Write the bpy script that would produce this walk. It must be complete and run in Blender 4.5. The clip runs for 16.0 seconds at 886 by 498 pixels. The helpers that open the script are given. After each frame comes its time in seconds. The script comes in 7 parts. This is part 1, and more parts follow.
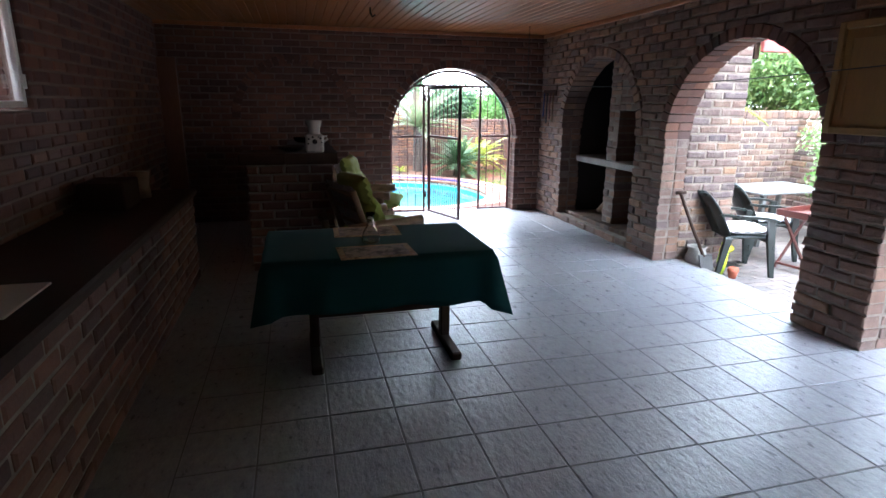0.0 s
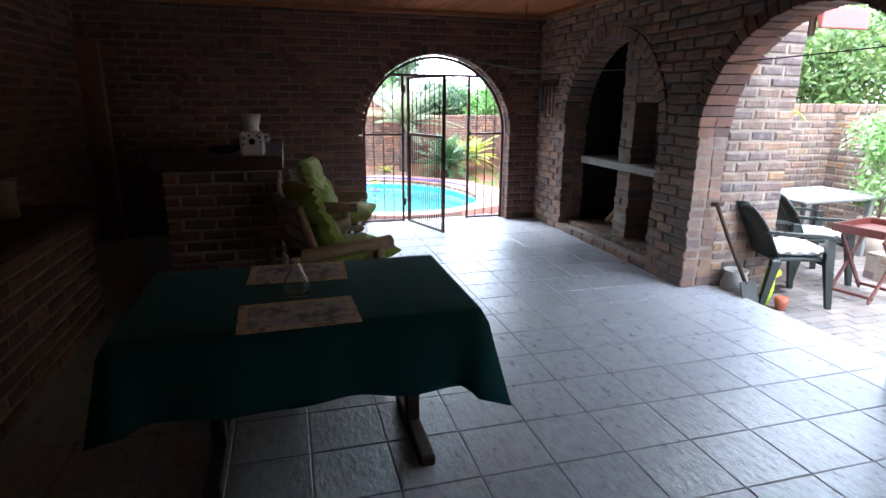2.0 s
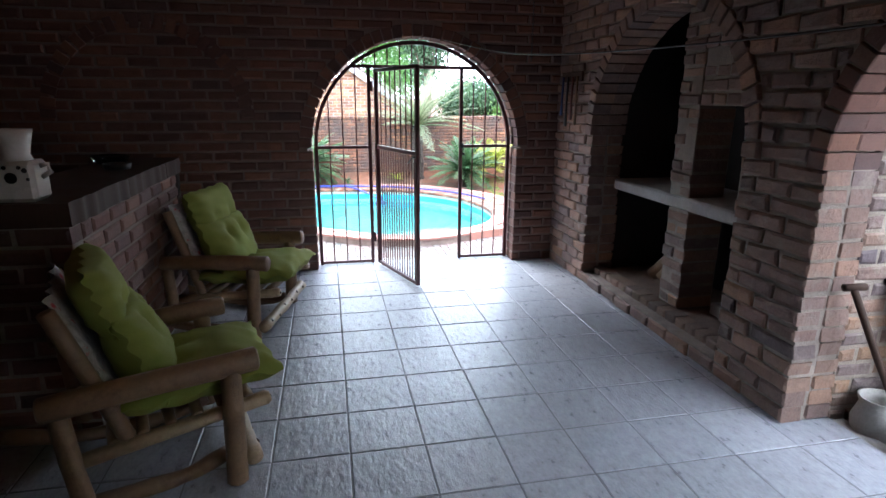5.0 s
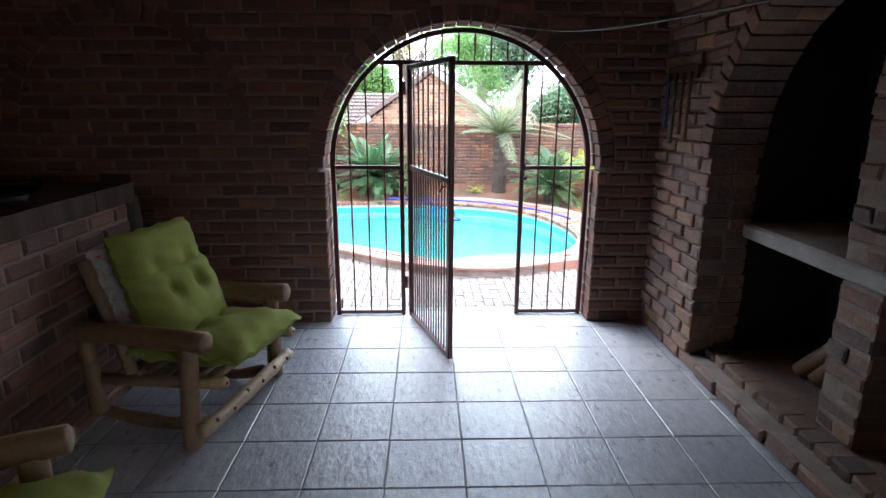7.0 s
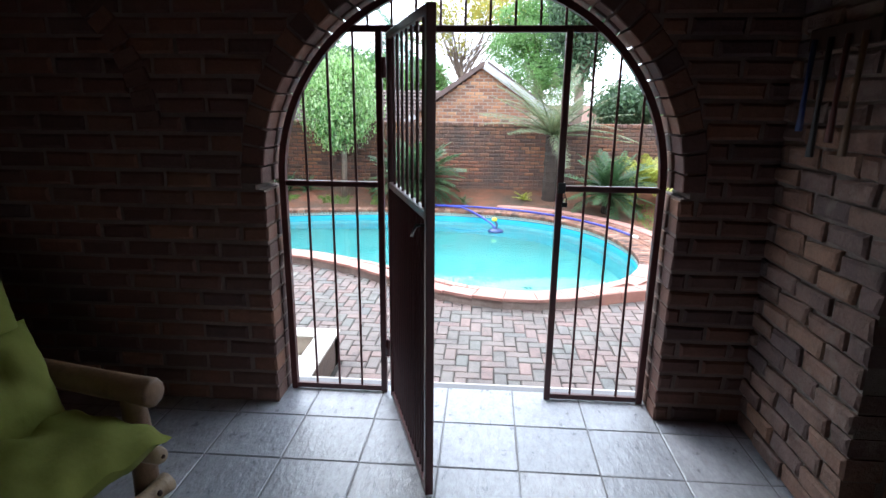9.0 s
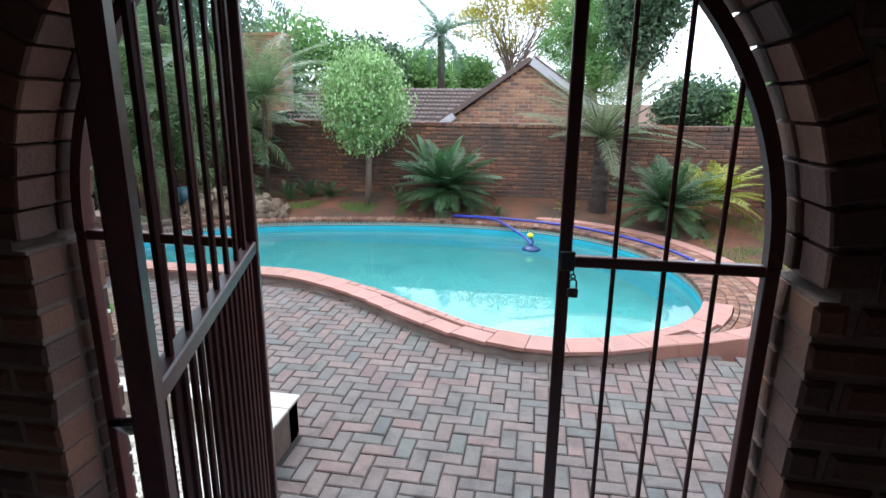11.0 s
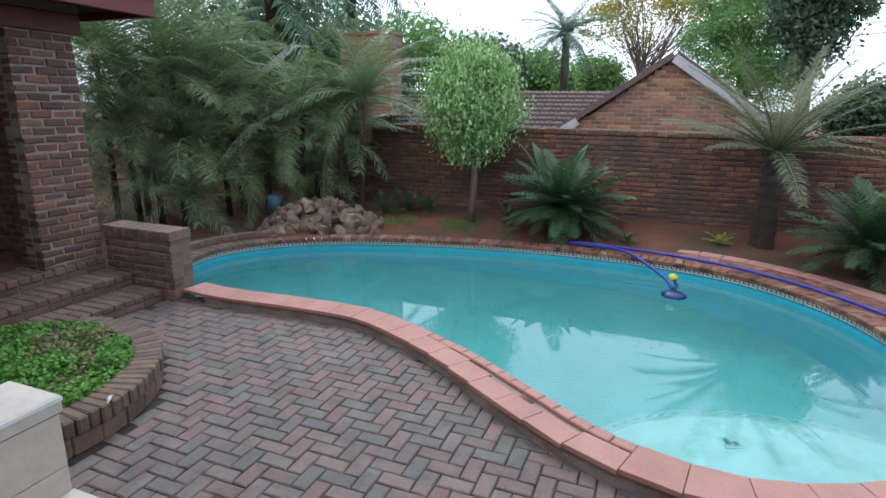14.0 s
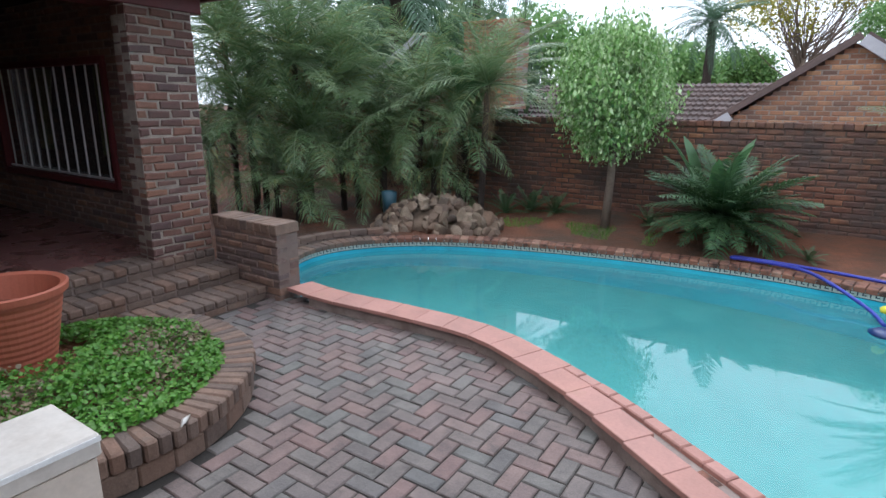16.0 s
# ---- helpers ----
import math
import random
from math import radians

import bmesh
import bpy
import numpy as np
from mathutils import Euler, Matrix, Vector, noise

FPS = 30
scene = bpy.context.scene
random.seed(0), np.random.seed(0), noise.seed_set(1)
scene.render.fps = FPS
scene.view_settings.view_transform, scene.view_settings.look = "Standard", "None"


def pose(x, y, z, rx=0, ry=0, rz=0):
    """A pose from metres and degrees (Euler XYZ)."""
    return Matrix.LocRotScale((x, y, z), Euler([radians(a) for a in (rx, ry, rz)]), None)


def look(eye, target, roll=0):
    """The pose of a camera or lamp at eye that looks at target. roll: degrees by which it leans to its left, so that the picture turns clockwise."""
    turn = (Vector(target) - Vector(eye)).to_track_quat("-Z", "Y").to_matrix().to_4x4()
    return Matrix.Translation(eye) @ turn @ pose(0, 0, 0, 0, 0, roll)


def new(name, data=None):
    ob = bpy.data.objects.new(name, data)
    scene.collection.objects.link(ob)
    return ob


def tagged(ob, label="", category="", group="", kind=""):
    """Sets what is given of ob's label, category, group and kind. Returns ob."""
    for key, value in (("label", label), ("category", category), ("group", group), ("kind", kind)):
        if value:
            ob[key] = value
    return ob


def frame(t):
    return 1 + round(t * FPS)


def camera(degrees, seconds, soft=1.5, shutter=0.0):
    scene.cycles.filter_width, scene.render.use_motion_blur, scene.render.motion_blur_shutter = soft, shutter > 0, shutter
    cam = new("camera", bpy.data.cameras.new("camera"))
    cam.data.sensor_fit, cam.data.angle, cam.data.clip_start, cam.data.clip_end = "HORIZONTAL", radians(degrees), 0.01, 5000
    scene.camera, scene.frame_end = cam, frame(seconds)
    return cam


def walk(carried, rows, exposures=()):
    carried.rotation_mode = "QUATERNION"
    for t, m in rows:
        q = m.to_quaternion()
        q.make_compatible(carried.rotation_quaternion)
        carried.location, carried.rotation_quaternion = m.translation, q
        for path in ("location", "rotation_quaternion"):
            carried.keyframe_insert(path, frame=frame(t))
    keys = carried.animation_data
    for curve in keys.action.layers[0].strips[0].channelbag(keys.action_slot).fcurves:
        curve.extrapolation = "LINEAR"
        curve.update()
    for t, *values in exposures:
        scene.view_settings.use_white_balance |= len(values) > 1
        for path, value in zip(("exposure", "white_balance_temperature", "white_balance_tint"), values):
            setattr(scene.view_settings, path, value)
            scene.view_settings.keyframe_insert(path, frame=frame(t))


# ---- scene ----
cam = camera(77.2, 16.0)
METRES, EYE, TILT, LEAN, TURN = 10.0, 1.6, 0.0, 0.0, -14.7
ROWS = [
    (0.0, 0.0, 0.0, 0.0, 0.13, -14.75, -0.5),
    (0.5, 0.0018, 0.022, -0.0013, 0.12, -14.78, -0.49),
    (1.0, 0.0042, 0.0494, -0.0016, -0.12, -14.9, -0.45),
    (1.5, 0.0085, 0.0809, -0.0049, -0.54, -14.93, -0.42),
    (2.0, 0.0124, 0.1184, -0.0062, -0.65, -15.01, -0.45),
    (2.5, 0.0183, 0.1506, -0.0053, -0.78, -15.11, -0.45),
    (3.0, 0.0297, 0.1878, -0.0049, -0.83, -15.19, -0.42),
    (5.5, 0.0732, 0.3454, -0.0033, 5.32, -15.04, -0.32),
    (6.0, 0.0801, 0.3806, -0.0031, 7.88, -14.82, -0.26),
    (6.5, 0.0861, 0.4113, -0.0042, 10.52, -14.76, -0.3),
    (7.0, 0.0886, 0.4487, -0.0036, 13.02, -14.69, -0.29),
    (7.5, 0.0898, 0.4811, -0.0047, 14.77, -14.66, -0.38),
    (8.0, 0.0897, 0.5169, -0.0063, 16.8, -14.71, -0.43),
    (10.5, 0.0813, 0.6847, -0.0105, 22.01, -14.85, -0.68),
    (11.0, 0.0807, 0.7199, -0.0101, 24.43, -14.89, -0.57),
    (11.5, 0.0759, 0.7508, -0.0114, 26.68, -14.94, -0.59),
    (12.0, 0.0692, 0.7780, -0.0132, 28.6, -14.93, -0.5),
    (12.5, 0.0603, 0.8025, -0.0144, 30.52, -14.95, -0.54),
    (13.0, 0.0450, 0.8270, -0.0137, 33.48, -15.04, -0.71),
    (13.5, 0.0265, 0.8495, -0.014, 35.09, -14.8, -0.72),
    (14.0, 0.0085, 0.8695, -0.0151, 36.31, -14.5, -0.75),
    (14.5, -0.0079, 0.8884, -0.0175, 37.93, -14.42, -0.76),
    (15.0, -0.029, 0.9036, -0.0196, 40.39, -14.42, -0.74),
    (15.5, -0.0496, 0.918, -0.0269, 42.85, -14.43, -0.69),
    (16.0, -0.0647, 0.9281, -0.0352, 47.95, -14.45, -0.63),
]
# stops, kelvin and tint: the camera stops down as it comes out
LIGHT = [(0.0, 3.25, 5500, 8), (3.0, 2.9, 5500, 8), (5.5, 2.75, 5600, 9), (8.0, 2.25, 5700, 9), (10.3, 1.0, 5700, 6), (11.5, 0.7, 5650, 6), (12.5, 0.2, 5700, 8), (14.0, 0.1, 5720, 10), (16.0, 0.3, 5750, 11)]
walk(cam, [(t, pose(0, 0, EYE, TILT, LEAN, TURN) @ pose(METRES * x, METRES * y, METRES * z, 90 + pitch, roll, yaw)) for t, x, y, z, yaw, pitch, roll in ROWS], LIGHT)

# ---- sky, sun ----
world = bpy.data.worlds.new("sky")
scene.world = world
world.use_nodes = True
wt = world.node_tree
bg = wt.nodes["Background"]
sky = wt.nodes.new("ShaderNodeTexSky")
sky.sky_type, sky.sun_disc = "NISHITA", False
sky.sun_elevation, sky.sun_rotation = radians(55), radians(200)
sky.air_density, sky.dust_density, sky.ozone_density = 1.0, 6.0, 0.6
veil = wt.nodes.new("ShaderNodeMix")
veil.data_type = "RGBA"
veil.inputs[0].default_value = 0.72
veil.inputs[7].default_value = (12.0, 12.4, 12.8, 1)
wt.links.new(sky.outputs[0], veil.inputs[6])
wt.links.new(veil.outputs[2], bg.inputs[0])
bg.inputs[1].default_value = 0.16
sun = new("sun", bpy.data.lights.new("sun", "SUN"))
sun.data.energy, sun.data.angle, sun.data.color = 1.2, radians(25), (1.0, 0.96, 0.9)
sun.matrix_world = look((0, 0, 20), (6.9, -19 * 0.7 + 0, 20 - 20))

# ---- helpers of this scene ----
rng = random.Random(7)
G = -0.72          # paving by the pool
YARD = -0.13       # paving of the side yard
DECK = -0.59       # top of the pool coping
SOIL = -0.62


class Geo:
    """Collects vertices and faces of one mesh."""

    def __init__(self):
        self.v, self.f, self.smooth = [], [], False

    def add(self, verts, faces, m=None):
        n = len(self.v)
        self.v += [tuple(m @ Vector(p)) for p in verts] if m else [tuple(p) for p in verts]
        self.f += [tuple(i + n for i in q) for q in faces]
        return self

    def box(self, x0, x1, y0, y1, z0, z1, c=0.0, m=None):
        """A box, its edges chamfered by c."""
        if c <= 0:
            v = [(x, y, z) for z in (z0, z1) for x, y in ((x0, y0), (x1, y0), (x1, y1), (x0, y1))]
            return self.add(v, [(3, 2, 1, 0), (4, 5, 6, 7), (0, 1, 5, 4), (1, 2, 6, 5), (2, 3, 7, 6), (3, 0, 4, 7)], m)
        bm = bmesh.new()
        bmesh.ops.create_cube(bm, size=1)
        for p in bm.verts:
            p.co = ((x0 + x1) / 2 + p.co.x * (x1 - x0), (y0 + y1) / 2 + p.co.y * (y1 - y0), (z0 + z1) / 2 + p.co.z * (z1 - z0))
        bmesh.ops.bevel(bm, geom=bm.edges[:], offset=c, segments=1, affect="EDGES")
        bm.verts.index_update()
        self.add([p.co[:] for p in bm.verts], [[p.index for p in q.verts] for q in bm.faces], m)
        bm.free()
        return self

    def tube(self, path, radius, n=8, wob=0.0, caps=True):
        """A round bar along path; radius is one number or one for each point."""
        pts = [Vector(p) for p in path]
        rings, up = [], Vector((0.13, 0.21, 0.97))
        for i, p in enumerate(pts):
            d = (pts[min(i + 1, len(pts) - 1)] - pts[max(i - 1, 0)]).normalized()
            a = d.cross(up)
            if a.length < 0.15:
                a = d.cross(Vector((1, 0.1, 0)))
            a.normalize()
            b = d.cross(a)
            r = radius[i] if isinstance(radius, (list, tuple)) else radius
            rings.append([p + (a * math.cos(k * math.tau / n) + b * math.sin(k * math.tau / n)) * r * (1 + rng.uniform(-wob, wob)) for k in range(n)])
        v = [q for ring in rings for q in ring]
        f = [(i * n + k, i * n + (k + 1) % n, (i + 1) * n + (k + 1) % n, (i + 1) * n + k) for i in range(len(pts) - 1) for k in range(n)]
        if caps:
            f += [tuple(range(n))[::-1], tuple((len(pts) - 1) * n + k for k in range(n))]
        return self.add(v, f)

    def lathe(self, profile, n=24, m=None):
        """A turned body about z from (radius, height) pairs."""
        v = [(r * math.cos(k * math.tau / n), r * math.sin(k * math.tau / n), z) for r, z in profile for k in range(n)]
        f = [(i * n + k, i * n + (k + 1) % n, (i + 1) * n + (k + 1) % n, (i + 1) * n + k) for i in range(len(profile) - 1) for k in range(n)]
        f += [tuple(range(n))[::-1]]
        return self.add(v, f, m)

    def prism(self, poly, z0, z1):
        """A polygon of (x, y), counter-clockwise, between two heights."""
        n = len(poly)
        v = [(x, y, z0) for x, y in poly] + [(x, y, z1) for x, y in poly]
        return self.add(v, [tuple(range(n))[::-1], tuple(range(n, 2 * n))] + [(i, (i + 1) % n, n + (i + 1) % n, n + i) for i in range(n)])

    def mesh(self, name, mat):
        me = bpy.data.meshes.new(name)
        me.from_pydata(self.v, [], self.f)
        if mat:
            me.materials.append(mat)
        if self.smooth:
            me.polygons.foreach_set("use_smooth", [True] * len(me.polygons))
        me.update()
        return me


def smooth(geo):
    geo.smooth = True
    return geo


def part(name, geo, mat, parent=None, label="", m=None):
    """One mesh object, under a thing or a part where one is given."""
    ob = new(name, geo if isinstance(geo, bpy.types.Mesh) else geo.mesh(name, mat))
    ob.parent = parent
    if m is not None:
        ob.matrix_basis = m
    return tagged(ob, label)


def thing(name, label, category, m=None, group="", kind=""):
    """An empty at a thing's base, to parent its parts."""
    ob = new(name)
    ob.empty_display_size = 0.1
    if m is not None:
        ob.matrix_basis = m
    return tagged(ob, label, category, group, kind)


def spline(pts, closed=False, steps=8):
    """A smooth curve through points of any dimension."""
    p = [np.array(q, float) for q in pts]
    n, out = len(p), []
    for i in range(n if closed else n - 1):
        a, b, c, d = (p[(i + k) % n] if closed else p[min(max(i + k, 0), n - 1)] for k in (-1, 0, 1, 2))
        for s in range(steps):
            t = s / steps
            out.append(0.5 * (2 * b + (c - a) * t + (2 * a - 5 * b + 4 * c - d) * t * t + (3 * b - a - 3 * c + d) * t ** 3))
    if not closed:
        out.append(p[-1])
    return [tuple(q) for q in out]


# ---- materials ----
def mat(name, colour, rough=0.6, metal=0.0, noise_scale=6.0, spread=0.25, fine=60.0, bump=0.3, depth=0.01, vary=0.0, palette=None, spec=0.5, stain=None, stain_scale=1.2, stain_at=(0.5, 0.7), coords="Object", bump_scale=None, stretch=None):
    """A surface with grain at two scales, relief, piece-to-piece variation and stains."""
    m = bpy.data.materials.new(name)
    m.use_nodes = True
    nt = m.node_tree
    N, L = nt.nodes, nt.links
    b = N["Principled BSDF"]
    b.inputs["Roughness"].default_value, b.inputs["Metallic"].default_value = rough, metal
    b.inputs["Specular IOR Level"].default_value = spec
    geo_n = N.new("ShaderNodeNewGeometry")
    obj = N.new("ShaderNodeObjectInfo")
    coord = geo_n.outputs["Position"] if coords == "World" else N.new("ShaderNodeTexCoord").outputs["Object"]
    if stretch:
        mp = N.new("ShaderNodeMapping")
        mp.inputs["Scale"].default_value = stretch
        L.new(coord, mp.inputs["Vector"])
        coord = mp.outputs[0]

    def tex(scale, detail=4.0, rough_n=0.6):
        t = N.new("ShaderNodeTexNoise")
        t.inputs["Scale"].default_value, t.inputs["Detail"].default_value, t.inputs["Roughness"].default_value = scale, detail, rough_n
        L.new(coord, t.inputs["Vector"])
        return t.outputs["Fac"]

    def math_n(op, a, c):
        q = N.new("ShaderNodeMath")
        q.operation = op
        for i, s in enumerate((a, c)):
            if isinstance(s, (int, float)):
                q.inputs[i].default_value = s
            else:
                L.new(s, q.inputs[i])
        return q.outputs[0]

    piece = math_n("FRACT", math_n("ADD", obj.outputs["Random"], geo_n.outputs["Random Per Island"]), 0.0)
    if palette:
        ramp = N.new("ShaderNodeValToRGB")
        ramp.color_ramp.interpolation = "LINEAR"
        for i, c in enumerate(palette):
            e = ramp.color_ramp.elements[i] if i < 2 else ramp.color_ramp.elements.new(1.0)
            e.position = i / (len(palette) - 1)
            e.color = (*c, 1)
        L.new(piece, ramp.inputs[0])
        base = ramp.outputs[0]
    else:
        rgb = N.new("ShaderNodeRGB")
        rgb.outputs[0].default_value = (*colour, 1)
        base = rgb.outputs[0]
    big, small = tex(noise_scale), tex(fine, 3.0)
    mix = math_n("ADD", math_n("MULTIPLY", math_n("SUBTRACT", big, 0.5), 2.2 * spread), math_n("MULTIPLY", math_n("SUBTRACT", small, 0.5), 1.3 * spread))
    if vary:
        mix = math_n("ADD", mix, math_n("MULTIPLY", math_n("SUBTRACT", piece, 0.5), vary))
    value = math_n("ADD", mix, 1.0)
    hsv = N.new("ShaderNodeHueSaturation")
    L.new(base, hsv.inputs["Color"])
    L.new(value, hsv.inputs["Value"])
    col = hsv.outputs[0]
    if stain:
        sr = N.new("ShaderNodeMapRange")
        sr.inputs[1].default_value, sr.inputs[2].default_value = stain_at
        L.new(tex(stain_scale, 6.0, 0.65), sr.inputs[0])
        mx = N.new("ShaderNodeMix")
        mx.data_type = "RGBA"
        L.new(sr.outputs[0], mx.inputs[0])
        L.new(col, mx.inputs[6])
        mx.inputs[7].default_value = (*stain, 1)
        col = mx.outputs[2]
    L.new(col, b.inputs["Base Color"])
    L.new(math_n("ADD", math_n("MULTIPLY", math_n("SUBTRACT", big, 0.5), 0.25), rough), b.inputs["Roughness"])
    bp = N.new("ShaderNodeBump")
    bp.inputs["Strength"].default_value, bp.inputs["Distance"].default_value = bump, depth
    L.new(tex(bump_scale or fine, 5.0, 0.65), bp.inputs["Height"])
    L.new(bp.outputs[0], b.inputs["Normal"])
    return m


def leaf_mat(name, palette, rough=0.45, through_light=0.35):
    """Foliage: colour from leaf to leaf, some light through the leaf."""
    m = mat(name, palette[0], rough, palette=palette, noise_scale=2.0, spread=0.35, fine=20, bump=0.05, coords="World")
    nt = m.node_tree
    b = nt.nodes["Principled BSDF"]
    tr = nt.nodes.new("ShaderNodeBsdfTranslucent")
    mx = nt.nodes.new("ShaderNodeMixShader")
    mx.inputs[0].default_value = through_light
    nt.links.new(b.inputs["Base Color"].links[0].from_socket, tr.inputs[0])
    nt.links.new(b.outputs[0], mx.inputs[1])
    nt.links.new(tr.outputs[0], mx.inputs[2])
    nt.links.new(mx.outputs[0], nt.nodes["Material Output"].inputs[0])
    return m


M_BRICK = mat("clinker_brick", (0.2, 0.1, 0.07), 0.78, palette=[(0.135, 0.085, 0.07), (0.19, 0.115, 0.085), (0.11, 0.08, 0.075), (0.22, 0.125, 0.085), (0.16, 0.105, 0.09), (0.26, 0.15, 0.095), (0.125, 0.09, 0.085)], noise_scale=9, spread=0.5, fine=90, bump=1.0, depth=0.010, bump_scale=32, stain=(0.25, 0.205, 0.175), stain_at=(0.55, 0.85), stain_scale=7, coords="World")
# darker copy of the clinker: patio shade in its colour; also the brown column
M_BRICK_SHADE = mat("dark_clinker_with_shade", (0.15, 0.07, 0.05), 0.76, palette=[(0.085, 0.042, 0.034), (0.13, 0.058, 0.042), (0.07, 0.04, 0.037), (0.165, 0.075, 0.048), (0.10, 0.052, 0.045), (0.19, 0.09, 0.055), (0.075, 0.045, 0.042)], noise_scale=9, spread=0.4, fine=90, bump=0.7, depth=0.006, bump_scale=45, stain=(0.17, 0.13, 0.115), stain_at=(0.7, 0.92), stain_scale=9, coords="World")
M_YARDPAVER = mat("grey_yard_paver", (0.2, 0.17, 0.155), 0.75, palette=[(0.17, 0.15, 0.14), (0.22, 0.185, 0.17), (0.15, 0.135, 0.13), (0.24, 0.20, 0.18)], noise_scale=6, spread=0.4, fine=90, bump=0.7, depth=0.005, stain=(0.10, 0.085, 0.075), stain_at=(0.5, 0.8), stain_scale=3, coords="World")
M_PLANK = mat("red_brown_timber", (0.16, 0.075, 0.045), 0.55, noise_scale=5, spread=0.35, fine=60, bump=0.3, depth=0.003, stretch=(1, 1, 0.15))
M_BRICK_RED = mat("red_garden_brick", (0.25, 0.1, 0.06), 0.88, palette=[(0.135, 0.058, 0.038), (0.21, 0.088, 0.05), (0.09, 0.05, 0.042), (0.26, 0.118, 0.06), (0.165, 0.072, 0.047)], noise_scale=7, spread=0.55, fine=70, bump=1.0, depth=0.010, bump_scale=35, stain=(0.065, 0.05, 0.045), stain_at=(0.42, 0.7), stain_scale=1.1, coords="World")
M_MORTAR_RED = mat("soil_stained_mortar", (0.085, 0.058, 0.047), 0.95, noise_scale=5, spread=0.4, fine=90, bump=0.8, depth=0.008, stain=(0.22, 0.16, 0.12), stain_at=(0.55, 0.8), stain_scale=3, coords="World")
M_BRICK_GABLE = mat("ochre_face_brick", (0.33, 0.16, 0.09), 0.85, palette=[(0.16, 0.075, 0.045), (0.29, 0.145, 0.075), (0.21, 0.10, 0.06), (0.36, 0.20, 0.105), (0.13, 0.075, 0.055), (0.25, 0.12, 0.065)], noise_scale=5, spread=0.45, fine=60, bump=0.6, depth=0.006, stain=(0.10, 0.075, 0.06), stain_at=(0.5, 0.8), stain_scale=1.6, coords="World")
M_MORTAR_PALE = mat("pale_mortar", (0.27, 0.225, 0.185), 0.95, noise_scale=8, spread=0.4, fine=120, bump=0.8, depth=0.008, stain=(0.15, 0.12, 0.10), stain_at=(0.45, 0.75), stain_scale=5, coords="World")
M_BRICK_MULTI = mat("multicoloured_clinker", (0.2, 0.1, 0.07), 0.78, palette=[(0.085, 0.065, 0.068), (0.17, 0.105, 0.08), (0.11, 0.08, 0.08), (0.27, 0.16, 0.095), (0.09, 0.07, 0.075), (0.15, 0.105, 0.095), (0.20, 0.12, 0.085)], noise_scale=11, spread=0.55, fine=90, bump=1.0, depth=0.009, bump_scale=35, stain=(0.29, 0.25, 0.21), stain_at=(0.5, 0.85), stain_scale=8, coords="World")
M_TABLEGREY = mat("grey_resin", (0.17, 0.18, 0.18), 0.5, spread=0.15)
M_MORTAR = mat("grey_mortar", (0.24, 0.20, 0.17), 0.95, noise_scale=8, spread=0.4, fine=120, bump=0.8, depth=0.008, stain=(0.14, 0.11, 0.095), stain_at=(0.45, 0.75), stain_scale=5, coords="World")
# darker than grey_mortar
M_MORTAR_DARK = mat("dark_mortar", (0.17, 0.125, 0.105), 0.95, noise_scale=5, spread=0.35, fine=90, bump=0.6, depth=0.005, coords="World")
M_TILE = mat("slate_look_tile", (0.2, 0.205, 0.215), 0.31, palette=[(0.262, 0.270, 0.297), (0.292, 0.298, 0.325), (0.276, 0.278, 0.298), (0.305, 0.307, 0.328)], noise_scale=16, spread=0.4, fine=60, bump=0.65, depth=0.012, bump_scale=17, vary=0.08, stain=(0.205, 0.188, 0.182), stain_at=(0.52, 0.9), stain_scale=22, coords="World", stretch=(1.5, 0.7, 1))
M_GROUT = mat("grey_grout", (0.15, 0.145, 0.15), 0.8, fine=80, coords="World")
M_PAVER = mat("clay_paver", (0.2, 0.14, 0.13), 0.7, palette=[(0.113, 0.109, 0.099), (0.157, 0.100, 0.089), (0.099, 0.096, 0.091), (0.171, 0.113, 0.099), (0.130, 0.118, 0.106), (0.147, 0.093, 0.084), (0.110, 0.107, 0.096), (0.164, 0.117, 0.105)], noise_scale=6, spread=0.55, fine=90, bump=0.9, depth=0.006, bump_scale=60, stain=(0.05, 0.045, 0.04), stain_at=(0.52, 0.8), stain_scale=4.5, coords="World")
M_SAND = mat("joint_sand", (0.035, 0.03, 0.025), 0.95, noise_scale=4, spread=0.5, fine=150, bump=0.5, coords="World")
M_STEPBRICK = mat("dark_step_brick", (0.13, 0.09, 0.08), 0.82, palette=[(0.108, 0.074, 0.058), (0.145, 0.098, 0.074), (0.095, 0.07, 0.058), (0.17, 0.112, 0.082), (0.155, 0.09, 0.062)], noise_scale=8, spread=0.5, fine=90, bump=1.0, depth=0.009, bump_scale=35, stain=(0.15, 0.125, 0.105), stain_at=(0.6, 0.88), stain_scale=5, coords="World")
M_SOIL = mat("red_garden_soil", (0.145, 0.052, 0.024), 0.95, noise_scale=1.5, spread=0.6, fine=40, bump=1.0, depth=0.04, bump_scale=18, stain=(0.05, 0.035, 0.022), stain_at=(0.42, 0.66), stain_scale=0.9, coords="World")
M_LAWN_SOIL = mat("mossy_ground", (0.09, 0.085, 0.035), 0.95, noise_scale=1.5, spread=0.5, fine=60, bump=0.9, depth=0.03, coords="World")
M_COPING = mat("terracotta_coping", (0.46, 0.215, 0.155), 0.62, palette=[(0.317, 0.156, 0.122), (0.356, 0.176, 0.140), (0.341, 0.176, 0.144), (0.325, 0.153, 0.118)], noise_scale=4, spread=0.3, fine=60, bump=0.15, depth=0.003, stain=(0.30, 0.17, 0.12), stain_at=(0.6, 0.8), stain_scale=4, coords="World")
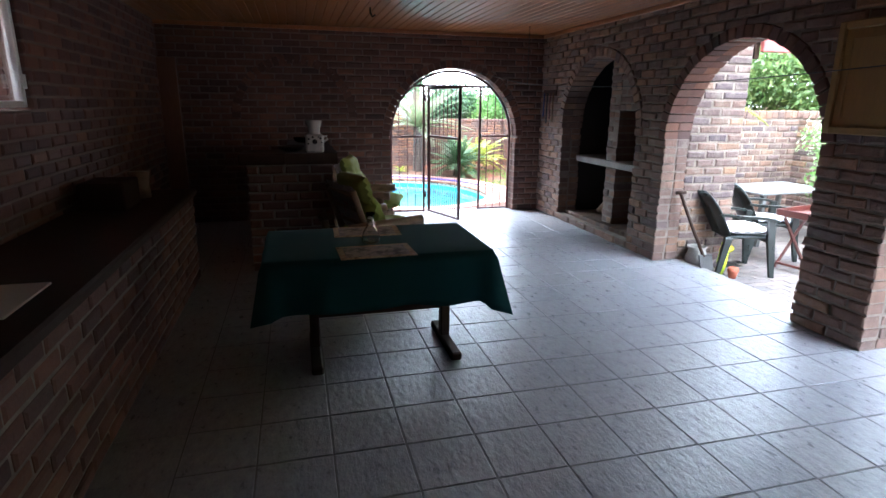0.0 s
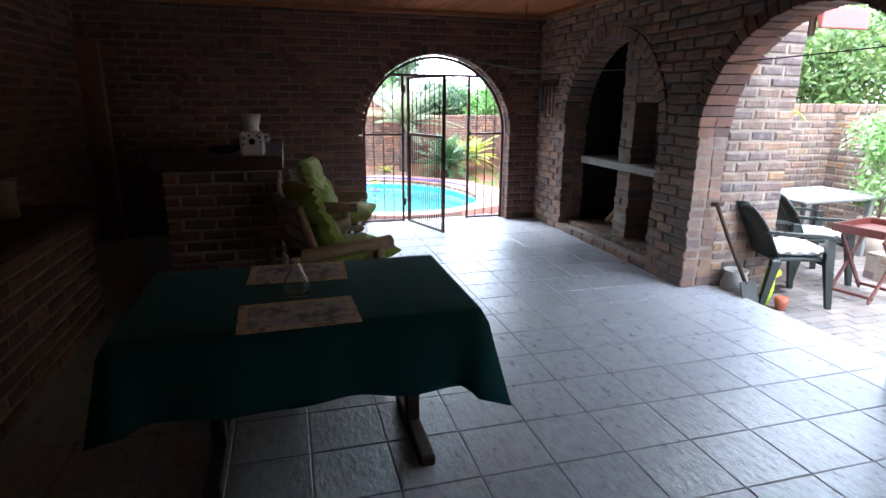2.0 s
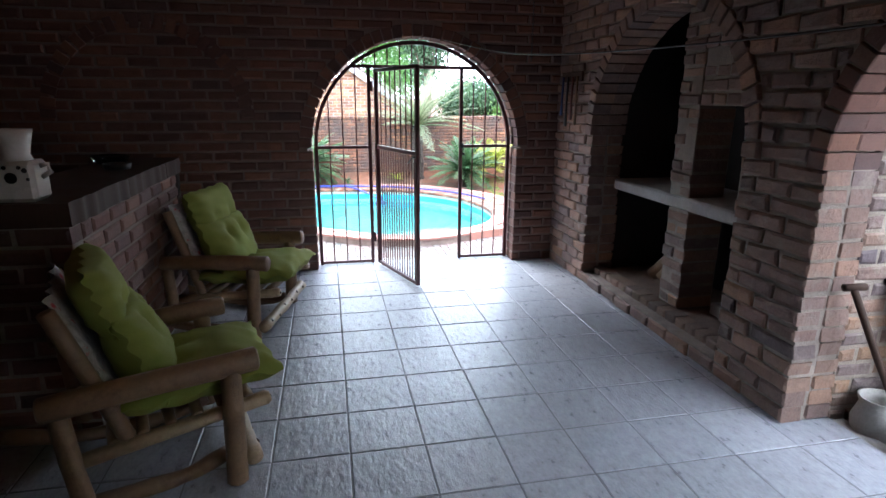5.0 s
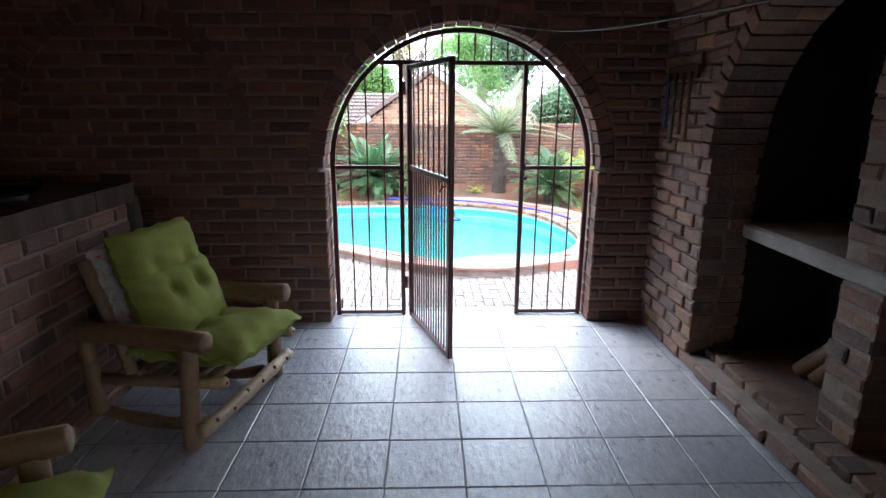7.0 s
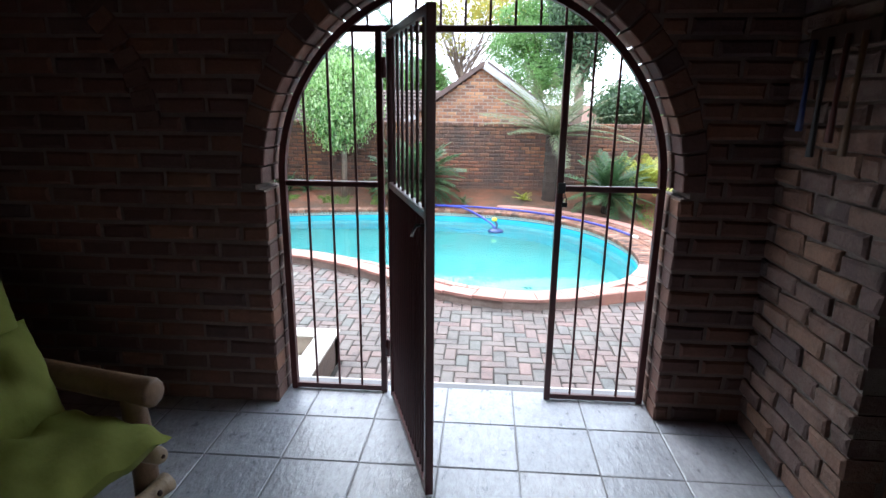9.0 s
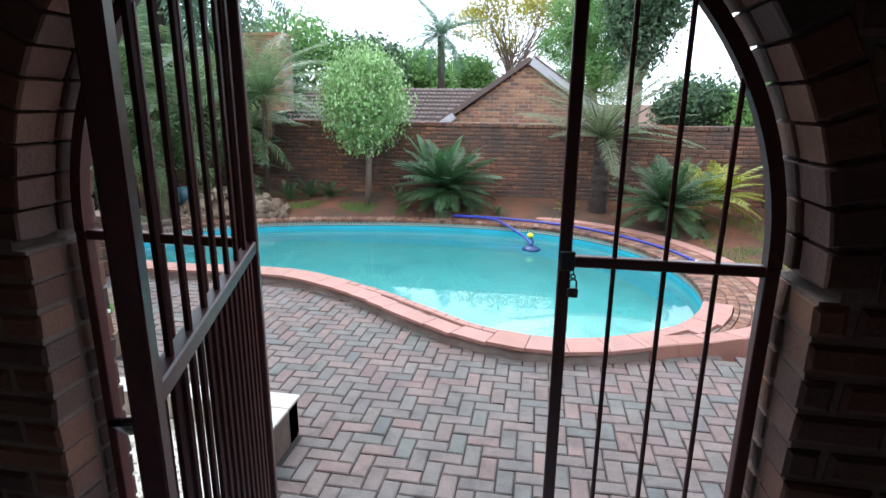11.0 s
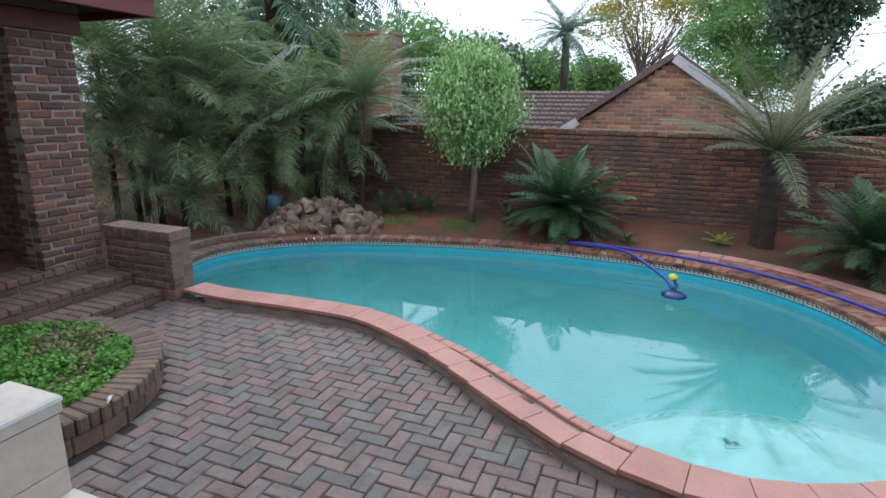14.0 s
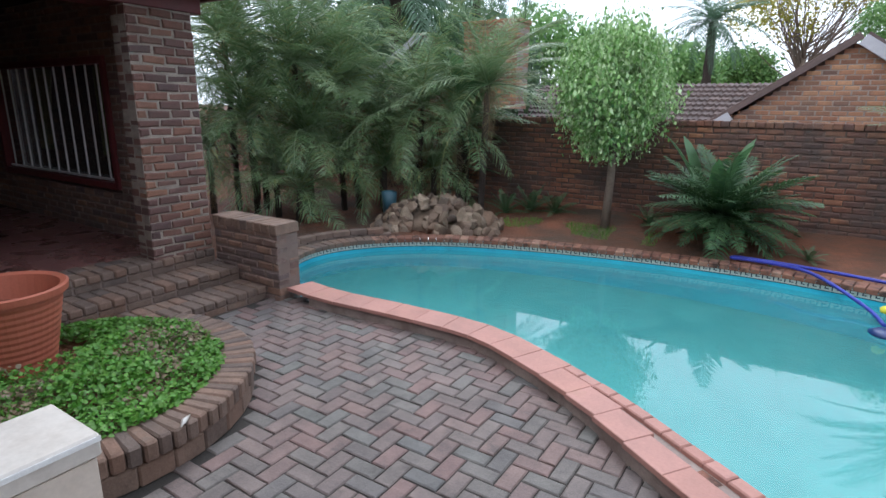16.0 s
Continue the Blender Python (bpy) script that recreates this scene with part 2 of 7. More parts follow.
M_COPING_WORN = mat("worn_rust_brick", (0.3, 0.13, 0.07), 0.75, palette=[(0.25, 0.11, 0.065), (0.18, 0.075, 0.048), (0.33, 0.19, 0.13)], noise_scale=6, spread=0.5, fine=50, bump=0.8, depth=0.008, stain=(0.055, 0.028, 0.02), stain_at=(0.46, 0.62), stain_scale=6, coords="World")
M_PLASTER = mat("weathered_cement", (0.24, 0.19, 0.165), 0.9, noise_scale=4, spread=0.4, fine=60, bump=0.4, stain=(0.14, 0.10, 0.085), stain_at=(0.45, 0.7), stain_scale=3, coords="World")
M_POOL = mat("turquoise_pool_paint", (0.04, 0.42, 0.56), 0.55, noise_scale=2, spread=0.3, fine=25, bump=0.05, stain=(0.03, 0.24, 0.34), stain_at=(0.60, 0.74), stain_scale=2.6, coords="World")
M_POOL_FLOOR = mat("pale_pool_floor", (0.23, 0.48, 0.465), 0.7, noise_scale=1.2, spread=0.25, fine=12, bump=0.05, stain=(0.10, 0.38, 0.38), stain_at=(0.5, 0.8), stain_scale=0.9, coords="World")
M_POOL_STEP = mat("pale_pool_step", (0.62, 0.64, 0.62), 0.7, noise_scale=2, spread=0.3, fine=20, bump=0.05, stain=(0.40, 0.42, 0.34), stain_at=(0.5, 0.75), stain_scale=3.2, coords="World")
M_KEY_WHITE = mat("cream_mosaic", (0.45, 0.5, 0.45), 0.4, spread=0.15, coords="World")
M_KEY_DARK = mat("dark_blue_mosaic", (0.01, 0.035, 0.06), 0.3, spread=0.15, coords="World")
M_CREAM = mat("cream_stone_tile", (0.5, 0.43, 0.36), 0.5, palette=[(0.48, 0.42, 0.35), (0.53, 0.46, 0.39), (0.46, 0.40, 0.33)], noise_scale=5, spread=0.18, fine=40, bump=0.1, depth=0.003, stain=(0.45, 0.37, 0.28), stain_at=(0.55, 0.8), stain_scale=3, coords="World")
M_CREAM_TOP = mat("pale_glazed_coping", (0.50, 0.46, 0.41), 0.45, noise_scale=6, spread=0.2, fine=40, bump=0.1, stain=(0.36, 0.31, 0.26), stain_at=(0.5, 0.8), stain_scale=4, coords="World")
M_GRAVEL = mat("pale_gravel", (0.55, 0.5, 0.43), 0.85, palette=[(0.5, 0.45, 0.38), (0.62, 0.58, 0.5), (0.42, 0.37, 0.31)], noise_scale=8, spread=0.3, coords="World")
M_CLOTH = mat("dark_green_cloth", (0.013, 0.062, 0.066), 0.9, noise_scale=3, spread=0.15, fine=300, bump=0.25, depth=0.001, spec=0.15, coords="World")
M_DARKWOOD = mat("dark_stained_wood", (0.038, 0.02, 0.013), 0.72, spec=0.25, noise_scale=5, spread=0.4, fine=60, bump=0.3, depth=0.003, stretch=(1, 1, 0.15))
M_PINE = mat("varnished_pine_ceiling", (0.3, 0.11, 0.035), 0.38, palette=[(0.28, 0.10, 0.03), (0.34, 0.13, 0.045), (0.25, 0.09, 0.03)], noise_scale=4, spread=0.25, fine=40, bump=0.15, depth=0.002, stretch=(6, 0.5, 1))
M_LOG = mat("peeled_log", (0.15, 0.088, 0.045), 0.55, noise_scale=7, spread=0.4, fine=50, bump=0.45, depth=0.006, stain=(0.085, 0.046, 0.024), stain_at=(0.55, 0.72), stain_scale=9)
M_LOG_PALE = mat("pale_peeled_log", (0.26, 0.185, 0.11), 0.5, noise_scale=8, spread=0.4, fine=50, bump=0.45, depth=0.006, stain=(0.12, 0.07, 0.035), stain_at=(0.58, 0.74), stain_scale=9)
M_LIME = mat("lime_cushion", (0.18, 0.20, 0.042), 0.85, noise_scale=5, spread=0.15, fine=220, bump=0.35, depth=0.006, bump_scale=12, spec=0.2)
M_FLORAL = mat("floral_underside", (0.3, 0.28, 0.26), 0.9, noise_scale=30, spread=0.6, fine=40, stain=(0.35, 0.05, 0.06), stain_at=(0.6, 0.65), stain_scale=16, spec=0.2)
M_IRON = mat("maroon_painted_iron", (0.065, 0.014, 0.014), 0.38, noise_scale=12, spread=0.35, fine=80, bump=0.2, depth=0.002, stain=(0.10, 0.03, 0.018), stain_at=(0.6, 0.75), stain_scale=14)
M_STEEL = mat("dark_steel", (0.06, 0.06, 0.06), 0.4, 0.8, spread=0.3)
M_SLAB = mat("concrete_slab", (0.30, 0.285, 0.265), 0.85, noise_scale=6, spread=0.3, fine=70, bump=0.4, stain=(0.12, 0.10, 0.09), stain_at=(0.55, 0.8), stain_scale=4, coords="World")
# black of the fireplace soot, also painted darkness of the room behind window_2
M_SOOT_AND_DARK = mat("soot_and_room_dark", (0.02, 0.017, 0.016), 0.95, noise_scale=4, spread=0.5, coords="World")
M_PLASTIC = mat("dark_green_plastic", (0.006, 0.012, 0.011), 0.3, noise_scale=5, spread=0.15, fine=30, bump=0.05)
M_WHITE = mat("white_cotton", (0.75, 0.74, 0.72), 0.9, spread=0.08, fine=80, bump=0.3)
M_WHITEPAINT = mat("white_painted_steel", (0.72, 0.72, 0.7), 0.45, spread=0.1)
M_CERAMIC = mat("white_ceramic", (0.46, 0.44, 0.40), 0.25, spread=0.08)
M_BLACK = mat("black_glaze", (0.01, 0.01, 0.01), 0.3, spread=0.1)
M_TRAY = mat("red_mahogany", (0.10, 0.024, 0.018), 0.35, noise_scale=5, spread=0.35, fine=60, stretch=(1, 6, 6))
M_MAT = mat("woven_placemat", (0.38, 0.355, 0.35), 0.9, noise_scale=14, spread=0.5, fine=150, bump=0.5, bump_scale=22, depth=0.006, stain=(0.12, 0.115, 0.13), stain_at=(0.45, 0.6), stain_scale=12)
M_MATEDGE = mat("placemat_border", (0.46, 0.38, 0.27), 0.9, spread=0.4, noise_scale=25, fine=150, bump=0.3, stain=(0.17, 0.08, 0.045), stain_at=(0.5, 0.65), stain_scale=20)
M_BOARD = mat("ochre_wood_panel", (0.27, 0.16, 0.05), 0.55, noise_scale=4, spread=0.2, fine=40, stretch=(1, 5, 1))
M_POT = mat("terracotta_pot", (0.36, 0.10, 0.055), 0.65, noise_scale=4, spread=0.25, fine=60, bump=0.15, stain=(0.26, 0.12, 0.08), stain_at=(0.6, 0.8), stain_scale=5)
M_MAROON = mat("maroon_paint", (0.13, 0.022, 0.025), 0.5, spread=0.2, fine=30, noise_scale=4)
M_REDFLOOR = mat("polished_red_tile", (0.17, 0.075, 0.065), 0.28, noise_scale=3, spread=0.3, fine=30, bump=0.1, vary=0.15, coords="World")
M_ROOFTILE = mat("dark_roof_tile", (0.085, 0.06, 0.055), 0.8, palette=[(0.075, 0.055, 0.05), (0.11, 0.075, 0.065), (0.09, 0.065, 0.06)], noise_scale=4, spread=0.4, coords="World")
M_FASCIA = mat("grey_barge_board", (0.36, 0.36, 0.38), 0.7, noise_scale=4, spread=0.25, coords="World")
M_PINKROOF = mat("red_painted_eave", (0.45, 0.12, 0.11), 0.6, spread=0.15, coords="World")
M_HOSE = mat("blue_pool_hose", (0.025, 0.035, 0.30), 0.4, spread=0.2, fine=200, bump=0.5)
M_BLUE = mat("blue_plastic", (0.01, 0.03, 0.12), 0.4, spread=0.15)
M_BLUEBUCKET = mat("faded_blue_plastic", (0.02, 0.065, 0.09), 0.5, spread=0.2)
M_YELLOW = mat("yellow_plastic", (0.65, 0.60, 0.04), 0.45, spread=0.1)
M_LIMEPLASTIC = mat("lime_plastic", (0.45, 0.62, 0.03), 0.45, spread=0.1)
M_ROCK = mat("garden_rock", (0.2, 0.15, 0.125), 0.9, palette=[(0.10, 0.068, 0.048), (0.20, 0.145, 0.10), (0.135, 0.092, 0.065), (0.27, 0.21, 0.15), (0.08, 0.058, 0.045), (0.17, 0.11, 0.075)], noise_scale=6, spread=0.55, fine=50, bump=0.9, depth=0.02, coords="World")
M_TRUNK = mat("palm_trunk", (0.042, 0.03, 0.023), 0.9, noise_scale=8, spread=0.5, fine=40, bump=0.9, depth=0.03, stretch=(1, 1, 3), coords="World")
M_BARK = mat("grey_bark", (0.17, 0.13, 0.10), 0.9, noise_scale=8, spread=0.4, fine=40, bump=0.7, depth=0.015, coords="World")
M_PALM = leaf_mat("palm_frond", [(0.11, 0.195, 0.07), (0.18, 0.275, 0.125), (0.13, 0.215, 0.09), (0.26, 0.34, 0.19), (0.075, 0.14, 0.055), (0.27, 0.28, 0.10)], 0.30, 0.35)
M_PALM_DEAD = leaf_mat("dry_palm_frond", [(0.24, 0.17, 0.09), (0.17, 0.12, 0.07), (0.30, 0.23, 0.13)], 0.6, 0.2)
M_PALM_DARK = leaf_mat("far_palm_frond", [(0.075, 0.150, 0.083), (0.120, 0.210, 0.128), (0.098, 0.173, 0.112)])
M_CYCAD = leaf_mat("cycad_frond", [(0.04, 0.095, 0.034), (0.062, 0.125, 0.043), (0.036, 0.082, 0.04), (0.085, 0.15, 0.055)], 0.5, 0.25)
M_SAGE = leaf_mat("grey_green_frond", [(0.12, 0.165, 0.075), (0.17, 0.21, 0.10), (0.09, 0.13, 0.06), (0.22, 0.20, 0.11)])
M_FICUS = leaf_mat("variegated_leaf", [(0.14, 0.29, 0.06), (0.35, 0.50, 0.20), (0.09, 0.20, 0.04), (0.52, 0.64, 0.37), (0.19, 0.36, 0.09), (0.11, 0.24, 0.05)], 0.4, 0.22)
M_FERN = leaf_mat("yellow_fern", [(0.28, 0.30, 0.03), (0.36, 0.38, 0.05), (0.20, 0.26, 0.04)])
M_HERB = leaf_mat("bright_ground_cover", [(0.07, 0.22, 0.02), (0.12, 0.30, 0.035), (0.09, 0.20, 0.03), (0.16, 0.34, 0.05)])
M_DRY = leaf_mat("dead_stem", [(0.14, 0.11, 0.06), (0.19, 0.14, 0.08)], through_light=0.1)
M_TREE = leaf_mat("tree_leaf", [(0.13, 0.27, 0.07), (0.19, 0.36, 0.10), (0.10, 0.22, 0.06), (0.24, 0.40, 0.13)])
M_TREE_YARD = leaf_mat("yard_tree_leaf", [(0.09, 0.17, 0.045), (0.15, 0.23, 0.06), (0.07, 0.13, 0.04), (0.20, 0.24, 0.07)])
M_CURTAIN = mat("faded_green_curtain", (0.09, 0.12, 0.05), 0.9, noise_scale=6, spread=0.3, spec=0.2)
M_TREE_DARK = leaf_mat("dark_tree_leaf", [(0.055, 0.11, 0.055), (0.085, 0.15, 0.07), (0.07, 0.125, 0.07)])
M_TREE_YELLOW = leaf_mat("yellow_tree_leaf", [(0.40, 0.34, 0.03), (0.24, 0.28, 0.05), (0.46, 0.38, 0.04), (0.30, 0.30, 0.05)])
M_STRELITZIA = leaf_mat("broad_leaf", [(0.075, 0.16, 0.065), (0.105, 0.21, 0.09)])


def glass_mat(name, colour=(1, 1, 1), rough=0.0, ior=1.45):
    m = bpy.data.materials.new(name)
    m.use_nodes = True
    b = m.node_tree.nodes["Principled BSDF"]
    b.inputs["Base Color"].default_value = (*colour, 1)
    b.inputs["Roughness"].default_value, b.inputs["IOR"].default_value = rough, ior
    b.inputs["Transmission Weight"].default_value = 1.0
    return m


M_GLASS = glass_mat("clear_glass")


def water_mat():
    """Milky pool water: part clear, part cloudy, with a faint ripple."""
    m = bpy.data.materials.new("cloudy_pool_water")
    m.use_nodes = True
    N, L = m.node_tree.nodes, m.node_tree.links
    b = N["Principled BSDF"]
    b.inputs["Base Color"].default_value = (0.27, 0.72, 0.70, 1)
    b.inputs["Roughness"].default_value, b.inputs["IOR"].default_value = 0.005, 1.5
    b.inputs["Transmission Weight"].default_value = 0.88
    t = N.new("ShaderNodeTexNoise")
    t.inputs["Scale"].default_value, t.inputs["Detail"].default_value = 3.0, 3.0
    g = N.new("ShaderNodeNewGeometry")
    L.new(g.outputs["Position"], t.inputs["Vector"])
    bp = N.new("ShaderNodeBump")
    bp.inputs["Strength"].default_value, bp.inputs["Distance"].default_value = 0.022, 0.02
    L.new(t.outputs["Fac"], bp.inputs["Height"])
    L.new(bp.outputs[0], b.inputs["Normal"])
    return m


M_WATER = water_mat()

# ---- brickwork ----
BL, BH, JT = 0.214, 0.068, 0.019      # brick length, height, joint


def brick_geo(geo, u0, u1, d0, d1, z0, z1, axis, jit=0.003, c=0.012):
    """One worn brick that runs along u through the wall's depth d, its corners uneven."""
    j = lambda: rng.uniform(-jit, jit)
    c = min(c, (u1 - u0) * 0.2)
    rows = []
    n0, n1 = d0 + j(), d1 + j()
    corner = [(u0 + j(), z0 + j()), (u1 + j(), z0 + j()), (u1 + j(), z1 + j()), (u0 + j(), z1 + j())]
    sign = ((1, 1), (-1, 1), (-1, -1), (1, -1))
    for d, k in ((n0, c), (n0 + c * 0.7, 0), (n1 - c * 0.7, 0), (n1, c)):
        rows += [(u + su * k, d + 0.5 * j() * (k > 0), w + sw * k) for (u, w), (su, sw) in zip(corner, sign)]
    if axis == "y":
        rows = [(q[1], q[0], q[2]) for q in rows]
    F = [(0, 1, 2, 3), (15, 14, 13, 12)] + [(i * 4 + (k + 1) % 4, i * 4 + k, i * 4 + 4 + k, i * 4 + 4 + (k + 1) % 4) for i in range(3) for k in range(4)]
    if axis == "y":
        F = [q[::-1] for q in F]
    geo.add(rows, F)


def solid(u0, u1, z, holes, margin=0.0):
    """The stretches of a course at height z that are no opening."""
    cut = []
    for h in holes:
        a, b = h(z, margin)
        if b > a:
            cut.append((a, b))
    out, s = [], u0
    for a, b in sorted(cut):
        if a > s:
            out.append((s, min(a, u1)))
        s = max(s, b)
    if s < u1:
        out.append((s, u1))
    return [(a, b) for a, b in out if b - a > 0.02]


def arch(c, r, spring, base=-9.0, ring=0.0):
    """An arched opening: centre, radius, height of its spring."""
    def h(z, margin):
        if z < base or z > spring + r + margin:
            return (0, -1)
        if z <= spring:
            return (c - r, c + r)
        w = math.sqrt(max((r + margin) ** 2 - (z - spring) ** 2, 0))
        return (c - w, c + w)
    return h


def slot(a, b, z0, z1):
    return lambda z, margin: (a, b) if z0 < z < z1 else (0, -1)


def brickwork(owner, axis, u0, u1, d0, d1, z0, z1, holes=(), near=None, brick=M_BRICK, mortar=M_MORTAR, ring=0.115, proud=0.011, jit=0.0035, limit=290, name="brick"):
    """Lays courses of brick under owner. near=(a, b): the stretch whose whole bricks are objects of their own."""
    body, rest = Geo(), Geo()
    variants = []
    two = d1 - d0 > 0.18                  # a wall of two leaves
    front = (d0 + d1) / 2 - 0.006 if two else d1 + proud
    for _ in range(9):
        g = Geo()
        brick_geo(g, -BL / 2, BL / 2, d0 - proud, front, -BH / 2, BH / 2, axis, jit)
        variants.append(g.mesh(name, brick))
    count = 0
    step = BH + 0.017
    if not holes:
        body.box(*((u0, u1, d0, d1) if axis == "x" else (d0, d1, u0, u1)), z0, z1)
    for row in range(int((z1 - z0) / step + 0.5)):
        z = z0 + row * step + 0.0085
        top = min(z + BH, z1 - 0.002)
        zm = z + BH / 2
        for a, b in solid(u0, u1, zm, holes, 0.04 if ring else 0.0):
            k = 0.007
            e = (a + (k if a > u0 or u1 - u0 < 0.6 else 0), b - (k if b < u1 or u1 - u0 < 0.6 else 0), d0, d1, z0 + row * step, min(z0 + (row + 1) * step, z1))
            if e[1] > e[0] and holes:
                if axis == "x":
                    body.box(e[0], e[1], e[2], e[3], e[4], e[5])
                else:
                    body.box(e[2], e[3], e[0], e[1], e[4], e[5])
        for a, b in solid(u0, u1, zm, holes, ring):
            s = a - ((a - u0 + (row % 2) * (BL + JT) / 2) % (BL + JT))
            run = []
            while s < b:
                p, q = max(s, a), min(s + BL, b)
                if q - p < 0.055 and run:
                    run[-1][1] = q
                elif q > p:
                    run.append([p, q])
                s += BL + JT
            if len(run) > 1 and run[0][1] - run[0][0] < 0.055:
                run[1][0] = run[0][0]
                run.pop(0)
            for p, q in run:
                if abs(q - p - BL) < 0.001 and near and near[0] <= p and q <= near[1] and count < limit:
                    mid = (p + q) / 2
                    m = Matrix.Translation((mid, 0, zm) if axis == "x" else (0, mid, zm))
                    part(name, variants[rng.randrange(9)], None, owner, m=m)
                    count += 1
                else:
                    brick_geo(rest, p, q, d0 - proud, front, z, top, axis, jit)
                if two:
                    brick_geo(rest, p, q, front + 0.012, d1 + proud, z, top, axis, jit)
    part("mortar", body, mortar, owner)
    if rest.f:
        tagged(part(name + "work", rest, brick, owner), kind="stuff")


def voussoirs(owner, axis, c, r, spring, d0, d1, deep=0.115, proud=0.012, brick=M_BRICK, mortar=M_MORTAR):
    """The ring of bricks on edge round an arch."""
    n = int(math.pi * (r + 0.02) / 0.086)
    band = Geo()
    v = []
    for i in range(41):
        a = math.pi * i / 40
        for rr, d in ((r + 0.03, d0 + 0.004), (r + 0.15, d0 + 0.004), (r + 0.15, d1 - 0.004), (r + 0.03, d1 - 0.004)):
            u, z = c + rr * math.cos(a), spring + rr * math.sin(a)
            v.append((u, d, z) if axis == "x" else (d, u, z))
    band.add(v, [(i * 4 + k, i * 4 + (k + 1) % 4, i * 4 + 4 + (k + 1) % 4, i * 4 + 4 + k)[::1 if axis == "y" else -1] for i in range(40) for k in range(4)])
    part("arch_mortar", band, mortar, owner)
    for i, d0, d1 in [(i, *q) for i in range(n) for q in ((d0, (d0 + d1) / 2 - 0.018), ((d0 + d1) / 2 + 0.018, d1))]:
        a = math.pi * (i + 0.5) / n
        h = math.pi / n * 0.5 * 0.87
        g = Geo()
        j = lambda: rng.uniform(-0.004, 0.004)
        r0, r1 = r + j() + 0.004, r + deep - 0.006 + j()
        v = []
        for d, k in ((d0 - proud + j(), 0.005), (d0 - proud + 0.007, 0), (d1 + proud - 0.007, 0), (d1 + proud + j(), 0.005)):
            for rr, aa in ((r0 + k, a + h - k), (r0 + k, a - h + k), (r1 - k, a - h + k), (r1 - k, a + h - k)):
                u, z = c + rr * math.cos(aa), spring + rr * math.sin(aa)
                v.append((u, d, z) if axis == "x" else (d, u, z))
        F = [(0, 1, 2, 3), (15, 14, 13, 12)] + [(q * 4 + (k + 1) % 4, q * 4 + k, q * 4 + 4 + k, q * 4 + 4 + (k + 1) % 4) for q in range(3) for k in range(4)]
        if axis == "x":
            F = [q[::-1] for q in F]
        g.add(v, F)
        part("arch_brick", g, brick, owner)


def structure(name, label, category):
    return thing(name, label, category, kind="structure")


# ---- the covered patio ----
H = 2.56
YN, YO = 7.96, 8.2                      # north wall, inner and outer face
GC, GR, GS = 2.245, 0.945, 1.13         # gate arch: centre, radius, spring
wall_north = structure("wall_north", "dark clinker brick wall with an arched gateway", "wall")
# the gate wall's shade is put into its brick colour
brickwork(wall_north, "x", -1.85, 3.6, YN, YO, 0, H + 0.1, [arch(GC, GR, GS)], near=(-0.2, 3.6), brick=M_BRICK_SHADE, mortar=M_MORTAR_DARK)
voussoirs(wall_north, "x", GC, GR, GS, YN, YO, brick=M_BRICK_SHADE, mortar=M_MORTAR_DARK)
# a raised blind arch in the same wall
for i in range(26):
    a = math.pi * (i + 0.5) / 26
    g = Geo().box(-0.034, 0.034, -0.012, 0.012, -0.055, 0.055, 0.004)
    part("arch_brick", g, M_BRICK_SHADE, wall_north, m=Matrix.Translation((0.02 + 0.76 * math.cos(a), YN - 0.012, 1.38 + 0.76 * math.sin(a))) @ Matrix.Rotation(math.pi / 2 - a, 4, "Y"))

XE, XO = 3.6, 3.86                      # east wall, inner and outer face
RC, RR, RS = 4.05, 0.87, 1.26           # side arch
FC, FR, FS = 6.32, 0.88, 1.27           # fireplace arch
wall_east = structure("wall_east", "rough clinker brick wall with arched openings and a fireplace niche", "wall")
brickwork(wall_east, "y", -2.0, YN, XE, XO, 0, H + 0.1, [arch(RC, RR, RS), arch(FC, FR, FS, 0.1), arch(1.75, 0.87, RS)], near=(3.0, YN), jit=0.008, proud=0.018)
# ring in the darkened brick, for the shaded underside of this arch
voussoirs(wall_east, "y", RC, RR, RS, XE, XO, proud=0.022, brick=M_BRICK_SHADE)
voussoirs(wall_east, "y", FC, FR, FS, XE, XO, proud=0.03)
voussoirs(wall_east, "y", 1.75, 0.87, RS, XE, XO, proud=0.016)

wall_west = structure("wall_west", "dark brick wall with pale joints behind the counter", "wall")
# bricks darkened in colour, as little light reaches this side
brickwork(wall_west, "y", -2.0, YN, -1.85, -1.62, 0, H + 0.1, [slot(2.9, 4.2, 1.55, 2.3)], near=(3.6, 7.9), brick=M_BRICK_SHADE, mortar=M_MORTAR_DARK)
wall_south = structure("wall_south", "dark brick wall closing the patio", "wall")
brickwork(wall_south, "x", -1.85, 3.86, -2.2, -2.0, 0, H + 0.1)

floor = structure("floor", "grey slate-look ceramic tile floor with dark joints", "floor")
part("floor_bed", Geo().box(-1.85, 3.9, -2.2, 8.24, -0.12, -0.0035), M_GROUT, floor)
part("floor_edge", Geo().box(3.88, 3.95, -2.2, 4.9, -0.13, -0.002), M_SLAB, floor)
TP = 0.345
tile_meshes = []
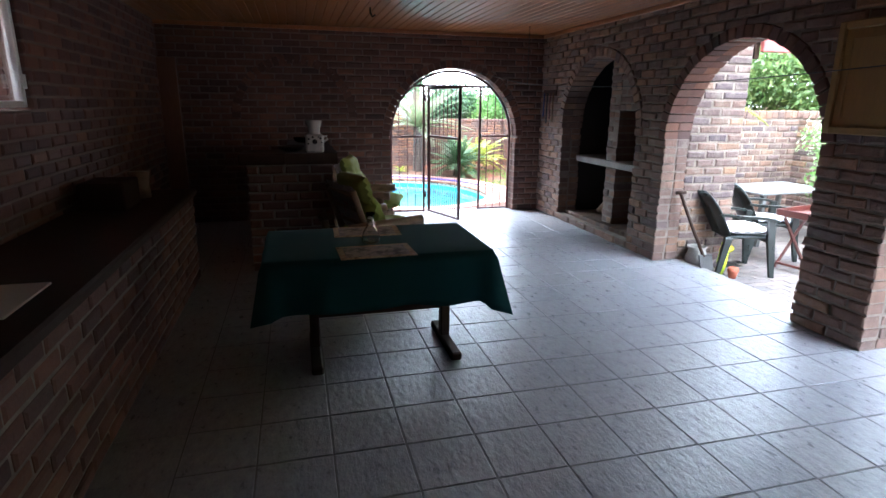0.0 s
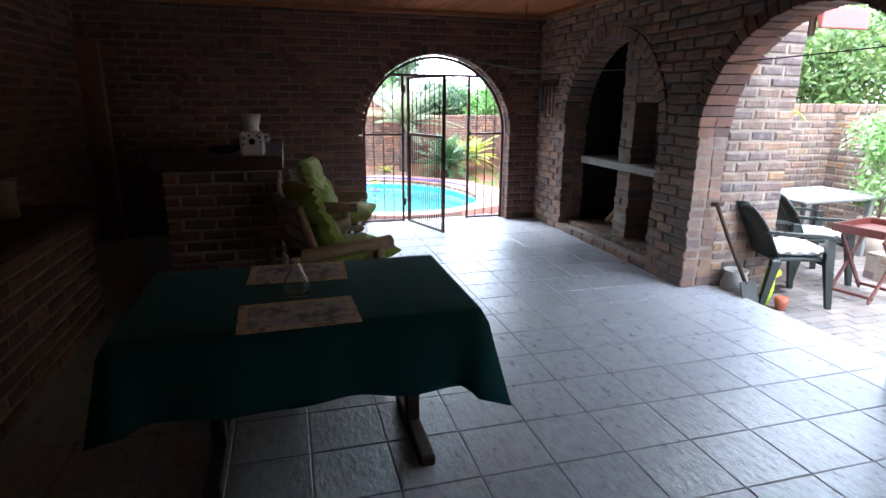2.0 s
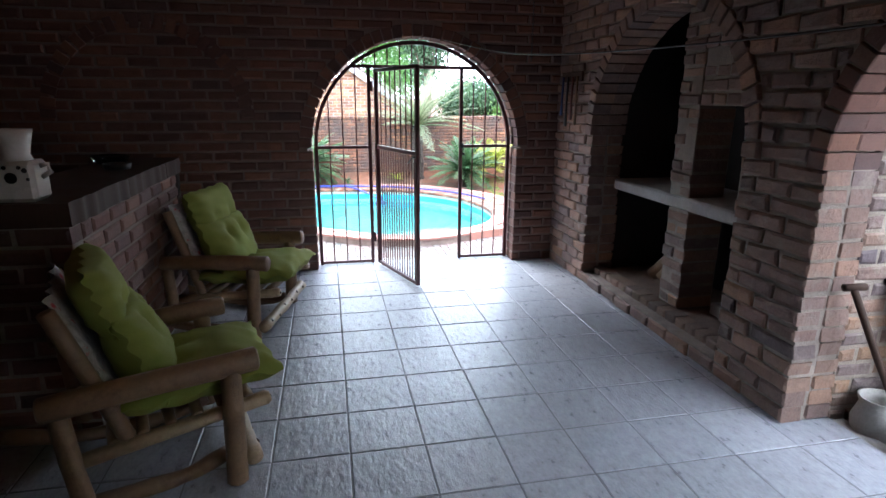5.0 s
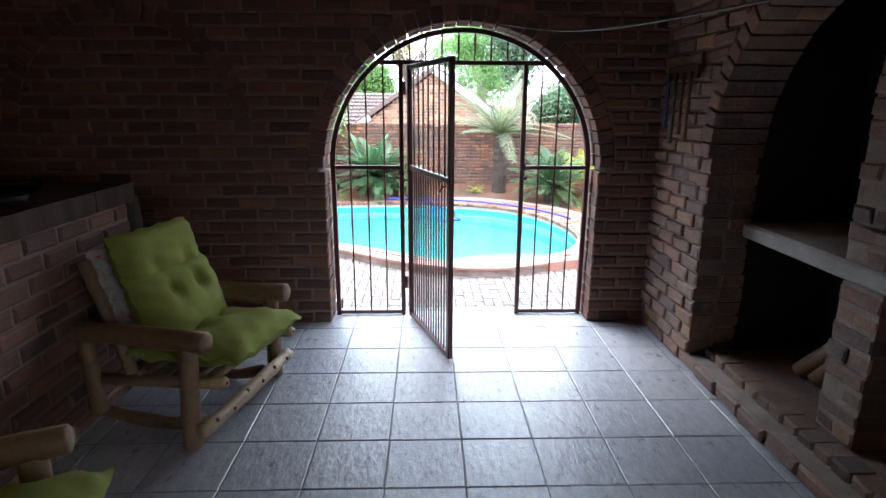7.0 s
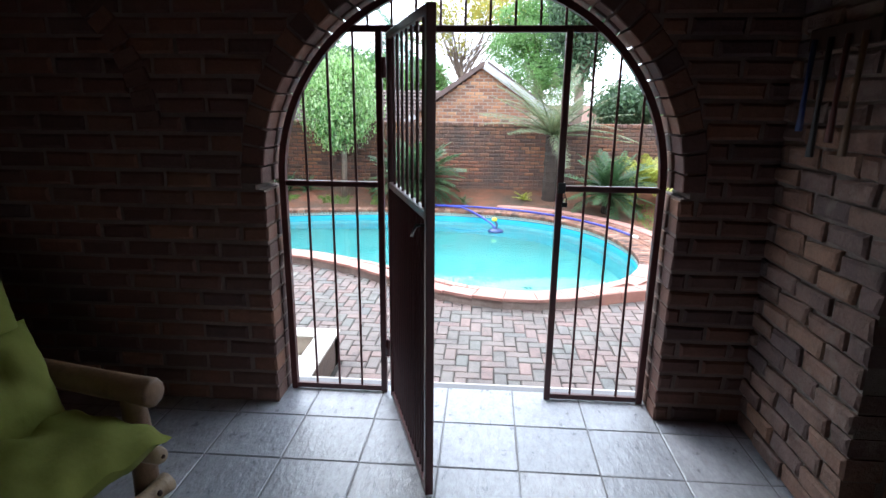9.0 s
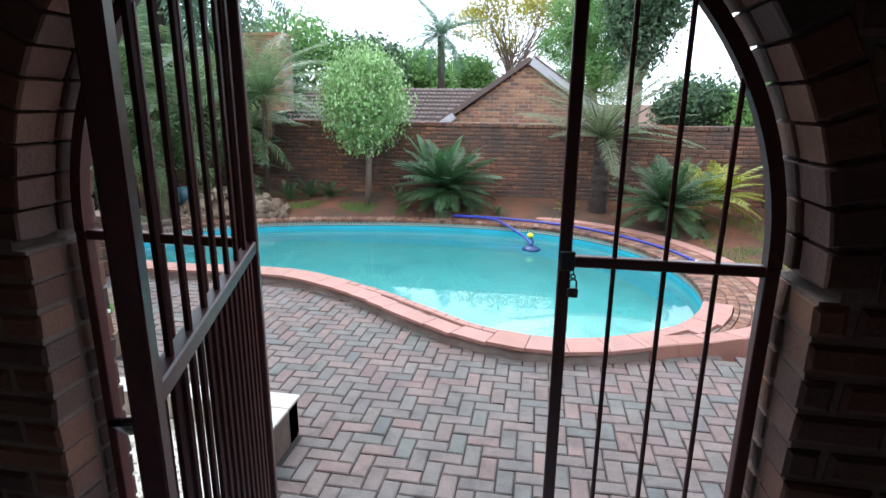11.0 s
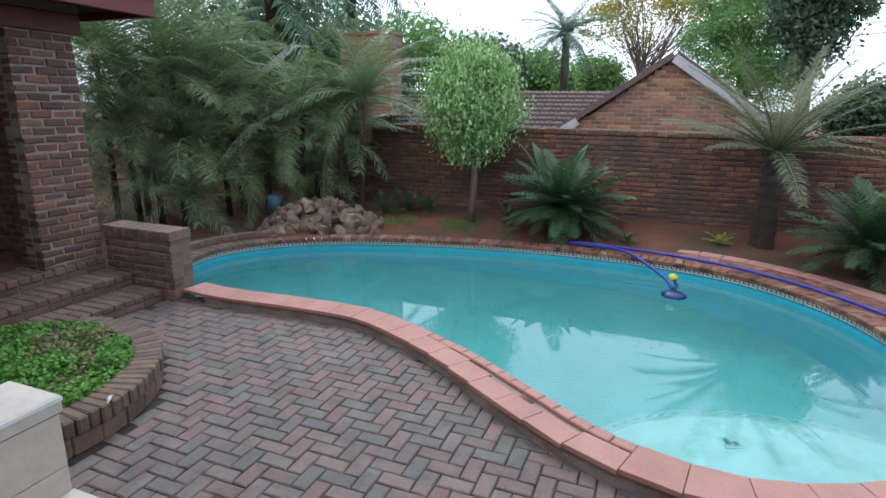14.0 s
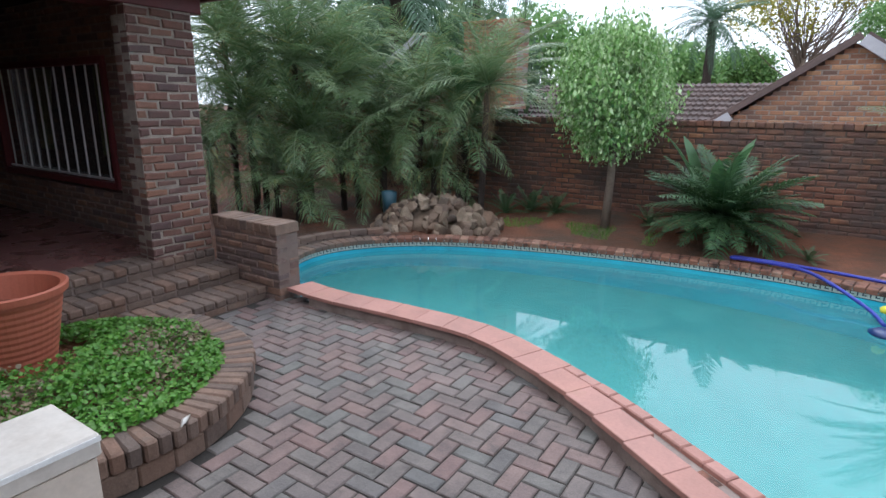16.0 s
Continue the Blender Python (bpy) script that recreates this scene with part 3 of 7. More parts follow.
for _ in range(5):
    g = Geo()
    w = TP - 0.006
    v, n = [], 4
    for i, (k, z) in enumerate(((0, -0.012), (0, -0.003), (0.004, 0))):
        for sx, sy in ((-1, -1), (1, -1), (1, 1), (-1, 1)):
            v.append((sx * (w / 2 - k) + rng.uniform(-.001, .001), sy * (w / 2 - k) + rng.uniform(-.001, .001), z + (rng.uniform(-.0012, .0012) if i else 0)))
    g.add(v, [(8, 9, 10, 11)] + [(i * 4 + k, i * 4 + (k + 1) % 4, i * 4 + 4 + (k + 1) % 4, i * 4 + 4 + k) for i in range(2) for k in range(4)])
    tile_meshes.append(g.mesh("tile", M_TILE))
rest, count = Geo(), 0
for i in range(-9, 8):
    for j in range(-26, 5):
        cx, cy = 1.47 + (i + 0.5) * TP, 6.81 + (j + 0.5) * TP
        if cx < -1.7 or cx > 3.85 or cy > 8.15:
            continue
        if cy > 1.4 and count < 300 and cx > -0.6:
            part("tile", tile_meshes[rng.randrange(5)], None, floor, m=Matrix.Translation((cx, cy, 0)))
            count += 1
        else:
            w = TP / 2 - 0.003
            rest.box(cx - w, cx + w, cy - w, cy + w, -0.012, rng.uniform(-0.001, 0.001))
tagged(part("tiles", rest, M_TILE, floor), kind="stuff")

g = Geo()
x = -1.62
while x < XE - 0.01:
    b = min(x + 0.098, XE)
    g.box(x, b - 0.006, -2.0, YN, H, H + 0.02, 0.004)
    x += 0.1
g.box(-1.62, XE, -2.0, YN, H + 0.024, H + 0.06)
tagged(new("ceiling", g.mesh("ceiling", M_PINE)), "varnished orange pine plank ceiling", "ceiling", kind="structure")
tagged(new("roof_slab", Geo().box(-2.3, 4.0, -2.4, 8.3, H + 0.1, H + 0.2).mesh("roof_slab", M_SLAB)), "plain flat roof over the patio", "roof", kind="structure")
trim = structure("trim", "varnished pine cornice strip along the ceiling", "trim")
part("cornice", Geo().box(-1.62, XE, YN - 0.045, YN - 0.008, H - 0.05, H - 0.002, 0.006), M_PINE, trim)
part("cornice", Geo().box(XE - 0.045, XE - 0.012, -2.0, YN - 0.05, H - 0.05, H - 0.002, 0.006), M_PINE, trim)

# window in the west wall
# made-up wall outside, only to dim the pane by hiding the sky
wall_sky_screen = structure("wall_sky_screen", "added plain wall that keeps bright sky out of the small window", "wall")
part("mortar", Geo().box(-3.3, -3.1, 1.0, 6.5, -0.2, 4.2), M_BRICK_SHADE, wall_sky_screen)
window_1 = structure("window_1", "small white steel window in the brick wall", "window")
fr = Geo()
for y0, y1, z0, z1 in ((2.9, 2.94, 1.55, 2.3), (4.16, 4.2, 1.55, 2.3), (2.94, 4.16, 1.55, 1.59), (2.94, 4.16, 2.26, 2.3), (3.53, 3.57, 1.59, 2.26)):
    fr.box(-1.70, -1.64, y0, y1, z0, z1, 0.005)
part("window_frame", fr, M_WHITEPAINT, window_1, "white painted steel frame")
part("pane", Geo().box(-1.68, -1.672, 2.93, 4.17, 1.58, 2.27), M_GLASS, window_1)
part("handle", Geo().box(-1.63, -1.61, 4.14, 4.165, 1.66, 1.75, 0.005), M_WHITEPAINT, window_1)

# the fireplace in its niche
fireplace = thing("fireplace", "brick barbecue fireplace with a concrete slab shelf, in an arched niche", "fireplace", Matrix.Identity(4))
DX = 4.42
for q in ((DX, DX + 0.06, 5.3, 7.3, 0, 2.3), (XO, DX, 7.22, 7.3, 0, 2.3), (XO, DX, 5.3, 5.4, 0, 2.3), (XO, DX + 0.06, 5.3, 7.3, 2.3, 2.36)):
    part("lining", Geo().box(*q), M_SOOT_AND_DARK, fireplace, "soot-black lining")
FX = 3.82                               # front of the fireplace, set back in its arch
part("slab", Geo().box(FX, DX - 0.004, 5.44, 7.20, 0.825, 0.912, 0.014), M_SLAB, fireplace, "rough grey concrete slab")
part("hearth", Geo().box(3.80, DX - 0.004, 5.44, 7.20, 0.0, 0.115, 0.01), M_STEPBRICK, fireplace, "dull red brick hearth floor")
for i in range(16):
    g = Geo()
    brick_geo(g, 5.45 + i * 0.109, 5.45 + i * 0.109 + 0.1, 3.69, 3.81, 0.05, 0.135 + rng.uniform(-0.006, 0.006), "y", 0.005, 0.012)
    part("hearth_brick", g, M_STEPBRICK, fireplace)


def pier_bricks(owner, x0, x1, y0, y1, z0, z1, material=M_BRICK):
    z, row = z0, 0
    part("mortar", Geo().box(x0 + 0.01, x1, y0 + 0.008, y1 - 0.008, z0, z1), M_MORTAR, owner)
    while z + BH <= z1 + 0.012:
        n = max(1, round((y1 - y0) / (0.234 if row % 2 else 0.118)))
        for i in range(n):
            a, b = y0 + (y1 - y0) * i / n, y0 + (y1 - y0) * (i + 1) / n
            g = Geo()
            brick_geo(g, a + 0.004, b - 0.004, x0 + rng.uniform(-0.01, 0.01), x1, z + 0.006, z + 0.006 + BH, "y", 0.005, 0.01)
            part("brick", g, material, owner)
        z += BH + JT
        row += 1


pier_bricks(fireplace, FX, 4.1, 6.18, 6.41, 0.915, 2.15)
pier_bricks(fireplace, FX, 4.1, 5.44, 6.18, 1.53, 2.12)
pier_bricks(fireplace, FX, 4.1, 6.16, 6.40, 0.12, 0.822)
pier_bricks(fireplace, FX, 4.1, 5.44, 5.74, 0.915, 1.53)
pier_bricks(fireplace, FX, 4.1, 5.44, 5.72, 0.12, 0.822)
for k in range(3):
    lg = smooth(Geo().tube([(4.02 + 0.02 * k, 6.80 - 0.10 * k, 0.16), (4.15, 6.66 - 0.08 * k, 0.40), (4.28, 6.55 - 0.05 * k, 0.66)], [0.05, 0.055, 0.05], 8, 0.1))
    tagged(new("firewood_log", lg.mesh("firewood_log", M_LOG)), "split firewood log leaning inside the fireplace", "firewood", "firewood in the niche")
tagged(new("concrete_block", Geo().box(4.0, 4.3, 5.78, 6.05, 0.117, 0.2, 0.01).mesh("concrete_block", M_SLAB)), "small grey concrete block on the hearth", "block")

# brick mass of the chimney, outside the side arch
chimney_wall = structure("wall_chimney", "sunlit multicoloured clinker brick side of the chimney breast", "wall")
brickwork(chimney_wall, "x", XO + 0.012, 4.50, 4.93, 5.16, YARD, 2.9, near=(3.8, 4.5), jit=0.005, brick=M_BRICK_MULTI, mortar=M_MORTAR_PALE)
brickwork(chimney_wall, "y", 5.18, 8.2, 4.48, 4.58, YARD, 2.9)

# counter along the west wall
counter = thing("brick_counter", "long low brick counter with a dark slab top along the wall", "counter", Matrix.Identity(4))
# front in the shade-darkened brick, like the wall behind
brickwork(counter, "y", -2.0, 5.38, -1.06, -0.94, 0, 0.765, near=(1.5, 5.38), brick=M_BRICK_SHADE)
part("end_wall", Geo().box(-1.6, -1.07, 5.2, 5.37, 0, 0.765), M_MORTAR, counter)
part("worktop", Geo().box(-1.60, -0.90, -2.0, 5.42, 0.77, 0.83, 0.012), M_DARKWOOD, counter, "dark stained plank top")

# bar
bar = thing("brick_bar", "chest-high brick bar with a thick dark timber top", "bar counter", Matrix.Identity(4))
# both faces take the darkened brick, for the dim side of the patio
brickwork(bar, "y", 5.56, 7.2, 0.22, 0.33, 0, 1.03, near=(5.5, 7.5), brick=M_BRICK_SHADE, mortar=M_MORTAR_DARK)
brickwork(bar, "x", -0.46, 0.33, 5.45, 5.56, 0, 1.03, near=(-0.5, 0.3), brick=M_BRICK_SHADE)
for i in range(5):
    y0 = 5.38 + i * 0.372
    g = Geo()
    edge = spline([(0.372 + rng.uniform(-0.007, 0.007), y0 + 0.371 * k / 6) for k in range(7)], steps=4)
    g.prism([(-0.1, y0)] + edge + [(-0.1, y0 + 0.371)], 1.033, 1.135)
    part("top_plank", g, M_DARKWOOD, bar, "thick dark rough-edged timber top")
part("top_plank", Geo().box(-0.52, -0.1, 5.38, 5.86, 1.033, 1.134, 0.01), M_DARKWOOD, bar, "thick dark timber top")
post = smooth(Geo().tube([(0.26, 7.32, 0), (0.27, 7.32, 0.4), (0.24, 7.33, 0.75), (0.26, 7.32, 1.04)], [0.1, 0.085, 0.09, 0.08], 10, 0.12))
part("post", post, M_TRUNK, bar, "gnarled dark log post")

# the plank leaning by the west wall
tagged(new("timber_plank", Geo().box(-1.62, -1.4, 7.86, 7.93, 0, 2.12, 0.008).mesh("timber_plank", M_PLANK)), "tall red-brown timber plank standing against the wall", "plank")

# ---- the arched gate ----
GY = 8.12


def bar_geo(x0, y0, z0, x1, y1, z1, w):
    return Geo().tube([(x0, y0, z0), (x1, y1, z1)], w, 6)


gate_frame = thing("gate_surround", "maroon painted steel arch frame with fixed barred side panels", "gate frame", Matrix.Identity(4))
R = GR - 0.03
for x in (GC - R, GC + R):
    part("jamb", Geo().box(x - 0.016, x + 0.016, GY - 0.018, GY + 0.018, 0.0, GS, 0.003), M_IRON, gate_frame)
g = Geo()
n = 48
v = [(GC + rr * math.cos(math.pi * i / n), y, GS + rr * math.sin(math.pi * i / n)) for i in range(n + 1) for rr, y in ((R - 0.016, GY - 0.018), (R + 0.016, GY - 0.018), (R + 0.016, GY + 0.018), (R - 0.016, GY + 0.018))]
g.add(v, [(i * 4 + (k + 1) % 4, i * 4 + k, i * 4 + 4 + k, i * 4 + 4 + (k + 1) % 4) for i in range(n) for k in range(4)])
part("arch_bar", g, M_IRON, gate_frame)
TR = 1.835                               # top rail
HX, LX = 1.82, 2.685                     # hinge post, lock post
for x in (HX, LX):
    part("post", Geo().box(x - 0.0155, x + 0.0155, GY - 0.0155, GY + 0.0155, 0.0, TR, 0.003), M_IRON, gate_frame)
w = math.sqrt(R ** 2 - (TR - GS) ** 2)
part("rail", Geo().box(GC - w, GC + w, GY - 0.012, GY + 0.012, TR - 0.015, TR + 0.015, 0.003), M_IRON, gate_frame)
for a, b in ((GC - R, HX), (LX, GC + R)):
    for z in (0.02, 1.12):
        part("rail", Geo().box(a, b, GY - 0.012, GY + 0.012, z - 0.014, z + 0.014, 0.003), M_IRON, gate_frame)
    for k in range(1, 4):
        x = a + (b - a) * k / 4
        top = min(GS + math.sqrt(R * R - (x - GC) ** 2) - 0.01, TR - 0.01)
        part("bar", bar_geo(x, GY, 0.02, x, GY, top, 0.0065), M_IRON, gate_frame)
for k in range(9):
    x = HX - 0.05 + k * 0.112
    top = GS + math.sqrt(R * R - (x - GC) ** 2) - 0.01
    part("bar", bar_geo(x, GY, TR, x, GY, top, 0.0065), M_IRON, gate_frame)
for z in (0.22, 1.62):
    part("hinge", smooth(Geo().tube([(HX + 0.026, GY - 0.02, z), (HX + 0.026, GY - 0.02, z + 0.09)], 0.014, 8)), M_IRON, gate_frame)
part("lock_plate", Geo().box(LX - 0.012, LX + 0.024, GY - 0.03, GY - 0.019, 1.1, 1.15, 0.003), M_STEEL, gate_frame, "dark steel latch plate")

# the leaf, swung into the patio
ANG = radians(-71)
metal_gate = thing("metal_gate", "maroon barred steel gate leaf, standing open into the patio", "gate", Matrix.Translation((HX + 0.05, GY - 0.03, 0.0)) @ Matrix.Rotation(ANG, 4, "Z"))
WL = 0.82
for x in (0.035, WL):
    stile = part("stile", Geo().box(x - 0.016, x + 0.016, -0.016, 0.016, 0.015, 1.815, 0.003), M_IRON, metal_gate)
for z in (0.03, 1.13, 1.80):
    part("rail", Geo().box(0.035, WL, -0.014, 0.014, z - 0.016, z + 0.016, 0.003), M_IRON, metal_gate)
for k in range(1, 8):
    x = 0.035 + (WL - 0.035) * k / 8
    part("bar", bar_geo(x, 0, 1.13, x, 0, 1.80, 0.0065), M_IRON, metal_gate)
for k in range(1, 16):
    x = 0.035 + (WL - 0.035) * k / 16
    part("bar", bar_geo(x, 0, 0.03, x, 0, 1.13, 0.0065), M_IRON, metal_gate)
part("latch", smooth(Geo().tube([(WL - 0.005, -0.018, 1.10), (WL - 0.005, -0.045, 1.10), (WL - 0.04, -0.05, 1.07), (WL - 0.065, -0.05, 1.05)], 0.006, 8)), M_STEEL, stile, "dark steel bolt")

padlock = thing("padlock", "small dark brass padlock hanging on a chain at the gate post", "padlock", Matrix.Translation((LX + 0.022, GY - 0.032, 1.035)) @ Matrix.Diagonal((0.6, 0.6, 0.6, 1)))
lock_body = part("body", Geo().box(-0.022, 0.022, -0.009, 0.009, 0, 0.04, 0.005), M_STEEL, padlock)
part("shackle", smooth(Geo().tube([(-0.014, 0, 0.04), (-0.014, 0, 0.07), (0, 0, 0.085), (0.014, 0, 0.07), (0.014, 0, 0.04)], 0.004, 6)), M_STEEL, lock_body)
lk = Geo()
for i in range(2):
    m = Matrix.Translation((0.0, 0.01, 0.085 + i * 0.02)) @ Matrix.Rotation(i * 1.57, 4, "Z") @ Matrix.Rotation(1.57, 4, "X")
    ring = [m @ Vector((0.009 * math.cos(a * 0.7854), 0.014 * math.sin(a * 0.7854), 0)) for a in range(9)]
    lk.tube(ring, 0.0025, 5, caps=False)
part("chain", smooth(lk), M_STEEL, padlock)

# ---- table with its cloth ----
table = thing("dining_table", "long table on two dark timber trestle legs", "table", Matrix.Translation((0.45, 3.46, 0)))
part("tabletop", Geo().box(-0.64, 0.64, -0.385, 0.385, 0.715, 0.742, 0.004), M_DARKWOOD, table)
for x in (-0.40, 0.47):
    leg = part("leg", Geo().box(x - 0.03, x + 0.03, -0.04, 0.04, 0.055, 0.715, 0.006), M_DARKWOOD, table)
    part("foot", Geo().box(x - 0.035, x + 0.035, -0.33, 0.25, 0.0, 0.055, 0.01), M_DARKWOOD, leg)
    part("bearer", Geo().box(x - 0.03, x + 0.03, -0.34, 0.34, 0.67, 0.713, 0.004), M_DARKWOOD, table)
part("stretcher", Geo().box(-0.40, 0.47, -0.02, 0.02, 0.25, 0.33, 0.004), M_DARKWOOD, table)

# the cloth: flat on top, falling in soft folds, pointed at the corners
g = smooth(Geo())
A, B, DROP = 0.668, 0.405, 0.295
loop = []
per = [(A, B, -A, B), (-A, B, -A, -B), (-A, -B, A, -B), (A, -B, A, B)]
for x0, y0, x1, y1 in per:
    k = 44 if x0 != x1 else 28
    for i in range(k):
        t = i / k
        loop.append((x0 + (x1 - x0) * t, y0 + (y1 - y0) * t))
nl = len(loop)
v, f = [(0, 0, 0.7455)], []
for j, s in enumerate((0.5, 0.97, 0.995)):
    v += [(x * s, y * s, 0.7455 - (0.002 if s > 0.98 else 0)) for x, y in loop]
for j in range(1, 9):
    t = j / 8
    for i, (x, y) in enumerate(loop):
        cx, cy = abs(x) / A, abs(y) / B
        corner = max(0.0, min(cx, cy) - 0.86) / 0.14
        fold = math.sin(i * 0.55) * 0.012 + math.sin(i * 0.23 + 1.0) * 0.015
        d = DROP + (0.085 if x > 0 else 0.025) * corner ** 1.5 + 0.006 * math.sin(i * 0.37)
        out = (0.012 + (0.02 + fold) * t) + 0.05 * corner * t
        nx, ny = (math.copysign(1, x) if cx > 0.985 else 0), (math.copysign(1, y) if cy > 0.985 else 0)
        v.append((x + nx * out, y + ny * out, 0.743 - 0.012 * min(1, t * 3) - d * t))
base = lambda j, i: 1 + j * nl + i % nl
f += [(0, base(0, i), base(0, i + 1)) for i in range(nl)]
f += [(base(j, i), base(j + 1, i), base(j + 1, i + 1), base(j, i + 1)) for j in range(10) for i in range(nl)]
g.add(v, f)
cloth = new("tablecloth", g.mesh("tablecloth", M_CLOTH))
cloth.matrix_basis = Matrix.Translation((0.45, 3.46, 0))
sol = cloth.modifiers.new("thick", "SOLIDIFY")
sol.thickness, sol.offset = 0.002, 1
tagged(cloth, "dark green cotton tablecloth with hanging corners on the table", "tablecloth")

for cx, cy, turn in ((0.42, 3.16, 2.0), (0.43, 3.695, -2.0)):
    pm = thing("placemat", "woven beige and grey placemat on the tablecloth", "placemat", Matrix.Translation((cx, cy, 0.749)) @ Matrix.Rotation(radians(turn), 4, "Z"), "placemats on the table")
    part("border", Geo().box(-0.22, 0.22, -0.145, 0.145, 0, 0.003, 0.001), M_MATEDGE, pm, "brown woven border")
    part("centre", Geo().box(-0.185, 0.185, -0.11, 0.11, 0.0032, 0.0045), M_MAT, pm)

vase = thing("glass_vase", "small clear glass bottle vase on a placemat", "vase", Matrix.Translation((0.42, 3.38, 0.7505)))
part("body", smooth(Geo().lathe([(0.035, 0), (0.052, 0.008), (0.056, 0.04), (0.045, 0.075), (0.026, 0.10), (0.022, 0.15), (0.03, 0.19), (0.027, 0.19), (0.019, 0.15), (0.023, 0.10), (0.042, 0.073), (0.052, 0.04), (0.048, 0.012), (0.001, 0.01)], 28)), M_GLASS, vase)

# ---- log rocking chairs ----


def log(name, a, b, r, parent, taper=0.95, label=""):
    mid = [(a[i] + b[i]) / 2 + rng.uniform(-0.006, 0.006) for i in range(3)]
    p = spline([a, mid, b], steps=3)
    rr = [r * (1 + (taper - 1) * i / (len(p) - 1)) for i in range(len(p))]
    d = (Vector(b) - Vector(a)).normalized() * r * 0.18
    p = [tuple(Vector(p[0]) - d)] + p + [tuple(Vector(p[-1]) + d)]
    rr = [rr[0] * 0.78] + rr + [rr[-1] * 0.78]
    return part(name, smooth(Geo().tube(p, rr, 10, 0.05)), M_LOG, parent, label)


def cushion(lx, ly, lz, n=18, tufts=(), seed=0):
    """A plump cushion centred on the origin, puckered along its seams."""
    g = smooth(Geo())
    v, f = [], []
    for side in (1, -1):
        for i in range(n + 1):
            for j in range(n + 1):
                u, w = 2 * i / n - 1, 2 * j / n - 1
                h = (max(1 - abs(u) ** 2.6, 0) * max(1 - abs(w) ** 2.6, 0)) ** 0.42
                pinch = 1 - 0.05 * (1 - abs(u * w)) * (1 - h)
                z = lz / 2 * h
                for tu, tw, depth in tufts:
                    z -= depth * math.exp(-((u - tu) ** 2 * 14 + (w - tw) ** 2 * 60))
                wr = noise.noise(Vector((u * 2.3 + seed, w * 2.3, side * 1.7))) * 0.015 + abs(noise.noise(Vector((u * 5 + seed, w * 5, side)))) * -0.018 * (1 - h * 0.45)
                edge = 0.012 * math.sin(13 * (u + w) + seed) * (1 - h)
                v.append((u * lx / 2 * pinch + edge * 0.4, w * ly / 2 * pinch + edge * 0.4, side * z + wr * side * h + edge))
    m = (n + 1) ** 2
    for s in (0, 1):
        for i in range(n):
            for j in range(n):
                q = [s * m + i * (n + 1) + j, s * m + (i + 1) * (n + 1) + j, s * m + (i + 1) * (n + 1) + j + 1, s * m + i * (n + 1) + j + 1]
                f.append(tuple(q if s == 0 else q[::-1]))
    g.add(v, f)
    return g


def rocking_chair(m, label):
    """A log rocker: x is forward, its seat 0.62 wide."""
    ch = thing("rocking_chair", label, "rocking chair", m, "log rocking chairs by the bar")
    for s in (-1, 1):
        y = 0.35 * s
        log("front_post", (0.315, y * 1.05, 0.012), (0.33, y, 0.50), 0.044, ch)
        log("rear_post", (-0.22, y * 0.95, 0.10), (-0.25, y * 0.95, 0.48), 0.038, ch)
        log("armrest", (-0.30, y * 0.98, 0.515), (0.43, y, 0.535), 0.046, ch, 1.08)
        run = spline([(-0.52, y * 0.76, 0.14), (-0.26, y * 0.76, 0.055), (0.0, y * 0.76, 0.036), (0.16, y * 0.76, 0.046), (0.30, y * 0.76, 0.09)], steps=4)
        part("rocker", smooth(Geo().tube(run, [0.032 + 0.003 * math.sin(i) for i in range(len(run))], 10, 0.05)), M_LOG, ch, "curved log runner")
        log("back_post", (-0.05, y * 0.8, 0.28), (-0.235, y * 0.8, 0.84), 0.032, ch)
        rail = part("side_rail", smooth(Geo().tube([(-0.26, y * 0.86, 0.25), (0.1, y * 0.87, 0.285), (0.47, y * 0.88, 0.325), (0.485, y * 0.88, 0.327)], [0.03, 0.03, 0.031, 0.022], 10, 0.05)), M_LOG_PALE, ch, "pale peeled seat rail with a sawn end")
        part("pith", smooth(Geo().lathe([(0.008, 0), (0.006, 0.003), (0.0005, 0.004)], 8, Matrix.Translation((0.486, y * 0.88, 0.327)) @ Matrix.Rotation(math.pi / 2, 4, "Y"))), M_DARKWOOD, rail)
    for x, z in ((0.40, 0.335), (0.30, 0.325), (0.2, 0.315), (0.1, 0.305), (0.0, 0.295), (-0.1, 0.285)):
        log("seat_slat", (x, -0.30, z), (x, 0.30, z), 0.024, ch)
    for t in (0.2, 0.45, 0.7, 0.95):
        log("back_slat", (-0.055 - 0.175 * t, -0.26, 0.28 + 0.55 * t), (-0.055 - 0.175 * t, 0.26, 0.28 + 0.55 * t), 0.02, ch)
    bar_log = part("front_stretcher", smooth(Geo().tube(spline([(0.385, -0.385, 0.105), (0.392, -0.1, 0.118), (0.388, 0.2, 0.125), (0.385, 0.40, 0.135)], steps=4), [0.036 + 0.003 * math.sin(1.7 * i) for i in range(13)], 12, 0.05)), M_LOG_PALE, ch, "pale peeled log stretcher with dark knots")
    for q in range(6):
        yk, lift = -0.31 + 0.128 * q, (0.5, -0.1, 0.7, 0.2, 0.6, 0.3)[q]
        part("knot", smooth(Geo().lathe([(0.0115, 0), (0.009, 0.004), (0.0005, 0.005)], 9, Matrix.Translation((0.388, yk, 0.115 + 0.02 * q / 5)) @ Matrix.Rotation(math.pi / 2 - lift, 4, "Y") @ Matrix.Translation((0, 0, 0.034)))), M_DARKWOOD, bar_log)
    return ch


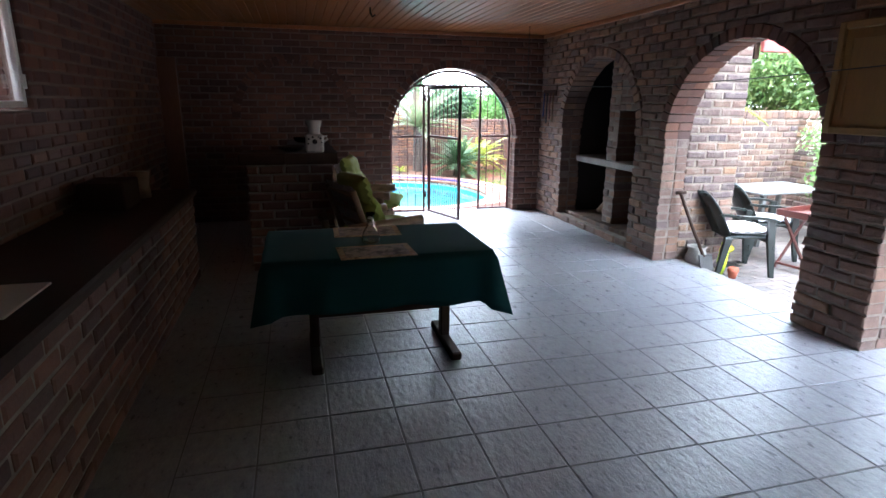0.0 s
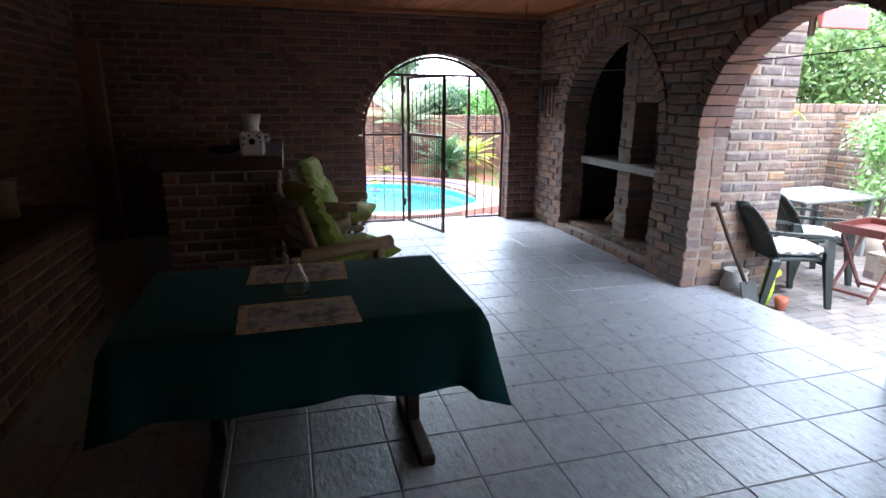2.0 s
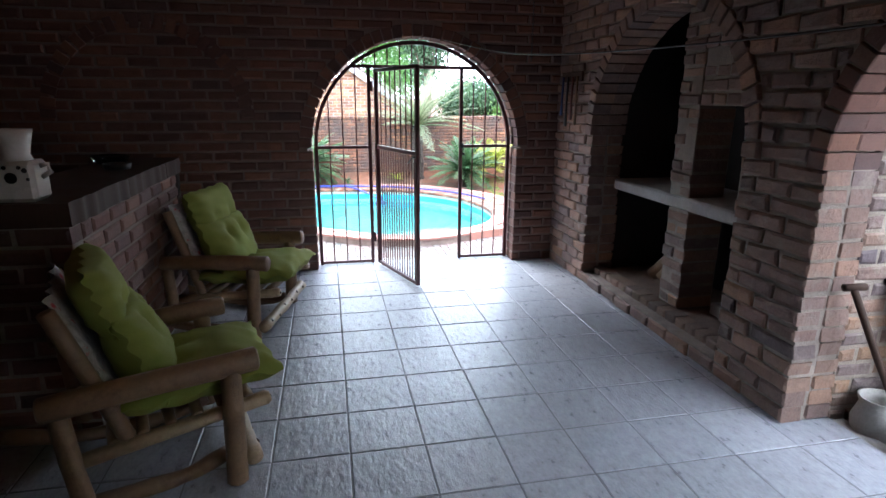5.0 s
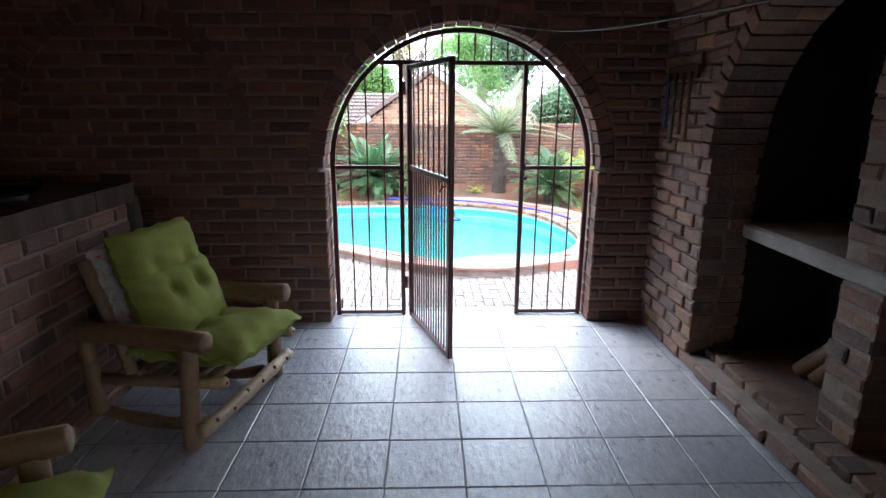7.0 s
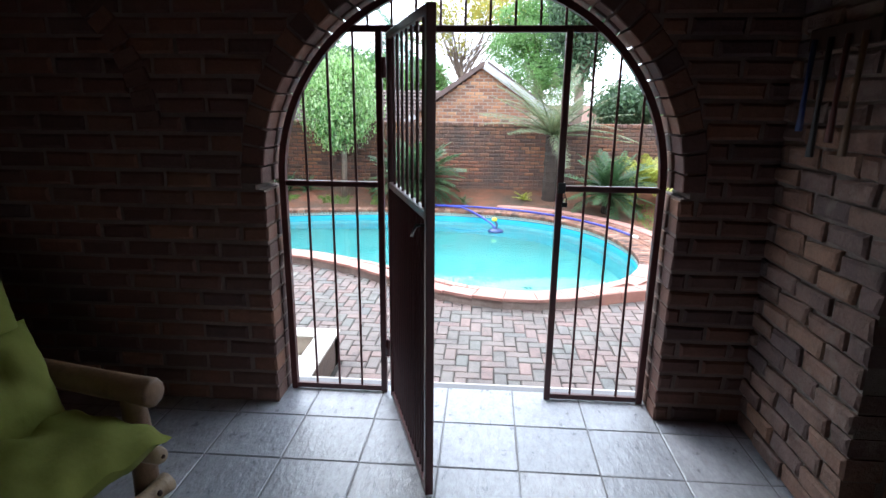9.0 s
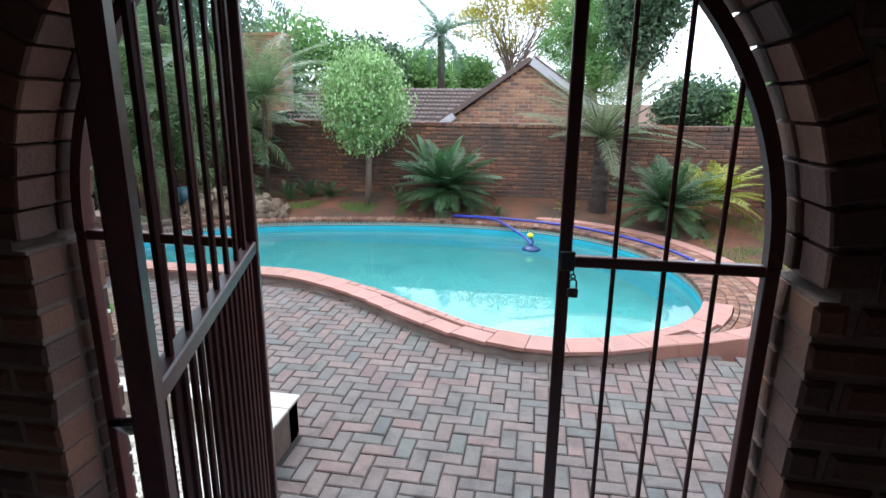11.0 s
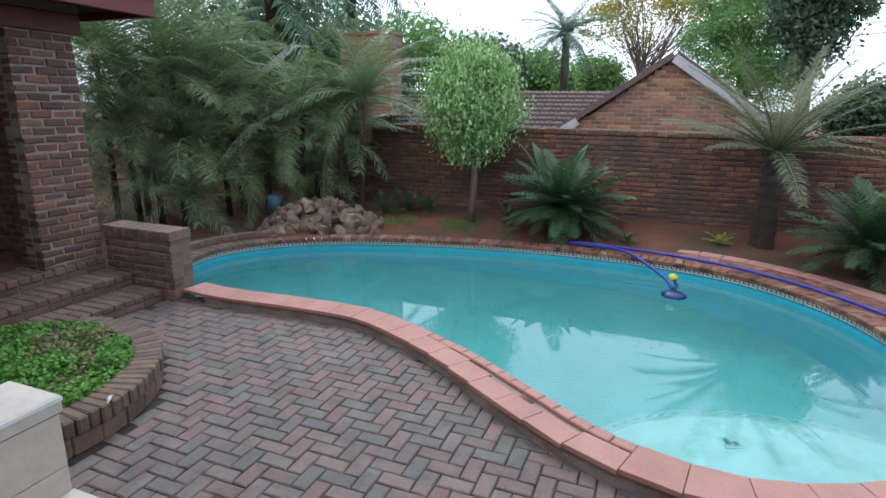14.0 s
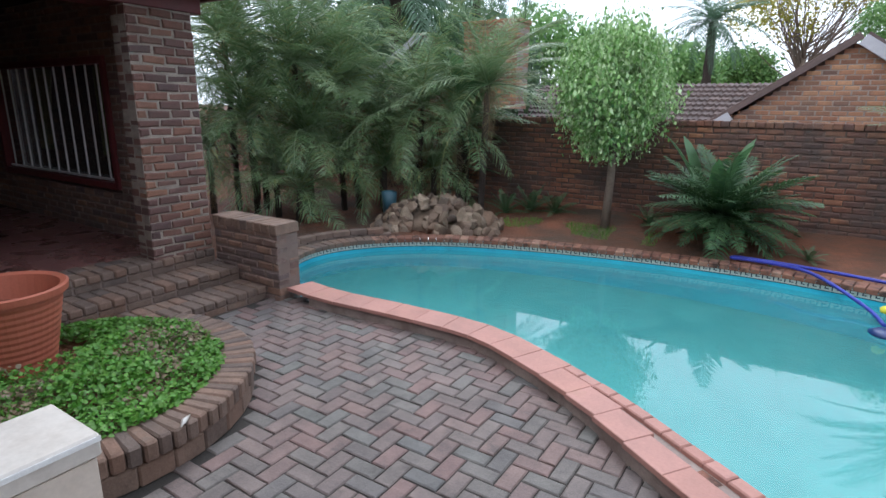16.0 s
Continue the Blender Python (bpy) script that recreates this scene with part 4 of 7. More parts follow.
def seat_pad(m, label, group, seed):
    pad = thing("chair_cushion", label, "cushion", m, group)
    s = part("seat_cushion", cushion(0.66, 0.60, 0.17, 24, ((-0.2, 0.3, 0.03), (-0.2, -0.3, 0.03)), seed), M_LIME, pad)
    s.matrix_basis = pose(0.225, 0, 0.415, 0, -3, 0)
    b = part("back_cushion", cushion(0.42, 0.56, 0.23, 24, ((0.38, -0.32, 0.05), (0.38, 0.32, 0.05)), seed + 3), M_LIME, pad)
    b.matrix_basis = pose(0.03, 0, 0.565, 0, -110, 0)
    h = part("head_cushion", cushion(0.28, 0.54, 0.19, 18, ((-0.4, 0.4, 0.03), (-0.4, -0.4, 0.03)), seed + 5), M_LIME, pad)
    h.matrix_basis = pose(-0.08, 0, 0.825, 0, -106, 0)
    u = part("backing", cushion(0.56, 0.56, 0.05, 12, (), seed + 7), M_FLORAL, pad, "faded floral underside")
    u.matrix_basis = pose(-0.135, 0, 0.62, 0, -110, 0)
    return pad


for k, (px, py, turn) in enumerate(((0.58, 5.215, 20), (0.70, 6.86, -15.5))):
    m = Matrix.Translation((px, py, 0.0)) @ Matrix.Rotation(radians(turn), 4, "Z")
    rocking_chair(m, "peeled pine log rocking chair beside the brick bar")
    seat_pad(m, "lime green tufted seat and back cushion on the rocking chair", "rocking chair cushions", k * 11)

# ---- small things of the patio ----
jar = thing("ceramic_jar", "white ceramic jar with black spots on the bar top", "jar", Matrix.Translation((0.17, 5.47, 1.137)) @ Matrix.Scale(1.2, 4))
jar_body = part("body", Geo().box(-0.07, 0.07, -0.06, 0.06, 0, 0.14, 0.014), M_CERAMIC, jar)
part("neck", smooth(Geo().lathe([(0.05, 0.14), (0.042, 0.16), (0.05, 0.2), (0.062, 0.245), (0.058, 0.245), (0.045, 0.2), (0.001, 0.17)], 20)), M_CERAMIC, jar)
for x, z, r in ((0.0, 0.085, 0.02), (-0.05, 0.07, 0.008), (-0.045, 0.105, 0.008), (0.045, 0.11, 0.009), (-0.015, 0.12, 0.007), (0.03, 0.12, 0.007), (0.052, 0.08, 0.006)):
    part("spot", Geo().lathe([(r, 0), (r * 0.9, 0.003), (0.0005, 0.004)], 10, Matrix.Translation((x, -0.06, z)) @ Matrix.Rotation(math.pi / 2, 4, "X")), M_BLACK, jar)
part("handle", smooth(Geo().tube([(0.068, 0, 0.12), (0.095, 0, 0.125), (0.1, 0, 0.1), (0.07, 0, 0.08)], 0.009, 8)), M_CERAMIC, jar_body)
tagged(new("dark_bowl", smooth(Geo().lathe([(0.06, 1.136), (0.11, 1.160), (0.13, 1.190), (0.12, 1.190), (0.1, 1.165), (0.001, 1.150)], 22, Matrix.Translation((-0.05, 5.62, 0)))).mesh("dark_bowl", M_DARKWOOD)), "dark wooden bowl on the bar top", "bowl")
tagged(new("glass_bowl", smooth(Geo().lathe([(0.04, 1.138), (0.09, 1.155), (0.115, 1.200), (0.11, 1.200), (0.085, 1.160), (0.001, 1.146)], 24, Matrix.Translation((0.08, 6.75, 0)))).mesh("glass_bowl", M_GLASS)), "shallow clear glass bowl on the bar top", "bowl")
tagged(new("ashtray", smooth(Geo().lathe([(0.07, 1.138), (0.08, 1.170), (0.07, 1.170), (0.06, 1.150), (0.001, 1.148)], 20, Matrix.Translation((0.18, 6.55, 0)))).mesh("ashtray", M_STEEL)), "dark metal ashtray on the bar top", "ashtray")
tagged(new("storage_box", Geo().box(-1.5, -1.2, 4.35, 4.75, 0.832, 1.03, 0.01).mesh("storage_box", M_DARKWOOD)), "dark wooden box on the counter", "box")
tagged(new("wood_stump", smooth(Geo().tube([(-1.25, 4.98, 0.832), (-1.25, 4.98, 0.94), (-1.25, 4.98, 1.04)], [0.08, 0.075, 0.08], 12, 0.06)).mesh("wood_stump", M_LOG)), "short cut log stump on the counter", "stump")
tagged(new("metal_tray", Geo().box(-1.30, -1.05, 2.2, 2.62, 0.832, 0.842, 0.003).mesh("metal_tray", M_WHITEPAINT)), "shallow pale metal tray on the counter", "tray")

board = thing("wall_panel", "ochre wooden framed panel hanging on the brick pier", "wall panel", Matrix.Translation((3.535, 2.86, 1.42)))
part("panel", Geo().box(0.02, 0.035, -0.27, 0.27, 0.02, 0.70), M_BOARD, board)
for y0, y1, z0, z1 in ((-0.29, -0.24, 0, 0.72), (0.24, 0.29, 0, 0.72), (-0.24, 0.24, 0, 0.05), (-0.24, 0.24, 0.67, 0.72)):
    part("frame", Geo().box(0.0, 0.04, y0, y1, z0, z1, 0.006), M_BOARD, board)
for y0, y1, z0, z1 in ((-0.20, -0.185, 0.1, 0.62), (0.185, 0.2, 0.1, 0.62), (-0.185, 0.185, 0.1, 0.115), (-0.185, 0.185, 0.605, 0.62)):
    part("moulding", Geo().box(0.012, 0.02, y0, y1, z0, z1), M_BOARD, board)

line_pts = spline([(2.47, 7.94, 2.06), (2.6, 6.3, 1.83), (2.75, 4.7, 1.755), (2.9, 3.2, 1.77), (3.05, 1.5, 1.86), (3.3, -0.4, 2.02), (3.585, -1.9, 2.2)], steps=10)
tagged(new("clothesline", smooth(Geo().tube(line_pts, 0.0035, 6)).mesh("clothesline", M_STEEL)), "thin twisted wire clothesline sagging across the patio", "clothesline")
ch = Geo()
for i in range(30):
    m = Matrix.Translation((2.97, 7.05, H - 0.012 - i * 0.024)) @ Matrix.Rotation(i * 1.57, 4, "Z") @ Matrix.Rotation(1.57, 4, "X")
    ch.tube([m @ Vector((0.008 * math.cos(a * 0.7854), 0.016 * math.sin(a * 0.7854), 0)) for a in range(9)], 0.0022, 5, caps=False)
tagged(new("hanging_chain", smooth(ch).mesh("hanging_chain", M_STEEL)), "thin steel chain hanging from the ceiling", "chain")
tagged(new("ceiling_hook", smooth(Geo().tube([(0.83, 6.25, H + 0.01), (0.83, 6.25, H - 0.05), (0.85, 6.25, H - 0.09), (0.88, 6.25, H - 0.07)], 0.012, 8)).mesh("ceiling_hook", M_STEEL)), "dark iron hook in the ceiling", "hook")

rack = thing("tool_rack", "wooden board with barbecue tools hanging on the brick wall", "tool rack", Matrix.Translation((3.54, 7.58, 1.29)))
part("backboard", Geo().box(0, 0.02, -0.2, 0.2, 0.42, 0.5, 0.004), M_DARKWOOD, rack)
for k, (y, length, mt) in enumerate(((-0.15, 0.40, M_LOG), (-0.06, 0.36, M_TRAY), (0.04, 0.42, M_STEEL), (0.14, 0.33, M_BLUE))):
    part("tool", smooth(Geo().tube([(-0.012, y, 0.46), (-0.016, y, 0.46 - length * 0.6), (-0.014, y + 0.005, 0.46 - length)], [0.01, 0.009, 0.014], 8)), mt, rack)

# ---- the side yard ----
yard_paving = structure("pavement_yard", "grey-brown brick paving of the side yard", "paving")
part("bed", Geo().box(3.9, 8.2, -2.2, 8.2, YARD - 0.1, YARD - 0.012), M_SAND, yard_paving)
cnt, rest = 0, Geo()
pm = [Geo().box(-0.108, 0.108, -0.051, 0.051, -0.03, 0, 0.004).mesh("paver", M_YARDPAVER) for _ in range(3)]
for i in range(20):
    for j in range(96):
        cx, cy = 4.08 + i * 0.222 + (j % 2) * 0.111, -2.0 + j * 0.107
        if cx > 8.1 or (cx < 4.75 and cy > 4.85):
            continue
        if 4.0 < cx < 6.8 and 3.0 < cy < 6.6 and cnt < 290:
            part("paver", pm[rng.randrange(3)], None, yard_paving, m=Matrix.Translation((cx, cy, YARD + rng.uniform(-0.002, 0.002))))
            cnt += 1
        else:
            rest.box(cx - 0.108, cx + 0.108, cy - 0.051, cy + 0.051, YARD - 0.03, YARD + rng.uniform(-0.002, 0.002))
tagged(part("pavers", rest, M_YARDPAVER, yard_paving), kind="stuff")
wall_yard = structure("wall_yard", "weathered brick boundary wall of the side yard", "wall")
brickwork(wall_yard, "x", 4.6, 7.3, 6.9, 7.1, YARD, 1.42, jit=0.006, brick=M_BRICK_MULTI, mortar=M_MORTAR_PALE, near=(5.2, 7.2))
brickwork(wall_yard, "y", -2.2, 6.9, 7.3, 7.5, YARD, 1.42, jit=0.006, brick=M_BRICK_MULTI, mortar=M_MORTAR_PALE, near=(4.0, 6.9))
cap = Geo()
for i in range(24):
    brick_geo(cap, 4.6 + i * 0.115, 4.6 + i * 0.115 + 0.106, 6.88, 7.12, 1.42, 1.53, "x", 0.004)
for i in range(76):
    brick_geo(cap, -1.9 + i * 0.115, -1.9 + i * 0.115 + 0.106, 7.28, 7.52, 1.42, 1.53, "y", 0.004)
tagged(part("capping", cap, M_BRICK, wall_yard), kind="stuff")
low = thing("yard_planter", "low dark brick planter edge in the yard", "planter", Matrix.Identity(4))
brickwork(low, "x", 5.85, 6.7, 4.85, 5.08, YARD, YARD + 0.26, near=(5.8, 6.7))

eave = thing("roof_eave", "pink-red painted eave corner on dark rafters", "eave", Matrix.Identity(4))
part("fascia", Geo().box(4.55, 5.03, 4.85, 4.9, 2.12, 2.28, 0.006, Matrix.Identity(4)), M_PINKROOF, eave)
part("sheet", Geo().box(4.53, 5.05, 4.9, 8.2, 2.24, 2.28, 0.004), M_PINKROOF, eave)
part("rafter", Geo().box(4.52, 4.58, 4.93, 6.5, 2.06, 2.26, 0.004), M_DARKWOOD, eave)


def plastic_chair(m, label):
    """A monobloc armchair with a fan-slotted round back; x is forward."""
    ch = thing("plastic_chair", label, "chair", m, "plastic chairs in the yard")
    for sx, sy, tx in ((0.22, 0.24, 0.05), (0.22, -0.24, 0.05), (-0.20, 0.22, -0.08), (-0.20, -0.22, -0.08)):
        s = 1 if sy > 0 else -1
        top = 0.62 if sx > 0 else 0.42
        v = []
        for z, w, ox in ((0.0, 0.022, tx), (0.40, 0.036, 0.0), (top, 0.03, -0.01)):
            for a, b in ((-1, -1), (1, -1), (1, 1), (-1, 1)):
                v.append((sx + ox + a * w, sy + s * 0.03 * (1 - z / 0.5) + b * w * 0.7, z))
        part("leg", Geo().add(v, [(3, 2, 1, 0), (8, 9, 10, 11)] + [(i * 4 + k, i * 4 + (k + 1) % 4, i * 4 + 4 + (k + 1) % 4, i * 4 + 4 + k) for i in range(2) for k in range(4)]), M_PLASTIC, ch)
    part("seat", Geo().box(-0.22, 0.25, -0.23, 0.23, 0.40, 0.43, 0.01), M_PLASTIC, ch)
    part("apron", Geo().box(0.235, 0.262, -0.24, 0.24, 0.34, 0.425, 0.008), M_PLASTIC, ch)
    for s in (-1, 1):
        arm = spline([(-0.32, 0.24 * s, 0.66), (-0.1, 0.27 * s, 0.645), (0.12, 0.28 * s, 0.635), (0.26, 0.26 * s, 0.60)], steps=4)
        g = Geo()
        v = []
        for x, y, z in arm:
            v += [(x, y - 0.03, z - 0.02), (x, y + 0.03, z - 0.02), (x, y + 0.03, z + 0.005), (x, y - 0.03, z + 0.005)]
        k = len(arm)
        g.add(v, [(0, 1, 2, 3), (4 * k - 1, 4 * k - 2, 4 * k - 3, 4 * k - 4)] + [(i * 4 + (q + 1) % 4, i * 4 + q, i * 4 + 4 + q, i * 4 + 4 + (q + 1) % 4) for i in range(k - 1) for q in range(4)])
        part("armrest", g, M_PLASTIC, ch)
    # back shell with slots, curved in plan
    g = Geo()
    cols = 36
    rows = 22
    grid = {}
    for i in range(cols + 1):
        for j in range(rows + 1):
            y = -0.25 + 0.5 * i / cols
            z = 0.42 + 0.44 * j / rows
            half = 0.245 * math.sqrt(max(0.0, 1 - max(0.0, (z - 0.64) / 0.225) ** 2)) if z > 0.64 else 0.215 + 0.03 * (z - 0.42) / 0.22
            grid[i, j] = (-0.23 - 0.24 * (z - 0.42) / 0.44 + 0.9 * (y * y), y / 0.25 * half, z)
    v, idx = [], {}
    for side, off in ((0, 0.0), (1, -0.014)):
        for key, (x, y, z) in grid.items():
            idx[side, key] = len(v)
            v.append((x + off, y, z))
    keep = set()
    for i in range(cols):
        for j in range(rows):
            u, w = (i + 0.5) / cols * 2 - 1, (j + 0.5) / rows
            tall = 0.10 < w < 0.78 and 0.42 < abs(u) < 0.72 and (i % 3 == 1)
            short = 0.62 < w < 0.74 and abs(u) < 0.3 and (i % 3 == 1)
            if not tall and not short:
                keep.add((i, j))
    f = []
    for i, j in keep:
        q = [(i, j), (i + 1, j), (i + 1, j + 1), (i, j + 1)]
        f.append(tuple(idx[0, k] for k in q))
        f.append(tuple(idx[1, k] for k in q[::-1]))
        for a, b, n in (((i, j), (i + 1, j), (i, j - 1)), ((i + 1, j), (i + 1, j + 1), (i + 1, j)), ((i + 1, j + 1), (i, j + 1), (i, j + 1)), ((i, j + 1), (i, j), (i - 1, j))):
            if n not in keep:
                f.append((idx[0, b], idx[0, a], idx[1, a], idx[1, b]))
    g.add(v, f)
    part("backrest", g, M_PLASTIC, ch)
    rim = [grid[0, j] for j in range(0, rows + 1, 2)] + [grid[i, rows] for i in range(0, cols + 1, 3)] + [grid[cols, j] for j in range(rows, -1, -2)]
    part("rim", smooth(Geo().tube(rim, 0.012, 6)), M_PLASTIC, ch)
    return ch


plastic_chair(pose(4.51, 4.80, YARD, 0, 0, -16), "dark green plastic garden armchair with a white cushion")
plastic_chair(pose(5.28, 5.25, YARD, 0, 0, -16), "dark green plastic garden armchair at the small table")
cu = new("seat_cushion", cushion(0.42, 0.42, 0.11, 14, (), 4).mesh("seat_cushion", M_WHITE))
cu.matrix_basis = pose(4.54, 4.79, YARD + 0.475, 0, 0, -16)
tagged(cu, "plump white cushion on the plastic chair", "cushion")
cu = new("seat_cushion", cushion(0.42, 0.42, 0.07, 14, (), 9).mesh("seat_cushion", M_FASCIA))
cu.matrix_basis = pose(5.31, 5.24, YARD + 0.458, 0, 0, -16)
tagged(cu, "flat pale blue-grey cushion on the far plastic chair", "cushion")

yt = thing("garden_table", "grey plastic garden table in the yard", "table", pose(6.05, 5.95, YARD, 0, 0, 5))
part("tabletop", Geo().box(-0.62, 0.62, -0.38, 0.38, 0.66, 0.70, 0.012), M_TABLEGREY, yt)
for x in (-0.5, 0.5):
    for y in (-0.3, 0.3):
        part("leg", Geo().box(x - 0.03, x + 0.03, y - 0.03, y + 0.03, 0, 0.66, 0.006), M_TABLEGREY, yt)

tt = thing("tray_table", "folding mahogany butler tray table on crossed legs", "tray table", pose(5.27, 4.62, YARD, 0, 0, 12))
part("tray_floor", Geo().box(-0.28, 0.28, -0.19, 0.19, 0.60, 0.615), M_TRAY, tt)
for x0, x1, y0, y1 in ((-0.30, 0.30, -0.205, -0.19), (-0.30, 0.30, 0.19, 0.205), (-0.30, -0.285, -0.19, 0.19), (0.285, 0.30, -0.19, 0.19)):
    part("tray_side", Geo().box(x0, x1, y0, y1, 0.60, 0.67, 0.004), M_TRAY, tt)
for y in (-0.16, 0.16):
    for s in (-1, 1):
        part("leg", Geo().box(-0.018, 0.018, y - 0.012 + 0.013 * s, y + 0.008 + 0.013 * s, -0.36, 0.36, 0.004, Matrix.Translation((0, 0, 0.30)) @ Matrix.Rotation(radians(40 * s), 4, "Y")), M_TRAY, tt)
for x in (-0.2, 0.2):
    part("stretcher", Geo().box(x - 0.015, x + 0.015, -0.17, 0.17, 0.055, 0.08, 0.004), M_TRAY, tt)

fork = thing("garden_spade", "long-handled spade leaning on the brick pier", "spade", Matrix.Identity(4))
part("shaft", smooth(Geo().tube([(3.97, 4.62, 0.10), (3.87, 4.74, 0.42), (3.79, 4.85, 0.72)], 0.017, 8)), M_DARKWOOD, fork)
part("grip", smooth(Geo().tube([(3.74, 4.86, 0.73), (3.84, 4.84, 0.735)], 0.018, 8)), M_DARKWOOD, fork)
part("blade", Geo().box(-0.08, 0.08, -0.006, 0.006, -0.14, 0.12, 0.004, Matrix.Translation((3.985, 4.58, YARD + 0.14)) @ Matrix.Rotation(radians(-20), 4, "X")), M_STEEL, fork)
tagged(new("metal_bucket", smooth(Geo().lathe([(0.08, YARD), (0.10, YARD + 0.05), (0.11, YARD + 0.18), (0.085, YARD + 0.26), (0.1, YARD + 0.3), (0.09, YARD + 0.3), (0.08, YARD + 0.26), (0.1, YARD + 0.18), (0.001, YARD + 0.03)], 20, Matrix.Translation((4.02, 4.79, 0)))).mesh("metal_bucket", M_SLAB)), "grey weathered metal pot against the pier", "pot")
bag = thing("toy_watergun", "lime and yellow plastic toy lying by the pier", "toy", pose(4.23, 4.66, YARD, 0, 0, 15))
part("body", smooth(Geo().tube([(0, 0, 0.02), (0.01, 0, 0.16), (0.03, 0, 0.30), (0.0, 0, 0.36)], [0.035, 0.05, 0.04, 0.02], 10, 0.08)), M_LIMEPLASTIC, bag)
part("barrel", smooth(Geo().tube([(0.0, 0, 0.27), (0.16, 0.02, 0.27)], 0.04, 10, 0.05)), M_YELLOW, bag)
tagged(new("clay_shard_pot", smooth(Geo().lathe([(0.035, YARD), (0.055, YARD + 0.08), (0.05, YARD + 0.11), (0.001, YARD + 0.08)], 14, Matrix.Translation((4.3, 4.56, 0)))).mesh("clay_shard_pot", M_POT)), "small terracotta pot beside the toy", "pot")
tagged(new("plant_pot", smooth(Geo().lathe([(0.12, YARD), (0.17, YARD + 0.2), (0.2, YARD + 0.42), (0.18, YARD + 0.42), (0.14, YARD + 0.36), (0.001, YARD + 0.35)], 20, Matrix.Translation((6.75, 5.7, 0)))).mesh("plant_pot", M_CREAM)), "pale grey cement plant pot in the yard", "pot")

# ---- ground outside ----
ground = structure("ground", "wide ground of reddish soil around the garden", "ground")
# outline of the pool, a kidney
POOL = spline([(-2.25, 13.08), (-1.3, 13.13), (-0.4, 13.13), (0.25, 12.9), (0.95, 12.54), (1.6, 12.1), (2.2, 11.72), (2.9, 11.58), (3.6, 11.82), (4.2, 12.3), (4.55, 13.15), (4.5, 14.25), (4.1, 15.3), (3.2, 16.12), (1.8, 16.48), (0.3, 16.45), (-1.3, 16.13), (-2.6, 15.6), (-3.4, 14.8), (-3.55, 14.0), (-3.1, 13.3)], True, 12)


def offset(poly, d):
    """The outline moved outwards by d."""
    n, out = len(poly), []
    for i in range(n):
        (x0, y0), (x1, y1) = poly[i - 1], poly[(i + 1) % n]
        w = math.hypot(x1 - x0, y1 - y0)
        out.append((poly[i][0] + (y1 - y0) / w * d, poly[i][1] - (x1 - x0) / w * d))
    return out


def inside(x, y, poly):
    hit, j = False, len(poly) - 1
    for i in range(len(poly)):
        (xa, ya), (xb, yb) = poly[i], poly[j]
        if (ya > y) != (yb > y) and x < (xb - xa) * (y - ya) / (yb - ya) + xa:
            hit = not hit
        j = i
    return hit


def ground_z(x, y):
    """Low under the paving, rising to the beds behind the pool."""
    t = min(max((y - 13.2) / 1.2, 0), 1)
    if x > 4.6:
        t = max(t, min((x - 5.2) / 0.6, 1) if y > 11.6 else 0)
    if x < -3.6 and y > 13.1:
        t = 1
    bed = -0.64 + 0.22 * min(max((y - 16.8) / 1.8, 0), 1)
    return (G - 0.09) * (1 - t) + bed * t


g = smooth(Geo())
dist = [0.24, 0.34, 0.5, 0.75, 1.05, 1.5, 2.1, 2.9, 4, 6, 10, 20, 60, 200, 900]
n = len(POOL)
rings = []
c0 = (0.8, 14.2)
o1 = offset(POOL, 0.24)
for k, d in enumerate(dist):
    row = []
    for (x, y) in o1:
        w = math.hypot(x - c0[0], y - c0[1])
        e = (d - 0.24) / w
        px, py = x + (x - c0[0]) * e, y + (y - c0[1]) * e
        row.append((px, py, ground_z(px, py) + (noise.noise(Vector((px * 1.3, py * 1.3, 0))) * 0.03 if 0.3 < d < 8 and py > 13 else 0)))
    rings.append(row)
g.add([p for r in rings for p in r], [(k * n + i, (k + 1) * n + i, (k + 1) * n + (i + 1) % n, k * n + (i + 1) % n) for k in range(len(dist) - 1) for i in range(n)])
part("soil", g, M_SOIL, ground)

# ---- swimming pool ----
pool = thing("swimming_pool", "kidney-shaped turquoise swimming pool with terracotta coping", "swimming pool", Matrix.Identity(4))
WL_Z = -0.77
g = smooth(Geo())
v = []
for k in range(2):
    v += [(x, y, -2.0 - 0.1 * min(max(x, -2.5), 4.5) if k else DECK - 0.03) for x, y in POOL]
g.add(v, [((i + 1) % n, i, n + i, n + (i + 1) % n) for i in range(n)])
part("shell", g, M_POOL, pool, "turquoise painted pool wall")
g = smooth(Geo())
v = []
for d, dz in ((0.0, 0.0), (-0.35, -0.05), (-0.9, -0.12)):
    v += [(x, y, -2.0 - 0.1 * min(max(x, -2.5), 4.5) + dz) for x, y in (offset(POOL, d) if d else POOL)]
g.add(v, [(k * n + i, k * n + (i + 1) % n, (k + 1) * n + (i + 1) % n, (k + 1) * n + i) for k in range(2) for i in range(n)] + [tuple(range(2 * n, 3 * n))])
part("floor", g, M_POOL_FLOOR, pool, "pale turquoise pool floor")
# shallow sitting step at the near end, with its mosaic edge
SC, SR = (3.43, 11.69), 1.5
arc = [(SC[0] + SR * math.cos(radians(a)), SC[1] + SR * 0.78 * math.sin(radians(a))) for a in range(-10, 196, 5)]
part("sitting_step", Geo().prism(arc, -1.9, -0.895), M_POOL_STEP, pool, "pale sitting step under the water")
band, keys = Geo(), Geo()
